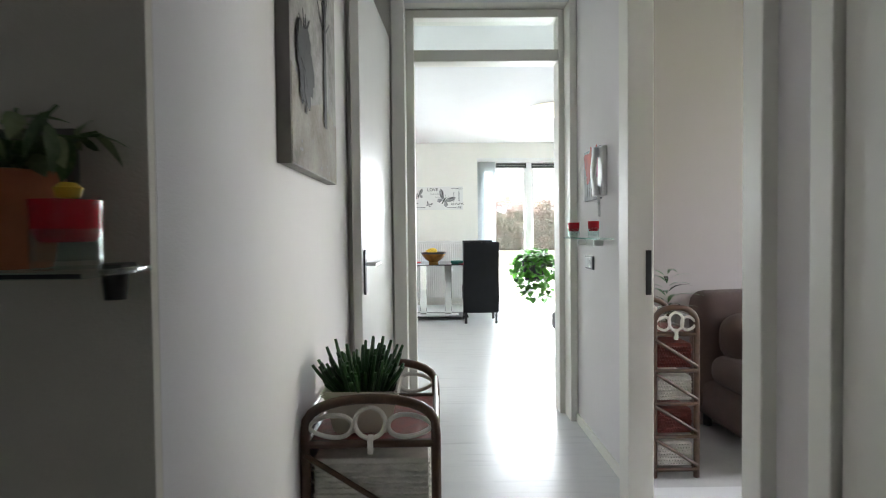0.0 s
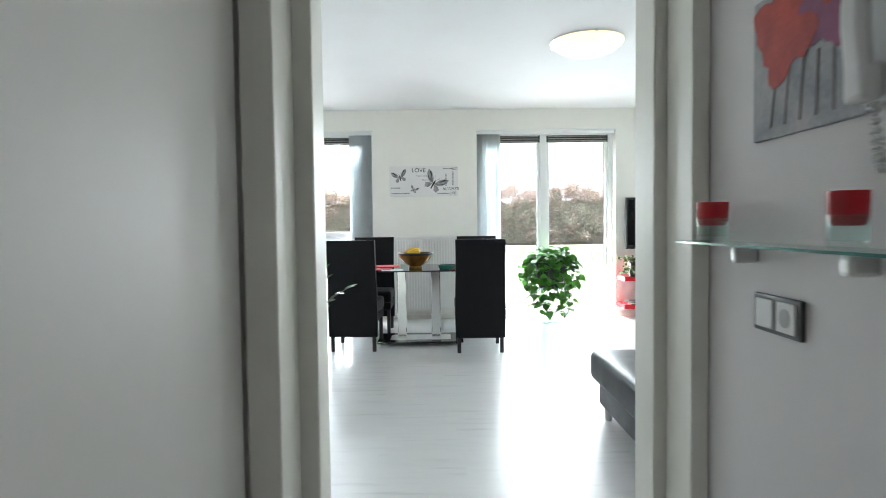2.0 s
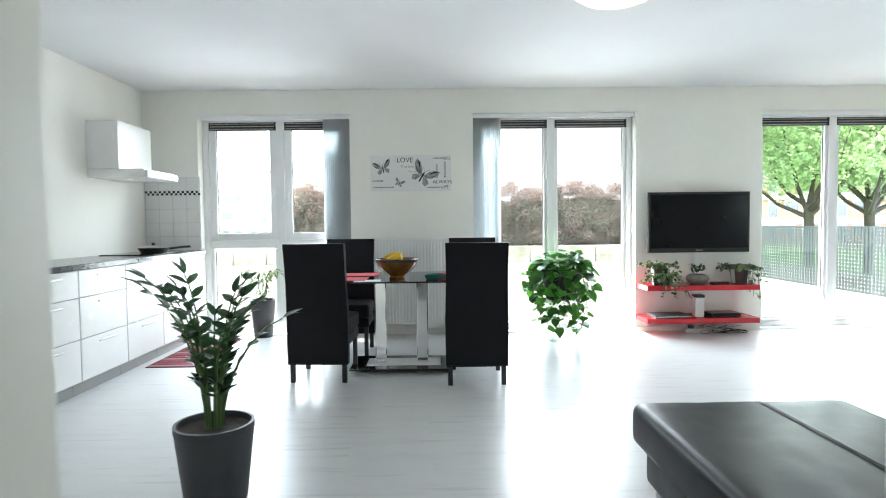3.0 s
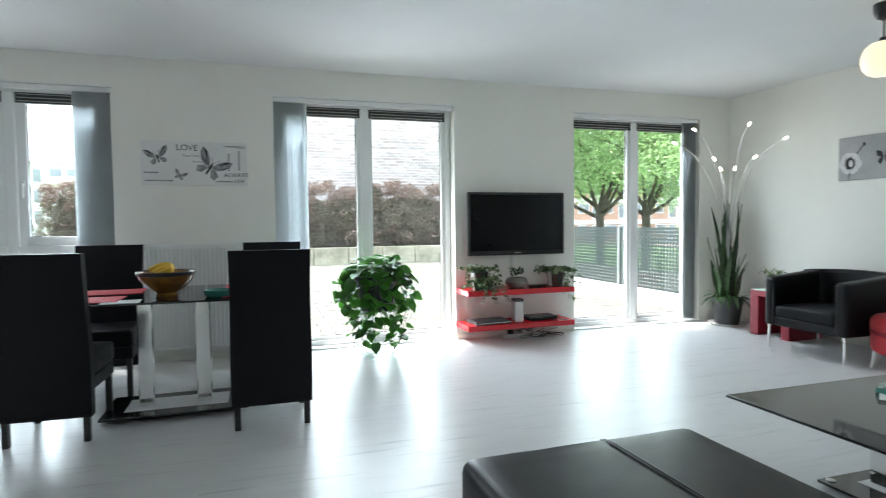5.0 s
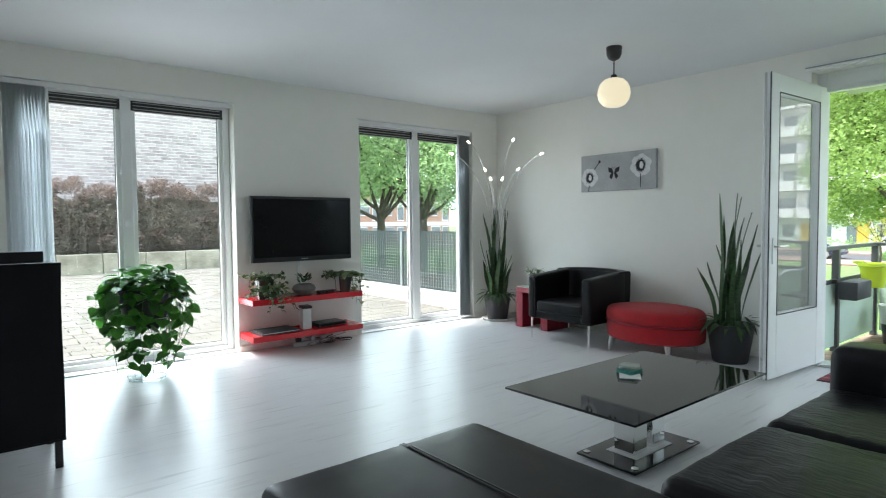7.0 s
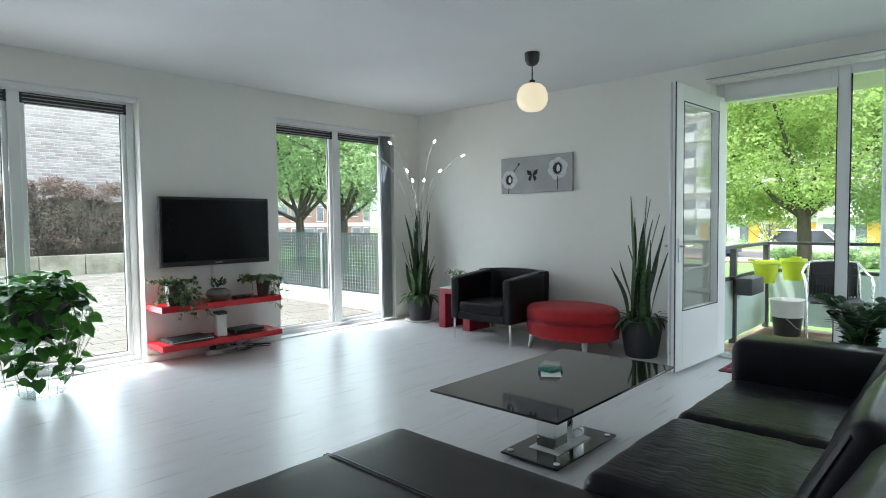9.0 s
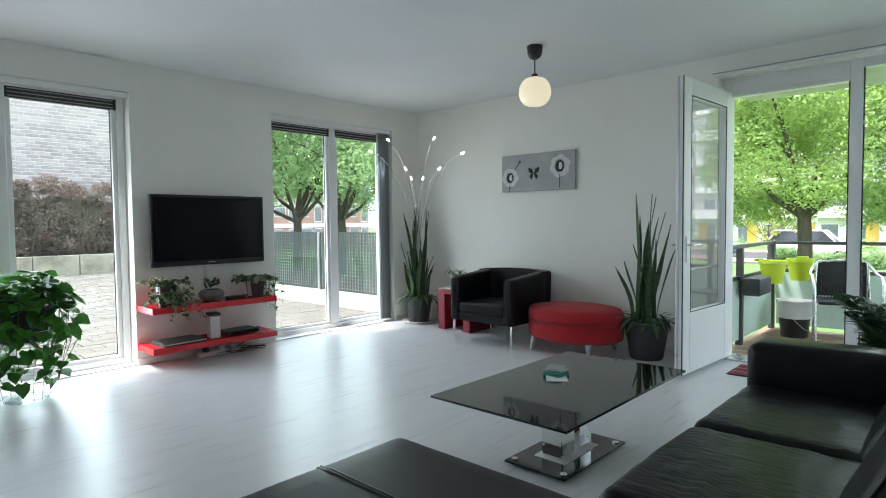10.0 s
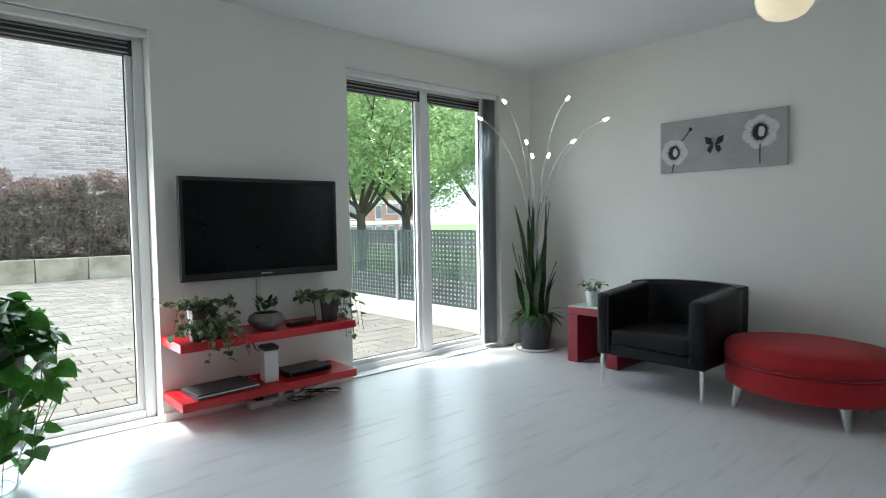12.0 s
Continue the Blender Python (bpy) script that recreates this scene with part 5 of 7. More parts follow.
def snake_plant(m, label, blades, h, pr, ph, spread, seed, under):
    rng = random.Random(seed)
    t = thing("snake_plant", label, "plant", m)
    pot(t, pr * 0.74, pr, ph, POTDARK)
    for k in range(blades):
        a = k * 2.4
        rr = pr * 0.55 * math.sqrt((k + 0.5) / blades)
        hh = h * (1.0 - 0.5 * rng.random() ** 1.3) if k > 1 else h
        lx, ly = spread * rng.uniform(-1, 1), spread * rng.uniform(-1, 1)
        if k > blades * 0.6:
            hh *= rng.uniform(0.5, 0.75)
            lx, ly = spread * math.cos(a), spread * math.sin(a)
        w = rng.uniform(0.020, 0.034)
        tw = rng.uniform(0, 3.1)
        b = bmesh.new()
        rows = []
        for i in range(11):
            u = i / 10
            ww = w * (0.75 + 0.6 * u) * (1 - u ** 3.2) + 0.001
            cx = rr * math.cos(a) + lx * u ** 1.7 + 0.016 * math.sin(6 * u + 1.7 * k)
            cy = rr * math.sin(a) + ly * u ** 1.7
            ang = tw + 0.9 * u
            c, s = math.cos(ang), math.sin(ang)
            rows.append([b.verts.new((cx + q * ww * c - z * s, cy + q * ww * s + z * c, ph - 0.03 + hh * u)) for q, z in ((-1, 0.007), (0, 0), (1, 0.007), (0, 0.004))])
        for u_, v_ in zip(rows, rows[1:]):
            for j in range(4):
                b.faces.new((u_[j], u_[(j + 1) % 4], v_[(j + 1) % 4], v_[j]))
        part("blade_leaf", b, LEAFS, t)
    me = leaf_mesh("leaf", 0.14, 0.034, LEAFU, 0.2, 0.75, 0.9)
    for i in range(under):
        a, r = rng.uniform(0, 6.28), pr * rng.uniform(0.4, 1.05)
        put("leaf", me, t, leaf_pose((r * math.cos(a), r * math.sin(a), ph + rng.uniform(-0.02, 0.05)), (math.cos(a), math.sin(a), rng.uniform(-0.3, 0.8)), s=rng.uniform(0.6, 1.25)))
    return t


sp = snake_plant(pose(5.52, 9.16, 0), "tall snake plant in an anthracite pot in the corner", 28, 1.12, 0.165, 0.31, 0.12, 5, 34)
part("saucer", lathe([(0, 0.001), (0.17, 0.001), (0.20, 0.03), (0.195, 0.03), (0.165, 0.006), (0, 0.005)], 28), WHITEPLASTIC, sp, "white plastic saucer").location.z = -0.0005
snake_plant(pose(5.47, 6.27, 0), "tall dark snake plant in an anthracite pot", 15, 1.14, 0.19, 0.33, 0.16, 9, 60)

# plants on the red shelf
IVY = leaf_mesh("ivy_leaf", 0.04, 0.034, LEAFV, 0.2, 0.3, 0.8)
PLEAF = heart_leaf("small_leaf", 0.05, LEAFV)


def patch_pot(m, label, r, h):
    """A pot with leather patches in black, white and brown."""
    t = thing("shelf_plant", label, "plant", m)
    pot(t, r * 0.8, r, h, POTDARK)
    cols = (WHITEPLASTIC, BLACKPLASTIC, mat("brown_leather_patch", (0.07, 0.03, 0.02), 0.45) if "brown_leather_patch" not in bpy.data.materials else bpy.data.materials["brown_leather_patch"])
    for k in range(8):
        a = 2 * math.pi * (k + 0.35) / 8
        mm = Matrix.Rotation(a, 4, "Z") @ Matrix.Translation((r * 0.80, 0, h * 0.04)) @ Matrix.Rotation(math.atan2(r * 0.2, h), 4, "Y")
        part("patch", box(0, 0.004, -r * 0.30, r * 0.30, 0, h * 0.94, 0.001, 1, m=mm), cols[(0, 1, 2, 1, 0, 2, 1, 2)[k]], t)
    return t


rng = random.Random(21)
for x, y, r, h in ((2.575, 9.28, 0.085, 0.17), (2.50, 9.17, 0.04, 0.075), (2.61, 9.165, 0.04, 0.075)):
    t = patch_pot(pose(x, y, ZT), "trailing ivy in a patchwork leather pot on the shelf", r, h)
    for k in range(22 if r > 0.05 else 7):
        a = rng.uniform(0, 6.28)
        c, s = math.cos(a), -abs(math.sin(a)) * 0.7
        L = rng.uniform(0.08, 0.24) if r > 0.05 else rng.uniform(0.05, 0.12)
        dz = rng.choice((0.05, 0.07, 0.09, -0.08)) if s < -0.4 or c < -0.6 else rng.uniform(0.02, 0.08)
        trail(t, [(0, 0, h - 0.02), (0.5 * L * c, 0.5 * L * s, h + 0.05), (L * c, L * s, h + 0.02 + dz * 0.3), (L * 1.2 * c, L * 1.2 * s - (0.04 if dz < 0 else 0), h + dz)], IVY, 8, rng, (0.6, 1.2), 0.0015)
    if r < 0.05:
        for k, (dx, dy, dz) in enumerate(((-0.16, -0.05, -0.02), (-0.12, -0.11, 0.0), (-0.10, -0.02, 0.03), (0.02, -0.13, -0.19), (0.13, -0.13, -0.15), (0.06, -0.12, -0.12))):
            trail(t, [(0, 0, h - 0.01), (dx * 0.5, dy * 0.5, h + 0.03), (dx * 0.9, dy, max(h * 0.5, h + dz)), (dx, dy * 1.05, h + dz)], IVY, 12, rng, (0.7, 1.3), 0.0015)
t = thing("bonsai_plant", "small succulent in a round stone bowl", "plant", pose(2.955, 9.24, ZT))
part("bowl", lathe([(0, 0), (0.06, 0), (0.10, 0.03), (0.115, 0.06), (0.10, 0.09), (0.075, 0.105), (0.07, 0.10), (0.09, 0.06), (0, 0.06)], 32), mat("grey_stone_bowl", (0.17, 0.16, 0.145), 0.5, var=0.3, scale=20), t)
part("soil", lathe([(0, 0.099), (0.072, 0.096)], 20), SOIL, t)
JADE = leaf_mesh("jade_leaf", 0.055, 0.034, LEAFZ, 0.1, -0.2, 0.8)
for k in range(46):
    a, e = rng.uniform(0, 6.28), rng.random()
    put("leaf", JADE, t, leaf_pose((0.075 * e * math.cos(a), 0.06 * e * math.sin(a), 0.115 + 0.07 * rng.random()), (math.cos(a), math.sin(a), rng.uniform(-0.1, 1.0)), s=rng.uniform(0.6, 1.1)))
t = patch_pot(pose(3.40, 9.26, ZT), "trailing variegated plant in a patchwork pot", 0.085, 0.16)
for k in range(28):
    a = rng.uniform(0, 6.28)
    c, s = math.cos(a), math.sin(a)
    if k < 10:
        c, s = 0.95, -0.5 + 0.09 * k
    L = rng.uniform(0.10, 0.22)
    dz = rng.uniform(-0.34, -0.12) if k < 10 else rng.uniform(0.0, 0.08)
    trail(t, [(0, 0, 0.13), (0.5 * L * c, 0.5 * L * s, 0.20), (L * c, L * s, 0.16), (L * 1.1 * c + 0.01, L * s * 1.1, 0.15 + dz)], PLEAF, 9, rng, (0.6, 1.15), 0.002)

t = thing("pot_plant", "small green sprig in a white cup pot", "plant", pose(5.46, 8.50, 0.467))
pot(t, 0.045, 0.055, 0.13, WHITEPLASTIC)
SPRIG = leaf_mesh("leaf", 0.06, 0.025, LEAFV, 0.2, 0.25, 0.9)
for k in range(8):
    a = k * 0.8
    trail(t, [(0, 0, 0.10), (0.05 * math.cos(a), 0.05 * math.sin(a), 0.18), (0.11 * math.cos(a), 0.11 * math.sin(a), 0.19 + 0.02 * (k % 3))], SPRIG, 6, rng, (0.6, 1.1), 0.0015)
t = thing("palm_plant", "feathery green palm in a tall black pot", "plant", pose(-1.59, 9.42, 0))
pot(t, 0.095, 0.13, 0.40, POTDARK)
FROND = leaf_mesh("leaf", 0.10, 0.012, LEAFV, 0.1, 0.3, 0.8, 4)
for k in range(14):
    a = k * 2.4
    c, s = math.cos(a), math.sin(a)
    L = rng.uniform(0.12, 0.26)
    trail(t, [(0, 0, 0.38), (0.35 * L * c, 0.35 * L * s, 0.60), (0.75 * L * c, 0.75 * L * s, 0.72), (L * c, L * s, 0.68)], FROND, 16, rng, (0.7, 1.3), 0.002)
BIGL = leaf_mesh("leaf", 0.085, 0.062, LEAFZ, 0.15, 0.2, 0.8)
zz_plant(pose(4.27, 4.50, 0), "broad-leaved green plant in a dark pot behind the sofa", 16, 0.20, 0.47, 0.46, 0.15, "rubber_plant", BIGL, 8)

# ---- kitchen corner ----
ku = thing("kitchen_unit", "white kitchen base unit with drawers", "cabinet", pose(-2.80, 8.50, 0))
for i, (y0, y1) in enumerate(((0.0, 0.95), (-0.61, -0.004), (-1.22, -0.614), (-1.83, -1.224))):
    u = ku if i == 0 else thing("kitchen_unit", "white kitchen base unit with drawers", "cabinet", pose(-2.80, 8.50, 0), "kitchen units")
    part("carcass", box(0.0, 0.57, y0, y1, 0.10, 0.885, 0.002), CABWHITE, u)
    part("plinth", box(0.0, 0.52, y0, y1, 0.0, 0.10), GREYPLASTIC, u)
    for z0, z1 in ((0.11, 0.40), (0.405, 0.69), (0.695, 0.88)):
        d = part("drawer_front", box(0.571, 0.59, y0 + 0.003, y1 - 0.003, z0, z1, 0.002), CABWHITE, u)
        part("handle", box(0.60, 0.61, y0 + 0.2, y1 - 0.2, z1 - 0.05, z1 - 0.038, 0.003), STEEL, d)
tagged(ku, group="kitchen units")
solo("worktop", box(-2.81, -2.19, 6.65, NY - 0.002, 0.885, 0.925, 0.004), WORKTOP, "dark polished kitchen worktop", "worktop")
hb = solo("hob", box(-2.74, -2.26, 8.45, 9.05, 0.925, 0.933, 0.002), BLACKGLASS, "black glass hob set on the worktop", "hob")
fpn = thing("frying_pan", "dark frying pan with lid on the hob", "pan", pose(-2.45, 8.85, 0.933))
part("body", lathe([(0, 0), (0.11, 0), (0.14, 0.045), (0.135, 0.045), (0.105, 0.006), (0, 0.005)], 28), BLACKPLASTIC, fpn)
part("lid", lathe([(0.137, 0.046), (0.10, 0.06), (0.02, 0.068), (0, 0.068)], 28), STEEL, fpn)
part("knob", rod((0, 0, 0.066), (0, 0, 0.095), 0.016), BLACKPLASTIC, fpn)
part("handle", tube([(0.13, 0.04, 0.035), (0.25, 0.08, 0.05), (0.31, 0.10, 0.052)], 0.011), BLACKPLASTIC, fpn)
hd = thing("cooker_hood", "flat white cooker hood above the hob", "cooker hood", pose(-2.82, 8.75, 1.62))
part("body", box(0.0, 0.50, -0.30, 0.30, 0.0, 0.075, 0.006), CABWHITE, hd)
part("visor", box(0.50, 0.535, -0.30, 0.30, 0.0, 0.06, 0.006), CABWHITE, hd)
part("badge", box(0.5355, 0.537, 0.14, 0.22, 0.028, 0.038), GREYPLASTIC, hd)
part("chimney", box(0.0, 0.28, -0.30, 0.30, 0.076, 0.50, 0.004), CABWHITE, hd)
ts = thing("tile_splashback", "white tiled splashback with a chequered mosaic strip", "tiles", kind="structure")
part("grout_bed", box(-2.815, -2.235, NY - 0.006, NY - 0.001, 0.926, 1.70), GROUT, ts, smooth=False)
tm = mesh_of(box(0, 0.142, -0.004, 0, 0, 0.142, 0.002, 1), "tile", TILEW)
for i in range(4):
    for j, z in enumerate((0.93, 1.075, 1.22, 1.365, 1.556)):
        put("tile", tm, ts, Matrix.Translation((-2.813 + 0.145 * i, NY - 0.006, z)))
bmk, bmw = bmesh.new(), bmesh.new()
for i in range(24):
    for j in range(2):
        box(-2.813 + 0.0242 * i, -2.813 + 0.0242 * i + 0.0225, NY - 0.0095, NY - 0.006, 1.5095 + 0.0225 * j, 1.5305 + 0.0225 * j, bm=bmk if (i + j) % 2 else bmw)
part("mosaic_black", bmk, TILEB, ts, smooth=False)
part("mosaic_white", bmw, TILEW, ts, smooth=False)


def rug(m, label, w, l, n):
    t = thing("rug", label, "rug", m)
    part("rug_body", box(0, w, 0, l, 0.0, 0.006, 0.002), MATD, t)
    k, y = 0, 0.01
    while y < l - 0.03:
        d = (l - 0.02) / n
        part("stripe", box(0.004, w - 0.004, y, y + d * 0.72, 0.006, 0.0085, 0.001, 1), MATR if k % 3 else MATP, t)
        y += d
        k += 1


rug(pose(-2.19, 8.10, 0), "red striped woven kitchen rug", 0.42, 1.20, 14)
rug(pose(5.74, 4.95, 0, 0, 0, 90), "small red striped door mat", 0.62, 0.40, 9)


# ---- hall ----
def rattan_rack(name, label, m, w, d, levels, top, loops=True):
    """A cane rack: posts, hooped ends, drawers of wicker."""
    t = thing(name, label, "rack", m)
    for x in (0, w):
        for y in (0, d):
            part("post", tube([(x, y, 0), (x, y, top - 0.10)], 0.014, 10), RATTAN, t)
    for y in (0, d):
        pts = [(0, y, top - 0.12)] + [(w / 2 - w / 2 * math.cos(a), y, top - 0.10 + 0.10 * math.sin(a) ** 0.6) for a in [math.pi * i / 14 for i in range(15)]] + [(w, y, top - 0.12)]
        part("hoop", tube(pts, 0.014, 10), RATTAN, t)
        part("cross_bar", tube([(0, y, top - 0.125), (w, y, top - 0.125)], 0.012, 8), RATTAN, t)
        if loops:
            c = w / 2
            for sg in (-1, 1):
                pts = [(c + sg * (0.095 + 0.052 * math.cos(a)) * w / 0.315, y - 0.003, top - 0.075 + (0.030 - 0.008 * math.cos(a)) * math.sin(a)) for a in [2 * math.pi * i / 28 for i in range(29)]]
                part("loop", tube(pts, 0.0065, 8), WICKERW, t, "white cane loop")
            part("loop", tube([(c + 0.042 * math.cos(a) * min(1, w / 0.25), y - 0.008, top - 0.065 + 0.042 * math.sin(a)) for a in [2 * math.pi * i / 24 for i in range(25)]], 0.0065, 8), WICKERW, t)
            part("loop_tie", box(c - 0.008, c + 0.008, y - 0.018, y + 0.004, top - 0.15, top - 0.10, 0.003), WICKERW, t)
    for x in (0, w):
        part("side_bar", tube([(x, 0, top - 0.125), (x, d, top - 0.125)], 0.011, 8), RATTAN, t)
        part("side_bar", tube([(x, 0, top - 0.055), (x, d, top - 0.055)], 0.006, 8), STEEL, t)
    part("top_panel", box(0.01, w - 0.01, 0.01, d - 0.01, top - 0.135, top - 0.122, 0.003), WICKERR, t)
    hh = (top - 0.18) / levels
    for k in range(levels):
        z0 = 0.04 + hh * k
        mt = WICKERW if (k % 2 == 0) == (levels == 4) else WICKERR
        dr = part("drawer", box(0.02, w - 0.02, 0.012, d - 0.012, z0 + 0.01, z0 + hh - 0.03, 0.006), mt, t)
        nr = max(4, int((hh - 0.04) / 0.016))
        for q in range(nr):
            z = z0 + 0.018 + q * (hh - 0.05) / nr
            for yy in (0.010, d - 0.010):
                pts = [(0.022 + (w - 0.044) * i / 24, yy + (0.004 if yy > 0.1 else -0.004) * (1 if (i + q) % 2 else -0.4), z) for i in range(25)]
                part("weave", tube(pts, 0.0045, 5), mt, dr)
            for xx in (0.018, w - 0.018):
                pts = [(xx + (0.004 if xx > 0.1 else -0.004) * (1 if (i + q) % 2 else -0.4), 0.02 + (d - 0.04) * i / 24, z) for i in range(25)]
                part("weave", tube(pts, 0.0045, 5), mt, dr)
        for y in (-0.012, d + 0.012):
            part("brace", tube([(0, y, z0 + hh - 0.01), (w, y, z0 + 0.02)], 0.008, 8), RATTAN, t)
            part("rail", tube([(0, y * 0.9, z0), (w, y * 0.9, z0)], 0.009, 8), RATTAN, t)
        for x in (0, w):
            part("rail", tube([(x, 0, z0), (x, d, z0)], 0.009, 8), RATTAN, t)
    return t


rattan_rack("rattan_rack", "dark cane rack with white wicker baskets", pose(-0.394, 1.65, 0), 0.36, 0.46, 2, 0.705)
sc = thing("succulent_plant", "dark green finger succulent in a cream square pot", "plant", pose(-0.248, 1.79, 0.5835))
b = bmesh.new()
rows = []
for r, z in ((0.078, 0.0), (0.105, 0.115), (0.112, 0.118), (0.112, 0.128), (0.098, 0.128), (0.095, 0.105)):
    rows.append([b.verts.new((r * sx, r * 0.92 * sy, z)) for sx, sy in ((-1, -1), (1, -1), (1, 1), (-1, 1))])
for u_, v_ in zip(rows, rows[1:]):
    for j in range(4):
        b.faces.new((u_[j], u_[(j + 1) % 4], v_[(j + 1) % 4], v_[j]))
b.faces.new(rows[0][::-1])
bmesh.ops.bevel(b, geom=b.edges[:], offset=0.006, segments=2, affect="EDGES")
part("pot", b, POTCREAM, sc)
part("soil", box(-0.094, 0.094, -0.086, 0.086, 0.09, 0.108), SOIL, sc)
rng = random.Random(31)
fingers = []
for k in range(5):
    L = 0.075 + 0.016 * k
    fingers.append(mesh_of(tube([(0, 0, 0), (0.004, 0, L * 0.4), (0.012, 0, L * 0.8), (0.014, 0, L), (0.0145, 0, L * 1.04)], 0.0068, 7, r1=0.004), "finger_leaf", LEAFZ))
for k in range(120):
    a, e = rng.uniform(0, 6.28), math.sqrt(rng.random())
    tilt = 0.45 * e
    m_ = Matrix.Translation((0.085 * e * math.cos(a), 0.075 * e * math.sin(a), 0.10 + 0.035 * (1 - e))) @ Matrix.Rotation(a, 4, "Z") @ Matrix.Rotation(tilt + rng.uniform(-.2, .2), 4, "Y") @ Matrix.Diagonal((1, 1, rng.uniform(0.65, 1.1), 1))
    put("leaf", fingers[k % 5], sc, m_)

# painting on the hall wall
pw = thing("tree_painting", "grey brushed canvas painting of bare trees", "painting", Matrix(((0, 0, 1, -0.41), (1, 0, 0, 1.478), (0, 1, 0, 1.331), (0, 0, 0, 1))))
PW, PH = 0.64, 0.80
part("canvas", box(0, PW, 0, PH, 0.0, 0.035, 0.003), PAINTBW, pw)
part("ground_wash", plate([(0.005, 0.005), (PW - 0.005, 0.005), (PW - 0.005, 0.20), (0.4, 0.23), (0.2, 0.18), (0.005, 0.25)], 0.001, None, Matrix.Translation((0, 0, 0.0352))), PAINTGR, pw, smooth=False)
part("canvas_edge", box(-0.002, 0.0, 0, PH, 0.0, 0.034), PAINTEDGE, pw, smooth=False)
for cx, y0, hh, s in ((0.43, 0.16, 0.60, 1.45), (0.15, 0.15, 0.22, 0.7)):
    b = plate([(cx - 0.016 * s, y0), (cx + 0.016 * s, y0), (cx + 0.008 * s, y0 + hh), (cx - 0.004 * s, y0 + hh)], 0.001, None, Matrix.Translation((0, 0, 0.0386)))
    for k in range(22):
        a = rng.uniform(0.4, 2.74)
        y = y0 + hh * rng.uniform(0.45, 0.95)
        L = rng.uniform(0.06, 0.17) * s
        x1, y1 = cx + L * math.cos(a), min(y + L * math.sin(a), PH - 0.01)
        plate([(cx - 0.006, y), (cx + 0.007, y), (x1 + 0.002, y1), (x1 - 0.002, y1)], 0.001, b, Matrix.Translation((0, 0, 0.0386 + 0.00004 * k)))
    part("painted_tree", b, INK, pw, smooth=False)
b = bmesh.new()
for k in range(16):
    plate(blob(0.15 + rng.uniform(-.06, .06), 0.27 + rng.uniform(-.08, .08), 0.045, 0.055, 16, 0.5, k), 0.001, b, Matrix.Translation((0, 0, 0.0393 + 0.00015 * k)))
part("painted_bush", b, INK, pw, smooth=False)
b = bmesh.new()
for k in range(34):
    x, y = rng.uniform(0.03, 0.61), 0.02 + 0.75 * rng.random() ** 1.6
    plate(blob(x, y, rng.uniform(0.004, 0.013), rng.uniform(0.003, 0.008), 7, 0.9, k), 0.0006, b, Matrix.Translation((0, 0, 0.0356 + 0.00002 * k)))
tagged(part("brushwork", b, INKG, pw, smooth=False), kind="stuff")

# poppy print, intercom, glass shelf, switch on the other wall
HE = Matrix(((0, 0, -1, 0.83), (-1, 0, 0, 0), (0, 1, 0, 0), (0, 0, 0, 1)))
pp = thing("poppy_print", "small print of red poppies on the hall wall", "picture", HE @ Matrix.Translation((-3.361, 1.326, 0)))
part("panel", box(0, 0.314, 0, 0.275, 0, 0.012, 0.002), BLUEGR, pp)
for k, (x, y, r, mt) in enumerate(((0.07, 0.21, 0.065, POPPY), (0.15, 0.235, 0.05, POPPY), (0.10, 0.15, 0.055, POPPY), (0.20, 0.19, 0.06, MAUVE), (0.255, 0.235, 0.045, POPPY), (0.25, 0.16, 0.045, MAUVE), (0.16, 0.17, 0.04, POPPY))):
    part("flower_print", plate(blob(x, y, r, r * 0.9, 22, 0.3, k, 3), 0.0008, None, Matrix.Translation((0, 0, 0.0122 + 0.0003 * k))), mt, pp, smooth=False)
for k in range(5):
    part("stem_print", plate([(0.06 + 0.045 * k, 0.02), (0.066 + 0.045 * k, 0.02), (0.085 + 0.04 * k, 0.13), (0.08 + 0.04 * k, 0.13)], 0.0007, None, Matrix.Translation((0, 0, 0.0121))), PAINTEDGE, pp, smooth=False)
ic = thing("intercom", "pale plastic door intercom with corded handset", "intercom", HE @ Matrix.Translation((-3.04, 1.335, 0)))
part("base", box(0.0, 0.085, 0, 0.255, 0, 0.026, 0.008, 3), WHITEPLASTIC, ic)
b = padded(0.008, 0.052, 0.0, 0.25, 0.032, 0.055, 0.010, 0.0, 6)
for v in b.verts:
    v.co.z += 0.014 * (2 * abs(v.co.y - 0.125) / 0.125 - 1) * -0.5 + 0.008
part("handset", b, WHITEPLASTIC, ic)
part("speaker", box(0.006, 0.054, 0.195, 0.25, 0.028, 0.06, 0.01, 3), WHITEPLASTIC, ic)
part("speaker", box(0.006, 0.054, 0.0, 0.055, 0.028, 0.06, 0.01, 3), WHITEPLASTIC, ic)
pts = [(0.03 + 0.006 * math.cos(i * 1.6) + (0.02 * math.sin(math.pi * i / 90)), 0.0 - 0.10 * math.sin(math.pi * i / 90), 0.03 + 0.006 * math.sin(i * 1.6)) for i in range(91)]
part("cord", tube(pts, 0.0028, 5), WHITEPLASTIC, ic, "coiled white cord")
gs = thing("glass_shelf", "small green-edged glass shelf on steel brackets", "shelf", HE @ Matrix.Translation((-3.566, 1.117, 0)))
part("glass_plate", box(0, 0.726, 0, 0.008, 0.004, 0.085, 0.002), GREENGLASS, gs)
part("glass_edge", box(0, 0.726, 0.0015, 0.0065, 0.0852, 0.0862), TEALGLASS, gs, smooth=False)
part("glass_edge", box(-0.0012, -0.0002, 0.0015, 0.0065, 0.004, 0.085), TEALGLASS, gs, smooth=False)
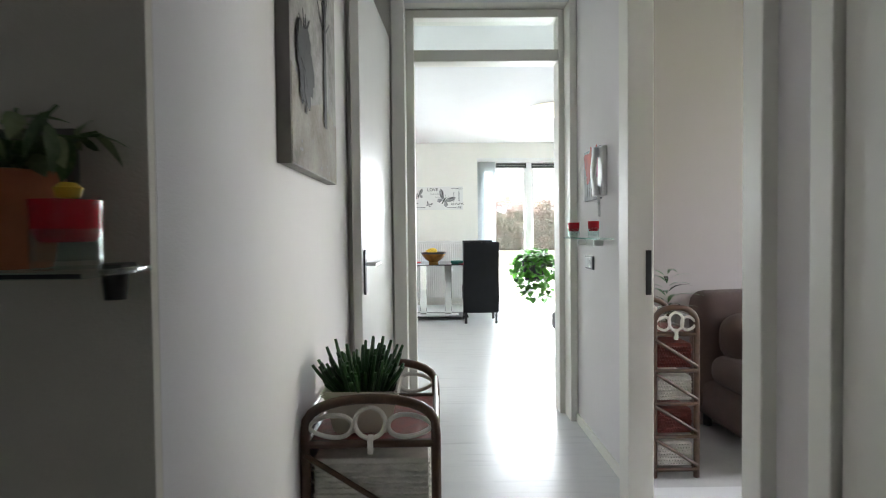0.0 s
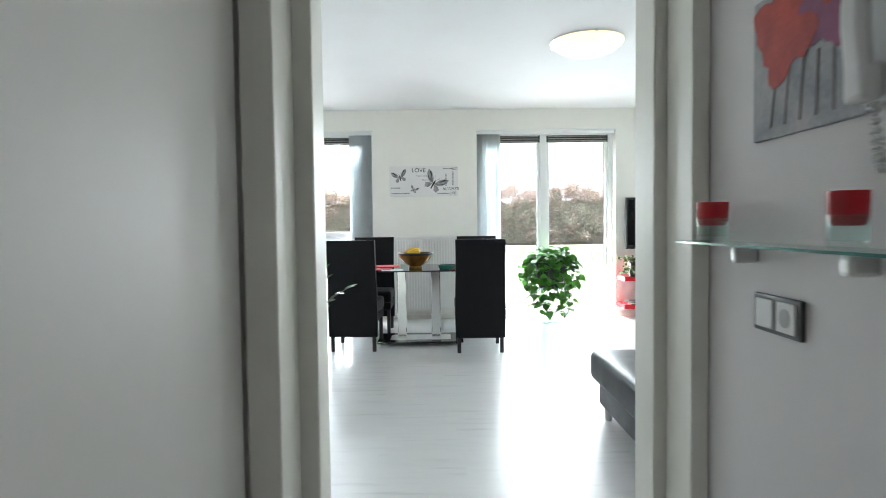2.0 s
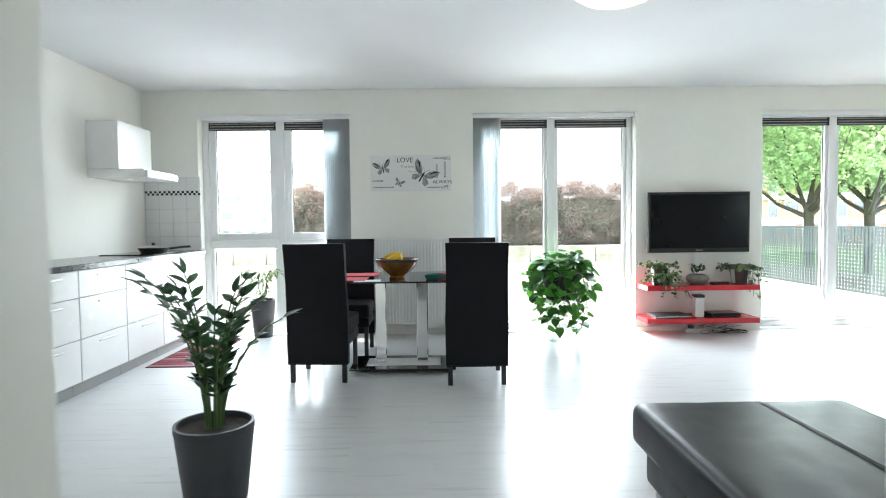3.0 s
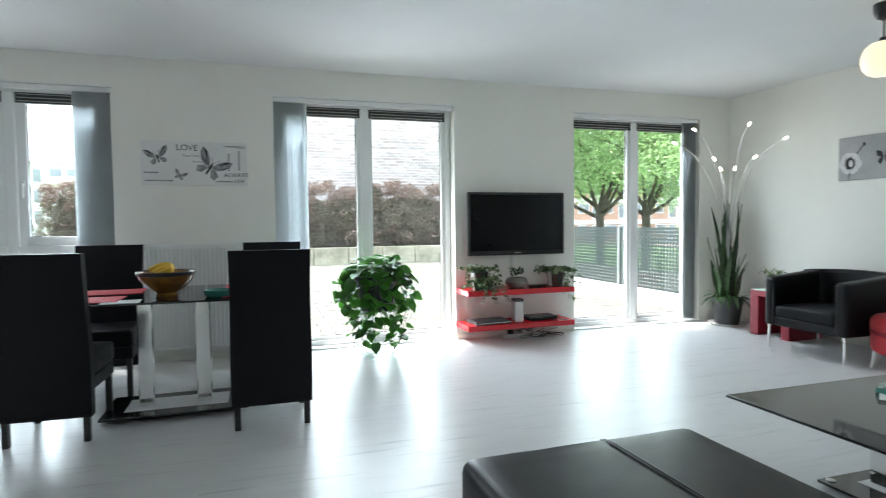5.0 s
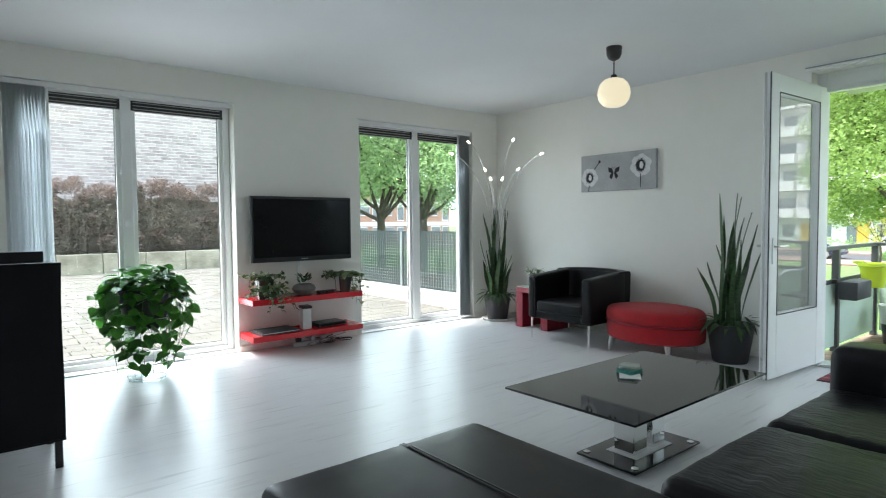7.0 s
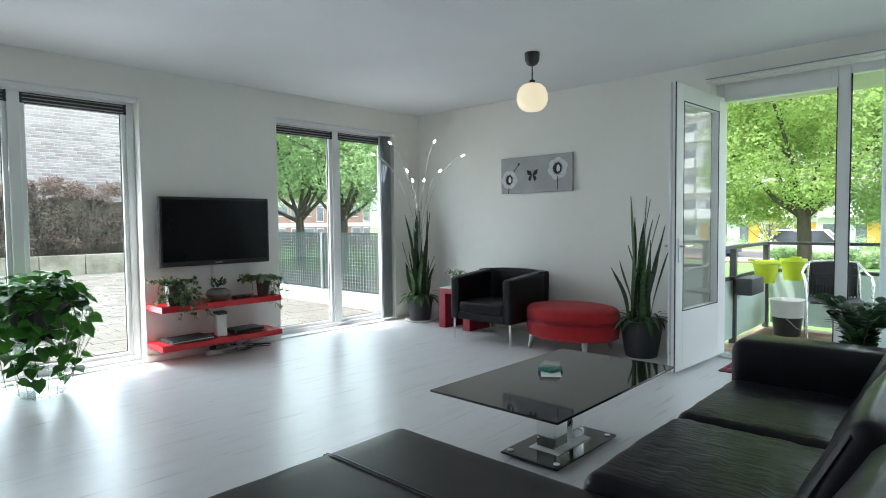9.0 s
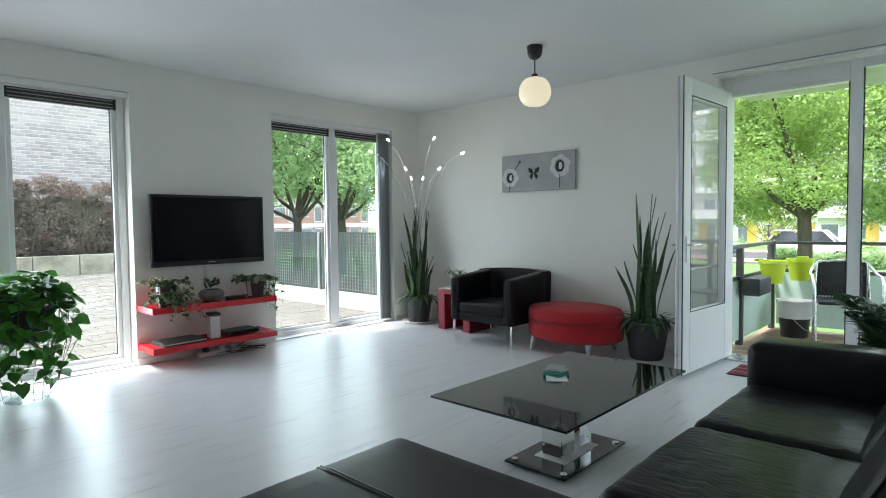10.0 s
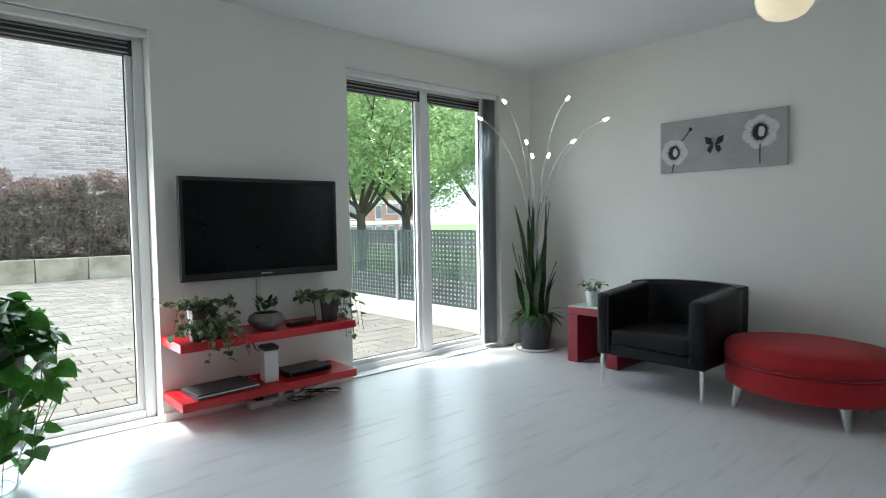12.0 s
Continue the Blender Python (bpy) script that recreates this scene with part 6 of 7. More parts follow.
for x in (0.20, 0.53):
    part("bracket", box(x - 0.014, x + 0.014, -0.035, -0.001, 0.0, 0.05, 0.008), STEEL, gs)


def candle_glass(m, group=""):
    t = thing("candle_glass", "red glass candle holder on a clear foot", "candle holder", m, group)
    part("red_cup", lathe([(0, 0.033), (0.030, 0.034), (0.038, 0.045), (0.040, 0.085), (0.037, 0.085), (0.034, 0.048), (0, 0.045)], 28), REDGLASS, t)
    part("clear_foot", lathe([(0, 0.001), (0.036, 0.001), (0.0395, 0.01), (0.0395, 0.05), (0.0385, 0.05), (0.0385, 0.012), (0, 0.010)], 28), CLEARPL, t)
    return t


cg = candle_glass(pose(0.778, 3.45, 1.1255) @ Matrix.Diagonal((0.84, 0.84, 1, 1)), "candle glasses in the hall")
copy_thing(cg, pose(0.778, 3.025, 1.1255) @ Matrix.Diagonal((0.84, 0.84, 1, 1)))
sw = thing("light_switch", "double steel-framed light switch and socket", "switch", HE @ Matrix.Translation((-3.357, 0.949, 0)))
part("frame", box(0, 0.158, 0, 0.075, 0, 0.010, 0.004), BLACKPLASTIC, sw)
for x in (0.013, 0.084):
    part("insert", box(x, x + 0.060, 0.009, 0.066, 0.008, 0.014, 0.003), WHITEPLASTIC, sw)
part("socket_well", rod((0.114, 0.0375, 0.012), (0.114, 0.0375, 0.0145), 0.018), GREYPLASTIC, sw)

# niche with glass shelf
NM = Matrix(((1, 0, 0, 0), (0, 0, -1, 0.84), (0, 1, 0, 0), (0, 0, 0, 1)))
ns = thing("glass_shelf", "clear glass shelf on black brackets in the niche", "shelf", NM @ Matrix.Translation((-1.026, 1.112, 0)))
part("glass_plate", box(0, 0.62, 0, 0.008, 0.003, 0.16, 0.002), GREENGLASS, ns)
part("glass_edge", box(0, 0.62, 0.0015, 0.0065, 0.1602, 0.161), POTDARK, ns, smooth=False)
for x in (0.10, 0.585):
    part("bracket", rod((x, -0.002, 0.03), (x, -0.035, 0.03), 0.016, 0.013), BLACKPLASTIC, ns)
    part("bracket_cap", box(x - 0.016, x + 0.016, -0.003, 0.012, 0.0, 0.045, 0.005), BLACKPLASTIC, ns)
cgn = candle_glass(pose(-0.445, 0.72, 1.121), "candle glasses in the hall")
cgn.scale = (0.92, 0.92, 0.92)
solo("yellow_flower", lathe([(0, 0), (0.012, 0.003), (0.015, 0.014), (0.008, 0.02), (0, 0.018)], 10), BANANA, "small yellow artificial flower", "flower", pose(-0.442, 0.72, 1.199))
tp = thing("pot_plant", "leafy plant in a terracotta pot on the shelf", "plant", pose(-0.545, 0.765, 1.121))
pot(tp, 0.048, 0.062, 0.115, TERRACOTTA)
for k in range(16):
    a = k * 0.39
    trail(tp, [(0, 0, 0.11), (0.05 * math.cos(a), 0.05 * math.sin(a), 0.16), (0.10 * math.cos(a), 0.10 * math.sin(a), 0.155 + 0.01 * (k % 4))], SPRIG, 6, rng, (0.6, 1.1), 0.002)
wp = thing("wall_picture", "dark unframed picture on the niche wall", "picture", NM @ Matrix.Translation((-0.61, 1.20, 0)))
part("panel", box(0, 0.11, 0, 0.10, 0, 0.012, 0.002), PAINTEDGE, wp)

# ---- bedroom seen from the hall ----
rattan_rack("rattan_rack", "tall cane rack with four wicker drawers", pose(0.985, 2.75, 0), 0.20, 0.34, 4, 0.80)
bp_ = thing("pot_plant", "drooping green plant in a glass vase", "plant", pose(1.09, 2.86, 0.679))
pot(bp_, 0.035, 0.045, 0.11, CLEARPL)
DR = leaf_mesh("leaf", 0.14, 0.022, LEAFZ, 0.2, 0.7, 0.9)
for k in range(16):
    a = k * 2.4
    put("leaf", DR, bp_, leaf_pose((0.012 * math.cos(a), 0.012 * math.sin(a), 0.09 + 0.012 * k), (math.cos(a), math.sin(a), 0.9), s=rng.uniform(0.7, 1.15)))
bs = thing("brown_sofa", "soft brown chenille sofa with loose cushions", "sofa")
part("base", padded(1.50, 3.30, 2.72, 3.55, 0.08, 0.30, 0.05, 0.0, 4), BROWNFAB, bs)
part("seat_cushion", padded(1.52, 2.40, 2.68, 3.36, 0.28, 0.45, 0.07, 0.03, 6), BROWNFAB, bs)
part("seat_cushion", padded(2.41, 3.28, 2.68, 3.36, 0.28, 0.45, 0.07, 0.03, 6), BROWNFAB, bs)
part("backrest", padded(1.48, 3.32, 3.34, 3.58, 0.10, 0.80, 0.08, 0.015, 6), BROWNFAB, bs)
b = padded(1.56, 2.30, 3.14, 3.38, 0.42, 0.68, 0.10, 0.03, 6)
part("back_cushion", b, BROWNFAB, bs)
part("back_cushion", padded(2.34, 3.1, 3.14, 3.38, 0.42, 0.68, 0.10, 0.03, 6), BROWNFAB, bs)
for x in (1.58, 3.2):
    for y in (2.8, 3.48):
        part("foot", rod((x, y, 0), (x, y, 0.09), 0.025), BLACKWOOD, bs)


# ---- balcony ----
GZ = -1.5
bd = thing("balcony_deck", "weathered wooden balcony deck boards", "deck", kind="structure")
part("slab", box(EX + 0.301, 8.1, 2.2, 5.93, -0.25, -0.05), CONCL, bd, smooth=False)
dm = mesh_of(box(0, 0.112, 0, 3.70, -0.024, 0, 0.003, 1), "deck_board", DECKM)
for k in range(16):
    put("deck_board", dm, bd, Matrix.Translation((EX + 0.305 + 0.118 * k, 2.22, -0.025)))
structure("balcony_ceiling", box(EX + 0.301, 8.2, 2.2, 6.2, 2.62, 2.80), CONCL, "pale concrete balcony above", "ceiling")
RX = 7.90
br = thing("balcony_railing", "anthracite balcony railing with frosted glass panels", "railing")
for x, y in ((6.70, 5.86), (RX, 5.86), (RX, 4.65), (RX, 3.45), (RX, 2.3)):
    part("post", box(x - 0.03, x + 0.03, y - 0.03, y + 0.03, -0.03, 0.93, 0.004), RAILM, br)
part("handrail", box(6.14, RX + 0.035, 5.83, 5.89, 0.93, 0.965, 0.004), RAILM, br)
part("handrail", box(RX - 0.035, RX + 0.035, 2.25, 5.829, 0.93, 0.965, 0.004), RAILM, br)
part("mid_rail", box(6.20, RX - 0.03, 5.845, 5.875, 0.62, 0.66, 0.003), RAILM, br)
for y0, y1 in ((4.68, 5.83), (3.48, 4.62), (2.33, 3.42)):
    part("mid_rail", box(RX - 0.015, RX + 0.015, y0, y1, 0.62, 0.66, 0.003), RAILM, br)
    part("glass_panel", box(RX - 0.005, RX + 0.005, y0 + 0.02, y1 - 0.02, 0.03, 0.615), FROST, br, "frosted pale green panel", smooth=False)
part("glass_panel", box(6.22, RX - 0.05, 5.855, 5.865, 0.03, 0.615), FROST, br, smooth=False)


def rail_pot(m, material, label):
    t = thing("railing_planter", label, "planter", m)
    part("pot", lathe([(0, 0), (0.085, 0), (0.125, 0.20), (0.135, 0.205), (0.135, 0.235), (0.12, 0.235), (0.115, 0.21), (0.08, 0.012), (0, 0.012)], 28), material, t)
    part("hook", box(0.09, 0.165, -0.05, 0.05, 0.225, 0.25, 0.004), material, t)
    return t


rail_pot(pose(RX - 0.17, 5.55, 0.55, 0, 0, 0), LIME, "lime green plastic planter hooked on the railing")
rail_pot(pose(RX - 0.66, 5.70, 0.55, 0, 0, 90), LIME, "lime green plastic planter hooked in the railing corner")
t = thing("planter_box", "grey plastic planter box hung on the side railing", "planter", pose(6.75, 5.72, 0.46))
part("box", box(-0.20, 0.20, -0.08, 0.08, 0.02, 0.19, 0.02), POTDARK, t)
part("hook", box(-0.2, -0.15, 0.085, 0.14, 0.17, 0.2), BLACKPLASTIC, t)
t = thing("bucket", "black bucket inside a white tub on the deck", "bucket", pose(7.50, 5.55, -0.025))
part("tub", lathe([(0, 0.0), (0.125, 0.0), (0.145, 0.20), (0, 0.20)], 28), BLACKPLASTIC, t)
part("inner_tub", lathe([(0, 0.20), (0.15, 0.20), (0.17, 0.36), (0.176, 0.362), (0.176, 0.385), (0.165, 0.385), (0.15, 0.22), (0, 0.21)], 28), WHITEPLASTIC, t)
part("wire_handle", tube([(-0.15, -0.02, 0.2), (-0.13, -0.12, 0.1), (0, -0.17, 0.06), (0.12, -0.12, 0.12), (0.15, -0.02, 0.22)], 0.003, 6), STEEL, t)


def terrace_chair(m, group):
    c = thing("terrace_chair", "aluminium bistro chair with black woven seat", "chair", m, group)
    for s in (-1, 1):
        pts = [(-0.24, s * 0.25, 0), (-0.25, s * 0.26, 0.45), (-0.22, s * 0.27, 0.62), (-0.12, s * 0.275, 0.68), (0.12, s * 0.275, 0.69), (0.20, s * 0.25, 0.74), (0.24, s * 0.20, 0.80)]
        part("arm_frame", tube(pts, 0.013, 10), ALU, c, "bright aluminium tube")
        part("leg", tube([(0.24, s * 0.23, 0), (0.20, s * 0.23, 0.45), (0.23, s * 0.21, 0.80)], 0.013, 10), ALU, c)
    part("top_tube", tube([(0.24, -0.20, 0.80), (0.26, 0, 0.815), (0.24, 0.20, 0.80)], 0.013, 10), ALU, c)
    part("seat", padded(-0.23, 0.22, -0.23, 0.23, 0.42, 0.45, 0.012, 0.0, 3), WEAVE, c)
    b = bmesh.new()
    for k in range(15):
        y = -0.20 + 0.40 * k / 14
        tube([(0.20 + 0.02 * math.cos(y * 6), y, 0.45), (0.235 + 0.02 * math.cos(y * 6), y, 0.62), (0.24 + 0.02 * math.cos(y * 6), y, 0.80)], 0.008, 6, b)
    part("woven_back", b, WEAVE, c)
    part("back_panel", box(0.243, 0.249, -0.2, 0.2, 0.46, 0.80, 0.002), WEAVE, c)
    for z in (0.56, 0.68):
        part("back_cane", tube([(0.225, -0.2, z), (0.25, 0, z), (0.225, 0.2, z)], 0.008, 6), WEAVE, c)
    return c


tc = terrace_chair(pose(7.25, 5.08, -0.025, 0, 0, 15), "balcony chairs")
copy_thing(tc, pose(6.75, 3.55, -0.025, 0, 0, -60))


# ---- outside: terrace, hedge, fence, street ----
structure("ground", box(-300, 300, -300, 300, GZ - 0.6, GZ), GRASS, "mown green lawn", "ground")
structure("road", box(44, 52, -120, 160, GZ, GZ + 0.02), ASPHALT, "grey asphalt street", "road")
structure("pavement", box(39.5, 43.8, -120, 160, GZ, GZ + 0.10), PAVEM, "red-grey paved footpath", "pavement")
structure("pavement_far", box(52.2, 56, -120, 160, GZ, GZ + 0.10), PAVEM, "red-grey paved footpath", "pavement")
terr = structure("terrace", box(-9, 9.5, NY + 0.33, 26, GZ, -0.045), SAND, "raised terrace with weathered paving", "terrace")
structure("house_base", box(-3.4, 6.15, -1.3, NY + 0.329, GZ, -0.101), CONCL, "concrete base of the flat", "wall")

lw = thing("retaining_wall", "low mossy concrete retaining wall", "wall", kind="structure")
for k in range(16):
    x = -8.9 + 1.0 * k
    part("concrete_block", box(x, x + 0.985, 20.9, 21.15, -0.045, 0.49, 0.015, 1), CONCRETE, lw)


def leaf_cloud(name, centers, count, size, seed, material, parent, label="", flat=0.3, weights=None):
    """Many small leaves in clumps: a diamond of two faces each."""
    r = np.random.default_rng(seed)
    c = np.array([q[:3] for q in centers])
    rad = np.array([q[3] for q in centers])
    w = rad ** 2 / np.sum(rad ** 2)
    idx = r.choice(len(c), count, p=w)
    d = r.normal(size=(count, 3))
    d /= np.linalg.norm(d, axis=1)[:, None]
    rr = rad[idx] * r.uniform(0.55, 1.08, count)
    p = c[idx] + d * rr[:, None] * np.array([1, 1, 0.8])
    a = r.normal(size=(count, 3))
    a[:, 2] *= 0.6
    a /= np.linalg.norm(a, axis=1)[:, None]
    b = np.cross(a, d + r.normal(size=(count, 3)) * 0.7)
    b /= np.linalg.norm(b, axis=1)[:, None] + 1e-6
    s = size * r.uniform(0.6, 1.3, count)[:, None]
    v = np.stack([p - a * s, p + b * s * 0.55, p + a * s, p - b * s * 0.55], axis=1).reshape(-1, 3)
    f = np.arange(count * 4).reshape(-1, 4)
    ob = quads(name, v.tolist(), f.tolist(), material, parent, label)
    return tagged(ob, kind="stuff")


hg = thing("hedge", "brownish hedge with reddish young tips", "hedge")
rr = random.Random(5)
cs_ = [(-4.6 + 0.13 * k + rr.uniform(-.1, .1), 21.75 + rr.uniform(-.3, .35), rr.uniform(0.5, 2.1), rr.uniform(0.22, 0.38)) for k in range(105)]
cs_ += [(-4.6 + 0.13 * k + rr.uniform(-.1, .1), 21.70 + rr.uniform(-.3, .3), rr.uniform(0.3, 1.6), rr.uniform(0.25, 0.4)) for k in range(105)]
leaf_cloud("foliage", cs_, 110000, 0.036, 3, HEDGEL, hg)
cs_ = [(-4.6 + 0.072 * k + rr.uniform(-.1, .1), 21.70 + rr.uniform(-.4, .3), 2.12 + rr.uniform(-.15, .22) + 0.12 * math.sin(k * 0.21), rr.uniform(0.12, 0.26)) for k in range(190)]
leaf_cloud("young_shoots", cs_, 26000, 0.032, 4, HEDGER, hg, "reddish young shoots")
cs_ = [(-4.6 + 13.6 * rr.random(), 21.55 + rr.uniform(-.25, .2), rr.uniform(0.6, 2.1), rr.uniform(0.10, 0.24)) for k in range(170)]
leaf_cloud("side_shoots", cs_, 15000, 0.036, 6, HEDGER, hg, "reddish side shoots")
b = bmesh.new()
for k in range(420):
    x = -4.6 + 13.6 * rr.random()
    y = 21.5 + rr.uniform(-.1, .3)
    tube([(x, y, 0.3), (x + rr.uniform(-.15, .15), y - rr.uniform(0, .25), 1.2), (x + rr.uniform(-.4, .4), y - rr.uniform(-.1, .35), rr.uniform(1.6, 2.35))], 0.009, 4, b, r1=0.003)
tagged(part("twigs", b, TWIG, hg), kind="stuff")
hb_ = box(-4.5, 8.9, 21.74, 22.0, 0.3, 1.9)
bmesh.ops.subdivide_edges(hb_, edges=[e for e in hb_.edges if e.calc_length() > 3], cuts=70, use_grid_fill=True)
bmesh.ops.subdivide_edges(hb_, edges=[e for e in hb_.edges if e.calc_length() > 1], cuts=8, use_grid_fill=True)
for v in hb_.verts:
    v.co += 0.17 * noise.noise_vector(v.co * 2.2)
part("dense_core", hb_, TWIG, hg, "dense brown twigs")
part("soil_bed", box(-8.9, 9, 21.16, 22.4, -0.05, 0.42), SOIL, hg)

fn = thing("mesh_fence", "dark grating fence on a pale concrete kerb", "fence", Matrix.Translation((5.86, 10.3, 0)) @ Matrix.Rotation(radians(90), 4, "Z"))
FL = 8.8
part("kerb", box(-0.47, FL, -0.09, 0.14, -0.05, 0.185, 0.012), CONCL, fn)
for k in range(6):
    x = -0.44 + 1.82 * k
    part("post", box(x - 0.025, x + 0.025, -0.025, 0.025, 0.185, 1.085, 0.003), GALV, fn)
    if k < 5:
        vs, fs = [], []

        def bx(a0, a1, c0, c1, t0, t1):
            o = len(vs)
            vs.extend([(a0, t0, c0), (a1, t0, c0), (a1, t1, c0), (a0, t1, c0), (a0, t0, c1), (a1, t0, c1), (a1, t1, c1), (a0, t1, c1)])
            fs.extend([(o, o + 3, o + 2, o + 1), (o + 4, o + 5, o + 6, o + 7), (o, o + 1, o + 5, o + 4), (o + 1, o + 2, o + 6, o + 5), (o + 2, o + 3, o + 7, o + 6), (o + 3, o, o + 4, o + 7)])

        x1 = x + 1.82 - 0.03
        n = int((x1 - x - 0.03) / 0.062)
        for i in range(n + 1):
            a = x + 0.03 + i * (x1 - x - 0.03) / n
            bx(a - 0.018, a + 0.018, 0.205, 1.08, -0.003, 0.003)
        for i in range(18):
            z = 0.218 + 0.05 * i
            bx(x + 0.03, x1, z - 0.0155, z + 0.0155, -0.005, -0.0032)
        quads("grating_panel", vs, fs, FENCEM, fn)


def tree(m, label, h, crown_r, seed, leaf, count, size, trunk=0.28, low=-0.85):
    r = random.Random(seed)
    t = thing("tree", label, "tree", m, "street trees")
    fork = h * 0.27
    part("trunk", tube([(0, 0, -0.1), (0.02, 0.02, 0.35), (0.06, 0.0, fork * 0.6), (0.02, 0.05, fork * 1.08)], trunk, 12, r1=trunk * 0.72), BARK, t)
    cl_ = []
    for k in range(9):
        a = k * 2.4 + r.uniform(-.3, .3)
        el = r.uniform(0.35, 1.25)
        L = h * 0.42 * (0.7 + 0.5 * r.random())
        d = Vector((math.cos(a) * math.cos(el), math.sin(a) * math.cos(el), math.sin(el)))
        p0 = Vector((0.02, 0.05, fork * r.uniform(0.88, 1.05)))
        p1, p2 = p0 + d * L * 0.5 + Vector((0, 0, 0.1 * L)), p0 + d * L + Vector((r.uniform(-.4, .4), r.uniform(-.4, .4), 0.28 * L))
        lb = part("limb", tube([p0, p0.lerp(p1, 0.5) + Vector((0, 0, -0.05 * L)), p1, p2], trunk * 0.42, 8, r1=trunk * 0.1), BARK, t)
        for q in range(4):
            e = p1.lerp(p2, q / 3) + Vector((r.uniform(-1, 1), r.uniform(-1, 1), r.uniform(-.3, 1))) * L * 0.33
            part("branch", tube([p1.lerp(p2, q / 4), e], trunk * 0.14, 6, r1=trunk * 0.03), BARK, lb)
            cl_.append((*e, crown_r * r.uniform(0.20, 0.30)))
    for k in range(110 if count > 100000 else 60):
        a, e = r.uniform(0, 6.28), r.uniform(low, 1.0)
        q = crown_r * math.sqrt(max(0.05, 1 - e * e)) * r.uniform(0.55, 1.0)
        cl_.append((q * math.cos(a), q * math.sin(a), h * 0.57 + e * h * 0.38, crown_r * r.uniform(0.15, 0.28)))
    leaf_cloud("crown", cl_, count, size, seed, leaf, t)
    return t


tree(pose(23.5, 8.55, GZ), "broad street tree in fresh green leaf", 11.0, 4.6, 3, TREEL, 150000, 0.060, low=-0.8)
tree(pose(15.5, 27.0, GZ), "large tree in green leaf behind the fence", 11.5, 5.4, 5, TREEL2, 48000, 0.075, 0.24, low=-0.55)
tree(pose(18.6, 27.8, GZ), "large dark-stemmed tree behind the fence", 12.0, 5.4, 7, TREEL2, 48000, 0.075, 0.26, low=-0.55)
tree(pose(11.5, 29.5, GZ), "green street tree beside the brick building", 11.0, 3.6, 8, TREEL, 60000, 0.078)
tree(pose(-14.0, 34.0, GZ), "young green tree beyond the terrace", 7.0, 2.4, 12, TREEL, 8000, 0.14, 0.12)
tree(pose(23.5, 27.0, GZ), "wide green tree near the street corner", 11.0, 5.2, 17, TREEL2, 42000, 0.078, 0.22, low=-0.6)
tree(pose(31.0, 20.5, GZ), "slender street tree in fresh green leaf", 9.5, 3.4, 14, TREEL, 24000, 0.11, 0.2)
tree(pose(28.5, -1.5, GZ), "street tree beside the car park", 10.0, 3.6, 15, TREEL, 50000, 0.08, low=-0.4)

tree(pose(36.5, 12.8, GZ), "small street tree with yellow spring leaves", 5.6, 0.8, 19, TREEY, 3500, 0.06, 0.06)

rr = random.Random(9)
for x0, y0, x1, y1, zt in ((56.6, -20, 58.5, 60, 1.0), (38.6, 8.0, 39.4, 14, 0.7)):
    s = thing("shrub_border", "low clipped green shrubs along the street", "shrubs")
    c_ = [(rr.uniform(x0, x1), rr.uniform(y0, y1), GZ + rr.uniform(0.2, zt), rr.uniform(0.35, 0.6)) for k in range(int((y1 - y0) * 4))]
    leaf_cloud("foliage", c_, 7000, 0.11, 31, TREEL2, s)


def facade(name, m, label, length, storeys, sh, ground_mat, wall_mat, bay, balconies, flat=True):
    """A block of flats: its front runs along x and faces -y."""
    t = thing(name, label, "building", m)
    h = sh * storeys
    part("wall", box(0, length, 0.3, 9, 0, h), wall_mat, t, smooth=False)
    part("roof", box(-0.4, length + 0.4, -0.3, 9.4, h, h + 0.35, 0.02, 1), FACW if flat else ROOFT, t)
    n = int(length / bay)
    wf = mesh_of(box(0, 1, -0.05, 0, 0, 1), "window", UPVC, False)
    pn = mesh_of(box(0.05, 0.95, -0.07, -0.05, 0.06, 0.94), "pane", WINDK, False)
    for s in range(storeys):
        part("storey_band", box(0, length, 0.12, 0.299, s * sh + sh - 0.55, s * sh + sh), FACW, t, smooth=False)
        for k in range(n):
            x = k * bay + 0.5
            wide = bay * (0.30 + 0.12 * ((k + s) % 2))
            w = put("window", wf, t, Matrix.Translation((x, 0.295, s * sh + 0.85)) @ Matrix.Diagonal((wide, 1, sh - 1.5, 1)))
            put("pane", pn, w, Matrix.Identity(4))
            w = put("window", wf, t, Matrix.Translation((x + bay * 0.52, 0.295, s * sh + 0.15)) @ Matrix.Diagonal((bay * 0.28, 1, sh - 0.8, 1)))
            put("pane", pn, w, Matrix.Identity(4))
            if s == 0 and ground_mat:
                part("panel", box(x + bay * 0.80 - 0.45, x + bay - 0.5, 0.15, 0.299, 0.1, sh - 0.56), ground_mat, t, smooth=False)
            if s > 0 and balconies and k % balconies == 0:
                part("balcony", box(x - 0.3, x + bay * 0.86, -1.1, 0.119, s * sh - 0.1, s * sh + 0.95, 0.02, 1), FACW, t)
    return t


facade("apartment_block", Matrix.Translation((66, 66, GZ)) @ Matrix.Rotation(radians(-90), 4, "Z"),
       "white apartment block with yellow ground floor panels", 100, 6, 2.9, FACY, FACW, 5.0, 1)
facade("brick_flats", Matrix.Translation((8, 70, GZ)), "brown brick row of flats behind the trees", 48, 3, 2.8, None, FACB, 4.0, 0, False)
facade("white_flats", Matrix.Translation((-66, 95, GZ)), "pale row of flats far behind the terrace", 52, 4, 2.8, None, FACW, 4.0, 2)


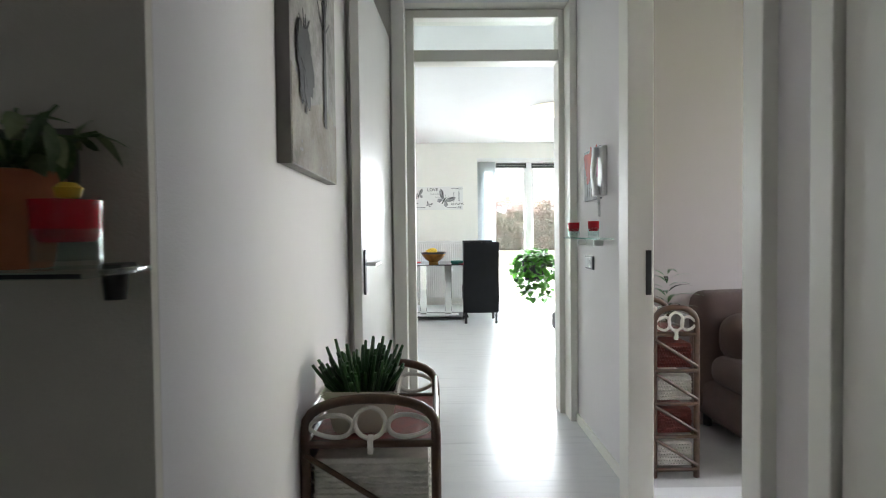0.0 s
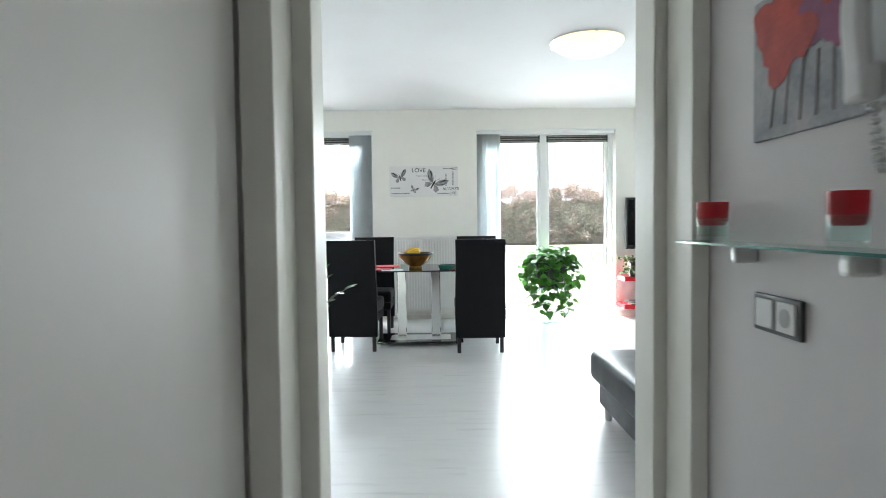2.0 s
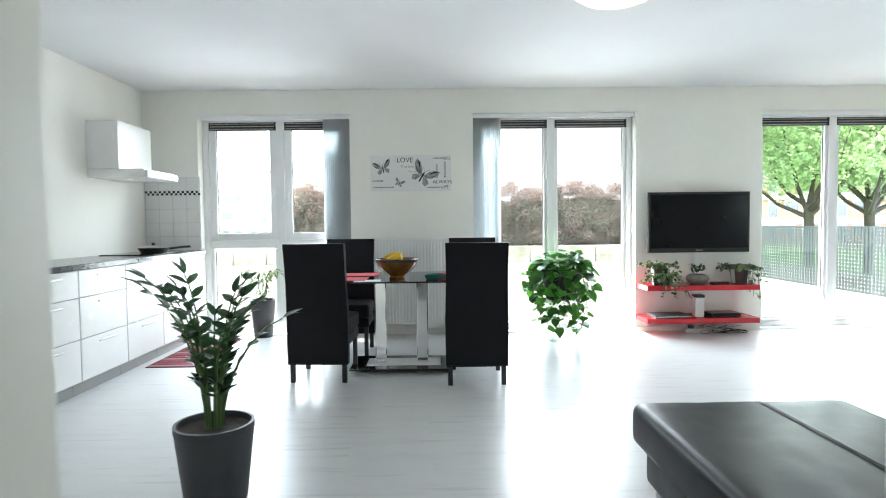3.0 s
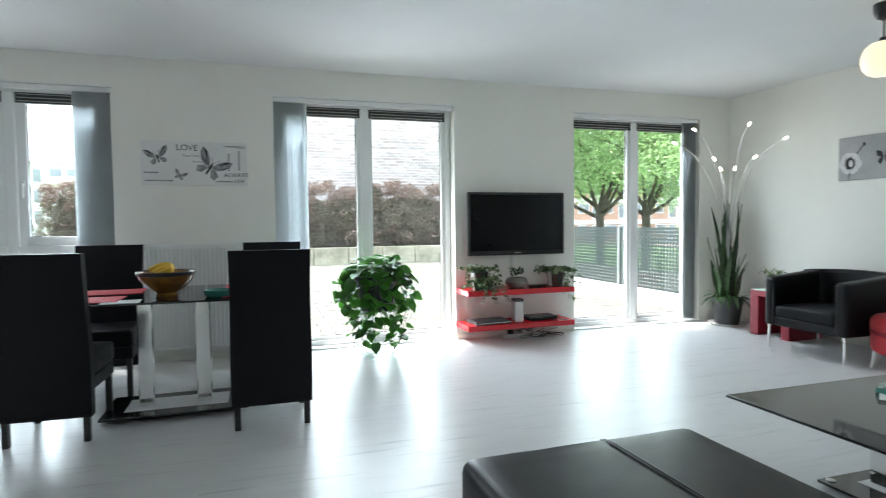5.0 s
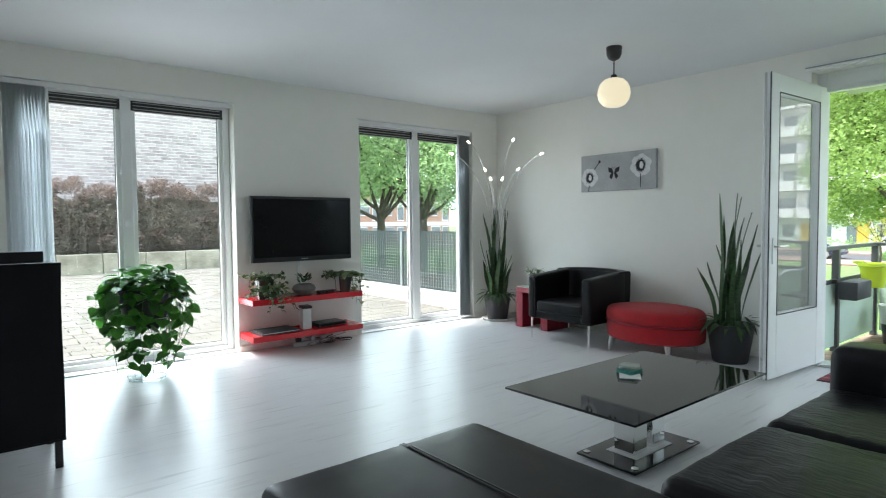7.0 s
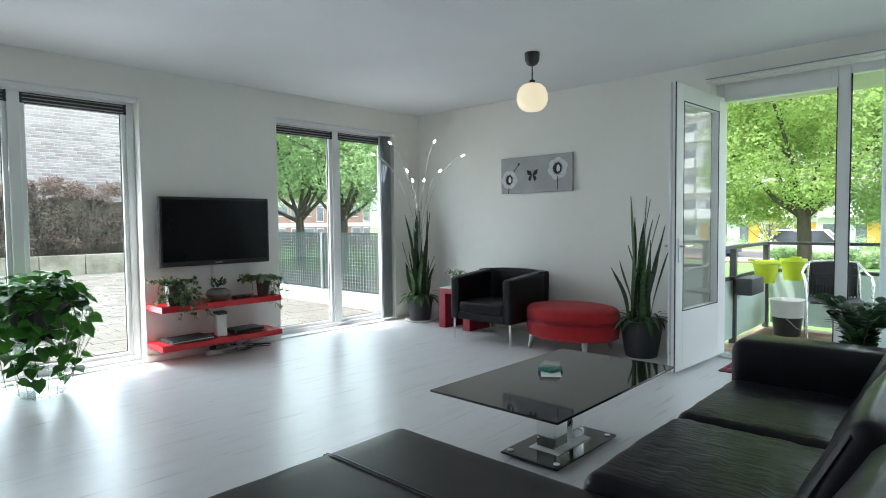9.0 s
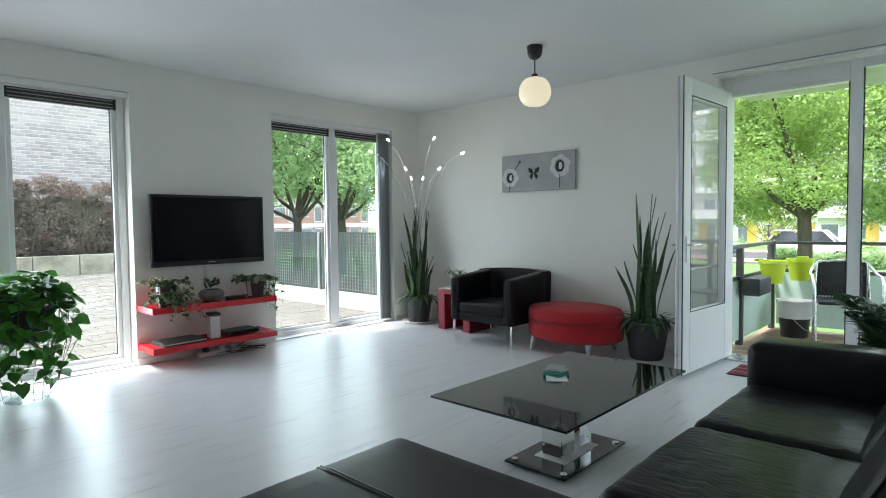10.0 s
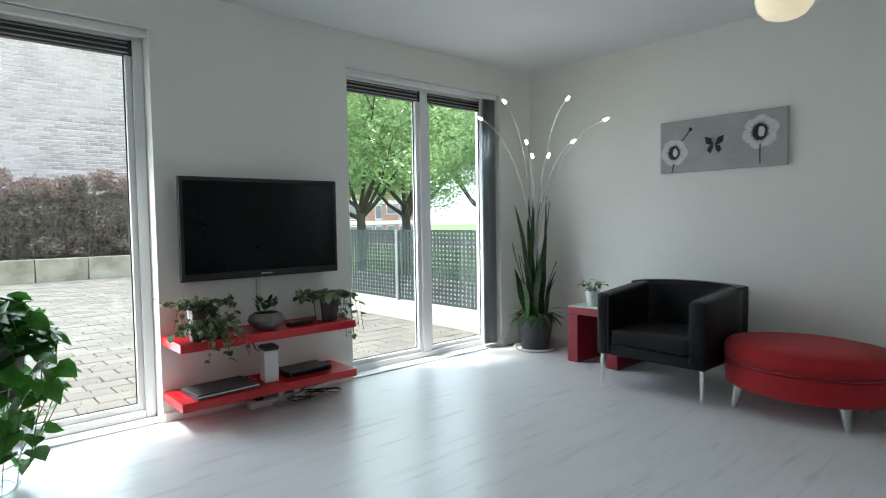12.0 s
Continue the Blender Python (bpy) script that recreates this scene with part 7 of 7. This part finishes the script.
def car(m, label, paint, L, W, Hh, van=False):
    """Length along x, the front at +x."""
    t = thing("car", label, "car", m, "parked cars")
    belt = 1.12 if van else 0.82
    prof = [(-L / 2, 0.32), (-L / 2 + 0.02, belt), (-L / 2 + 0.05, belt + 0.02), (L / 2 - 1.0, belt + 0.03), (L / 2 - 0.12, belt - 0.12), (L / 2, 0.55), (L / 2 - 0.02, 0.30), (L / 2 - 0.4, 0.22), (-L / 2 + 0.3, 0.22)]
    b = plate(prof, W, None, Matrix(((1, 0, 0, 0), (0, 0, 1, -W / 2), (0, 1, 0, 0), (0, 0, 0, 1))))
    bmesh.ops.bevel(b, geom=b.edges[:], offset=0.06, segments=3, affect="EDGES")
    part("body", b, paint, t)
    k = 0.12
    x0, x1, x2, x3 = (-L / 2 + 0.08, -L / 2 + 0.25, L / 2 - 1.75, L / 2 - 1.0) if van else (-L / 2 + 0.45, -L / 2 + 1.05, L / 2 - 2.0, L / 2 - 1.15)
    gb = bmesh.new()
    lo = [gb.verts.new((x, y, belt)) for x, y in ((x0, -W / 2 + 0.06), (x3, -W / 2 + 0.06), (x3, W / 2 - 0.06), (x0, W / 2 - 0.06))]
    hi = [gb.verts.new((x, y, Hh - 0.06)) for x, y in ((x1, -W / 2 + k + 0.04), (x2, -W / 2 + k + 0.04), (x2, W / 2 - k - 0.04), (x1, W / 2 - k - 0.04))]
    for j in range(4):
        gb.faces.new((lo[j], lo[(j + 1) % 4], hi[(j + 1) % 4], hi[j]))
    gb.faces.new(hi)
    gb.faces.new(lo[::-1])
    part("glasshouse", gb, CARG, t, "dark tinted car windows")
    part("roof", box(x1 - 0.03, x2 + 0.03, -W / 2 + k, W / 2 - k, Hh - 0.08, Hh, 0.03, 3), paint, t)
    for sg in (-1, 1):
        for xa, xb in ((x0, x1), (x3, x2), ((x0 + x3) / 2, (x1 + x2) / 2)):
            part("pillar", tube([(xa, sg * (W / 2 - 0.055), belt), (xb, sg * (W / 2 - k - 0.03), Hh - 0.05)], 0.045, 6), paint, t)
        for x in (-L / 2 + 0.85, L / 2 - 0.85):
            w = part("wheel", rod((x, sg * (W / 2 - 0.2), 0.32), (x, sg * (W / 2 + 0.01), 0.32), 0.32, seg=24), TYRE, t)
            part("rim", rod((x, sg * (W / 2), 0.32), (x, sg * (W / 2 + 0.02), 0.32), 0.20, seg=20), STEEL, w)
        part("headlight", box(L / 2 - 0.2, L / 2 - 0.02, sg * (W / 2 - 0.25) - 0.15, sg * (W / 2 - 0.25) + 0.15, 0.58, 0.72, 0.03), CLEARPL, t)
        part("tail_light", box(-L / 2 - 0.01, -L / 2 + 0.06, sg * (W / 2 - 0.16) - 0.08, sg * (W / 2 - 0.16) + 0.08, 0.68, 0.86, 0.01), REDGLASS, t)
    part("number_plate", box(-L / 2 - 0.012, -L / 2, -0.26, 0.26, 0.45, 0.56), BANANA, t)
    return t


car(pose(46, 12.4, GZ + 0.02, 0, 0, -90), "silver grey parked van", CARS, 4.9, 1.9, 1.95, True)
car(pose(46, 19.2, GZ + 0.02, 0, 0, -90), "dark blue parked hatchback", CARB, 4.2, 1.75, 1.45)
car(pose(46, 6.5, GZ + 0.02, 0, 0, -90), "light blue parked hatchback", CARL, 4.1, 1.75, 1.5)
car(pose(46, -3.0, GZ + 0.02, 0, 0, -90), "silver parked estate car", CARS, 4.4, 1.8, 1.5)
car(pose(46, 27.0, GZ + 0.02, 0, 0, -90), "small silver parked hatchback", CARS, 4.1, 1.75, 1.5)


# ---- bricks, paving and planks ----
def blocks(name, cells, material, parent):
    """Many boxes (x0, x1, y0, y1, z0, z1) in one mesh."""
    vs, fs = [], []
    for x0, x1, y0, y1, z0, z1 in cells:
        o = len(vs)
        vs.extend([(x0, y0, z0), (x1, y0, z0), (x1, y1, z0), (x0, y1, z0), (x0, y0, z1), (x1, y0, z1), (x1, y1, z1), (x0, y1, z1)])
        fs.extend([(o, o + 3, o + 2, o + 1), (o + 4, o + 5, o + 6, o + 7), (o, o + 1, o + 5, o + 4), (o + 1, o + 2, o + 6, o + 5), (o + 2, o + 3, o + 7, o + 6), (o + 3, o, o + 4, o + 7)])
    return tagged(quads(name, vs, fs, material, parent), kind="stuff")


def brick_house():
    t = thing("brick_building", "large blank gable wall of pale weathered brick", "building")
    part("mortar_wall", box(-3.2, 9.2, 23.91, 33, GZ, 9.5), MORTAR, t, smooth=False)
    part("roof_edge", box(-3.4, 9.4, 23.7, 33.2, 9.5, 9.8, 0.02, 1), CONCL, t)
    rng = random.Random(8)
    me = mesh_of(box(0, 0.325, -0.014, 0, 0, 0.080, 0.004, 1), "brick", BRICKM)
    cells, n = [], 0
    row, z = 0, 1.9
    while z < 6.2:
        x = -3.1 - 0.11 * (row % 3)
        while x < 9.0:
            if 2.3 < z < 4.0 and 3.6 < x < 8.2 and n < 300:
                put("brick", me, t, Matrix.Translation((x, 23.91 - 0.003 * rng.random(), z)))
                n += 1
            else:
                d = rng.uniform(0.008, 0.014)
                cells.append((x, x + 0.325, 23.91 - d, 23.9099, z, z + 0.080))
            x += 0.343
        z += 0.098
        row += 1
    blocks("brickwork", cells, BRICKM2, t)


def random_island(name, src_dark, src_light, rough):
    """A surface whose separate pieces differ in tone."""
    m = bpy.data.materials.new(name)
    m.use_nodes = True
    nt = m.node_tree
    b = nt.nodes["Principled BSDF"]
    b.inputs["Roughness"].default_value = rough
    g = nt.nodes.new("ShaderNodeNewGeometry")
    n = nt.nodes.new("ShaderNodeTexNoise")
    n.inputs["Scale"].default_value, n.inputs["Detail"].default_value = 3.0, 6
    tc_ = nt.nodes.new("ShaderNodeTexCoord")
    nt.links.new(tc_.outputs["Object"], n.inputs["Vector"])
    mx = nt.nodes.new("ShaderNodeMix")
    mx.inputs[0].default_value = 0.45
    nt.links.new(g.outputs["Random Per Island"], mx.inputs[2])
    nt.links.new(n.outputs[0], mx.inputs[3])
    cr = nt.nodes.new("ShaderNodeValToRGB")
    cr.color_ramp.elements[0].color, cr.color_ramp.elements[1].color = (*src_dark, 1), (*src_light, 1)
    cr.color_ramp.elements[0].position, cr.color_ramp.elements[1].position = 0.15, 0.85
    nt.links.new(mx.outputs[0], cr.inputs[0])
    nt.links.new(cr.outputs[0], b.inputs["Base Color"])
    n3 = nt.nodes.new("ShaderNodeTexNoise")
    n3.inputs["Scale"].default_value = 60
    nt.links.new(tc_.outputs["Object"], n3.inputs["Vector"])
    bp = nt.nodes.new("ShaderNodeBump")
    bp.inputs["Strength"].default_value, bp.inputs["Distance"].default_value = 0.35, 0.01
    nt.links.new(n3.outputs[0], bp.inputs["Height"])
    nt.links.new(bp.outputs[0], b.inputs["Normal"])
    return m


BRICKM2 = random_island("mixed_pale_brick", (0.335, 0.278, 0.262), (0.50, 0.435, 0.41), 0.9)
PAVER2 = random_island("mixed_paver", (0.125, 0.114, 0.097), (0.21, 0.192, 0.166), 0.9)
brick_house()


def paving():
    rng = random.Random(12)
    me = mesh_of(box(0, 0.292, 0, 0.192, -0.045, 0, 0.006, 1), "paver", PAVER)
    cells, n, row = [], 0, 0
    y = NY + 0.36
    while y < 20.88:
        x = -8.9 - 0.15 * (row % 2)
        while x < 9.3:
            if n < 300 and y < 11.9 and 0.2 < x < 6.2:
                put("paver", me, terr, Matrix.Translation((x, y, -0.012 + rng.uniform(-0.003, 0.003))) @ Matrix.Rotation(rng.uniform(-0.008, 0.008), 4, "Z"))
                n += 1
            else:
                z = -0.012 + rng.uniform(-0.003, 0.003)
                cells.append((x, x + 0.292, y, y + 0.192, -0.046, z))
            x += 0.30
        y += 0.20
        row += 1
    blocks("paving_rest", cells, PAVER2, terr)
    r = np.random.default_rng(3)
    v, f = [], []
    for k in range(2600):
        x, y, s = r.uniform(0, 6.5), 9.9 + 9 * r.random() ** 1.6, r.uniform(0.01, 0.035)
        if r.random() < 0.7:
            y = NY + 0.36 + 0.2 * round((y - NY - 0.36) / 0.2) + r.uniform(-.015, .01)
        a = r.uniform(0, 6.28)
        o = len(v)
        v += [(x, y, -0.012), (x + 0.006 * math.cos(a), y + 0.006 * math.sin(a), -0.012), (x + r.uniform(-.02, .02), y + r.uniform(-.02, .02), -0.012 + s)]
        f.append((o, o + 1, o + 2))
    tagged(quads("joint_weeds", v, f, GRASS, terr), kind="stuff")


paving()


def planks():
    floor = bpy.data.objects["floor"]
    whole = mesh_of(box(0, 1.28, 0, 0.192, -0.0085, 0), "plank", FLOORM)
    y, row = -1.2, 0
    while y < NY + 0.28:
        lo, hi = (-2.8, 5.95) if y > 3.75 else (-0.55, 0.95) if y > 2.6 else (-0.45, 2.4) if y > 1.2 else (-0.45, 0.95)
        x = lo - (row * 0.437 % 1.28)
        while x < hi:
            a, b = max(x, lo), min(x + 1.28, hi)
            if b - a > 0.03:
                me = whole if b - a > 1.27 else mesh_of(box(0, b - a, 0, 0.192, -0.0085, 0), "plank", FLOORM)
                ob = new("plank", me)
                ob.parent = floor
                ob.location = (a, y, 0)
            x += 1.28
        y += 0.192
        row += 1


planks()
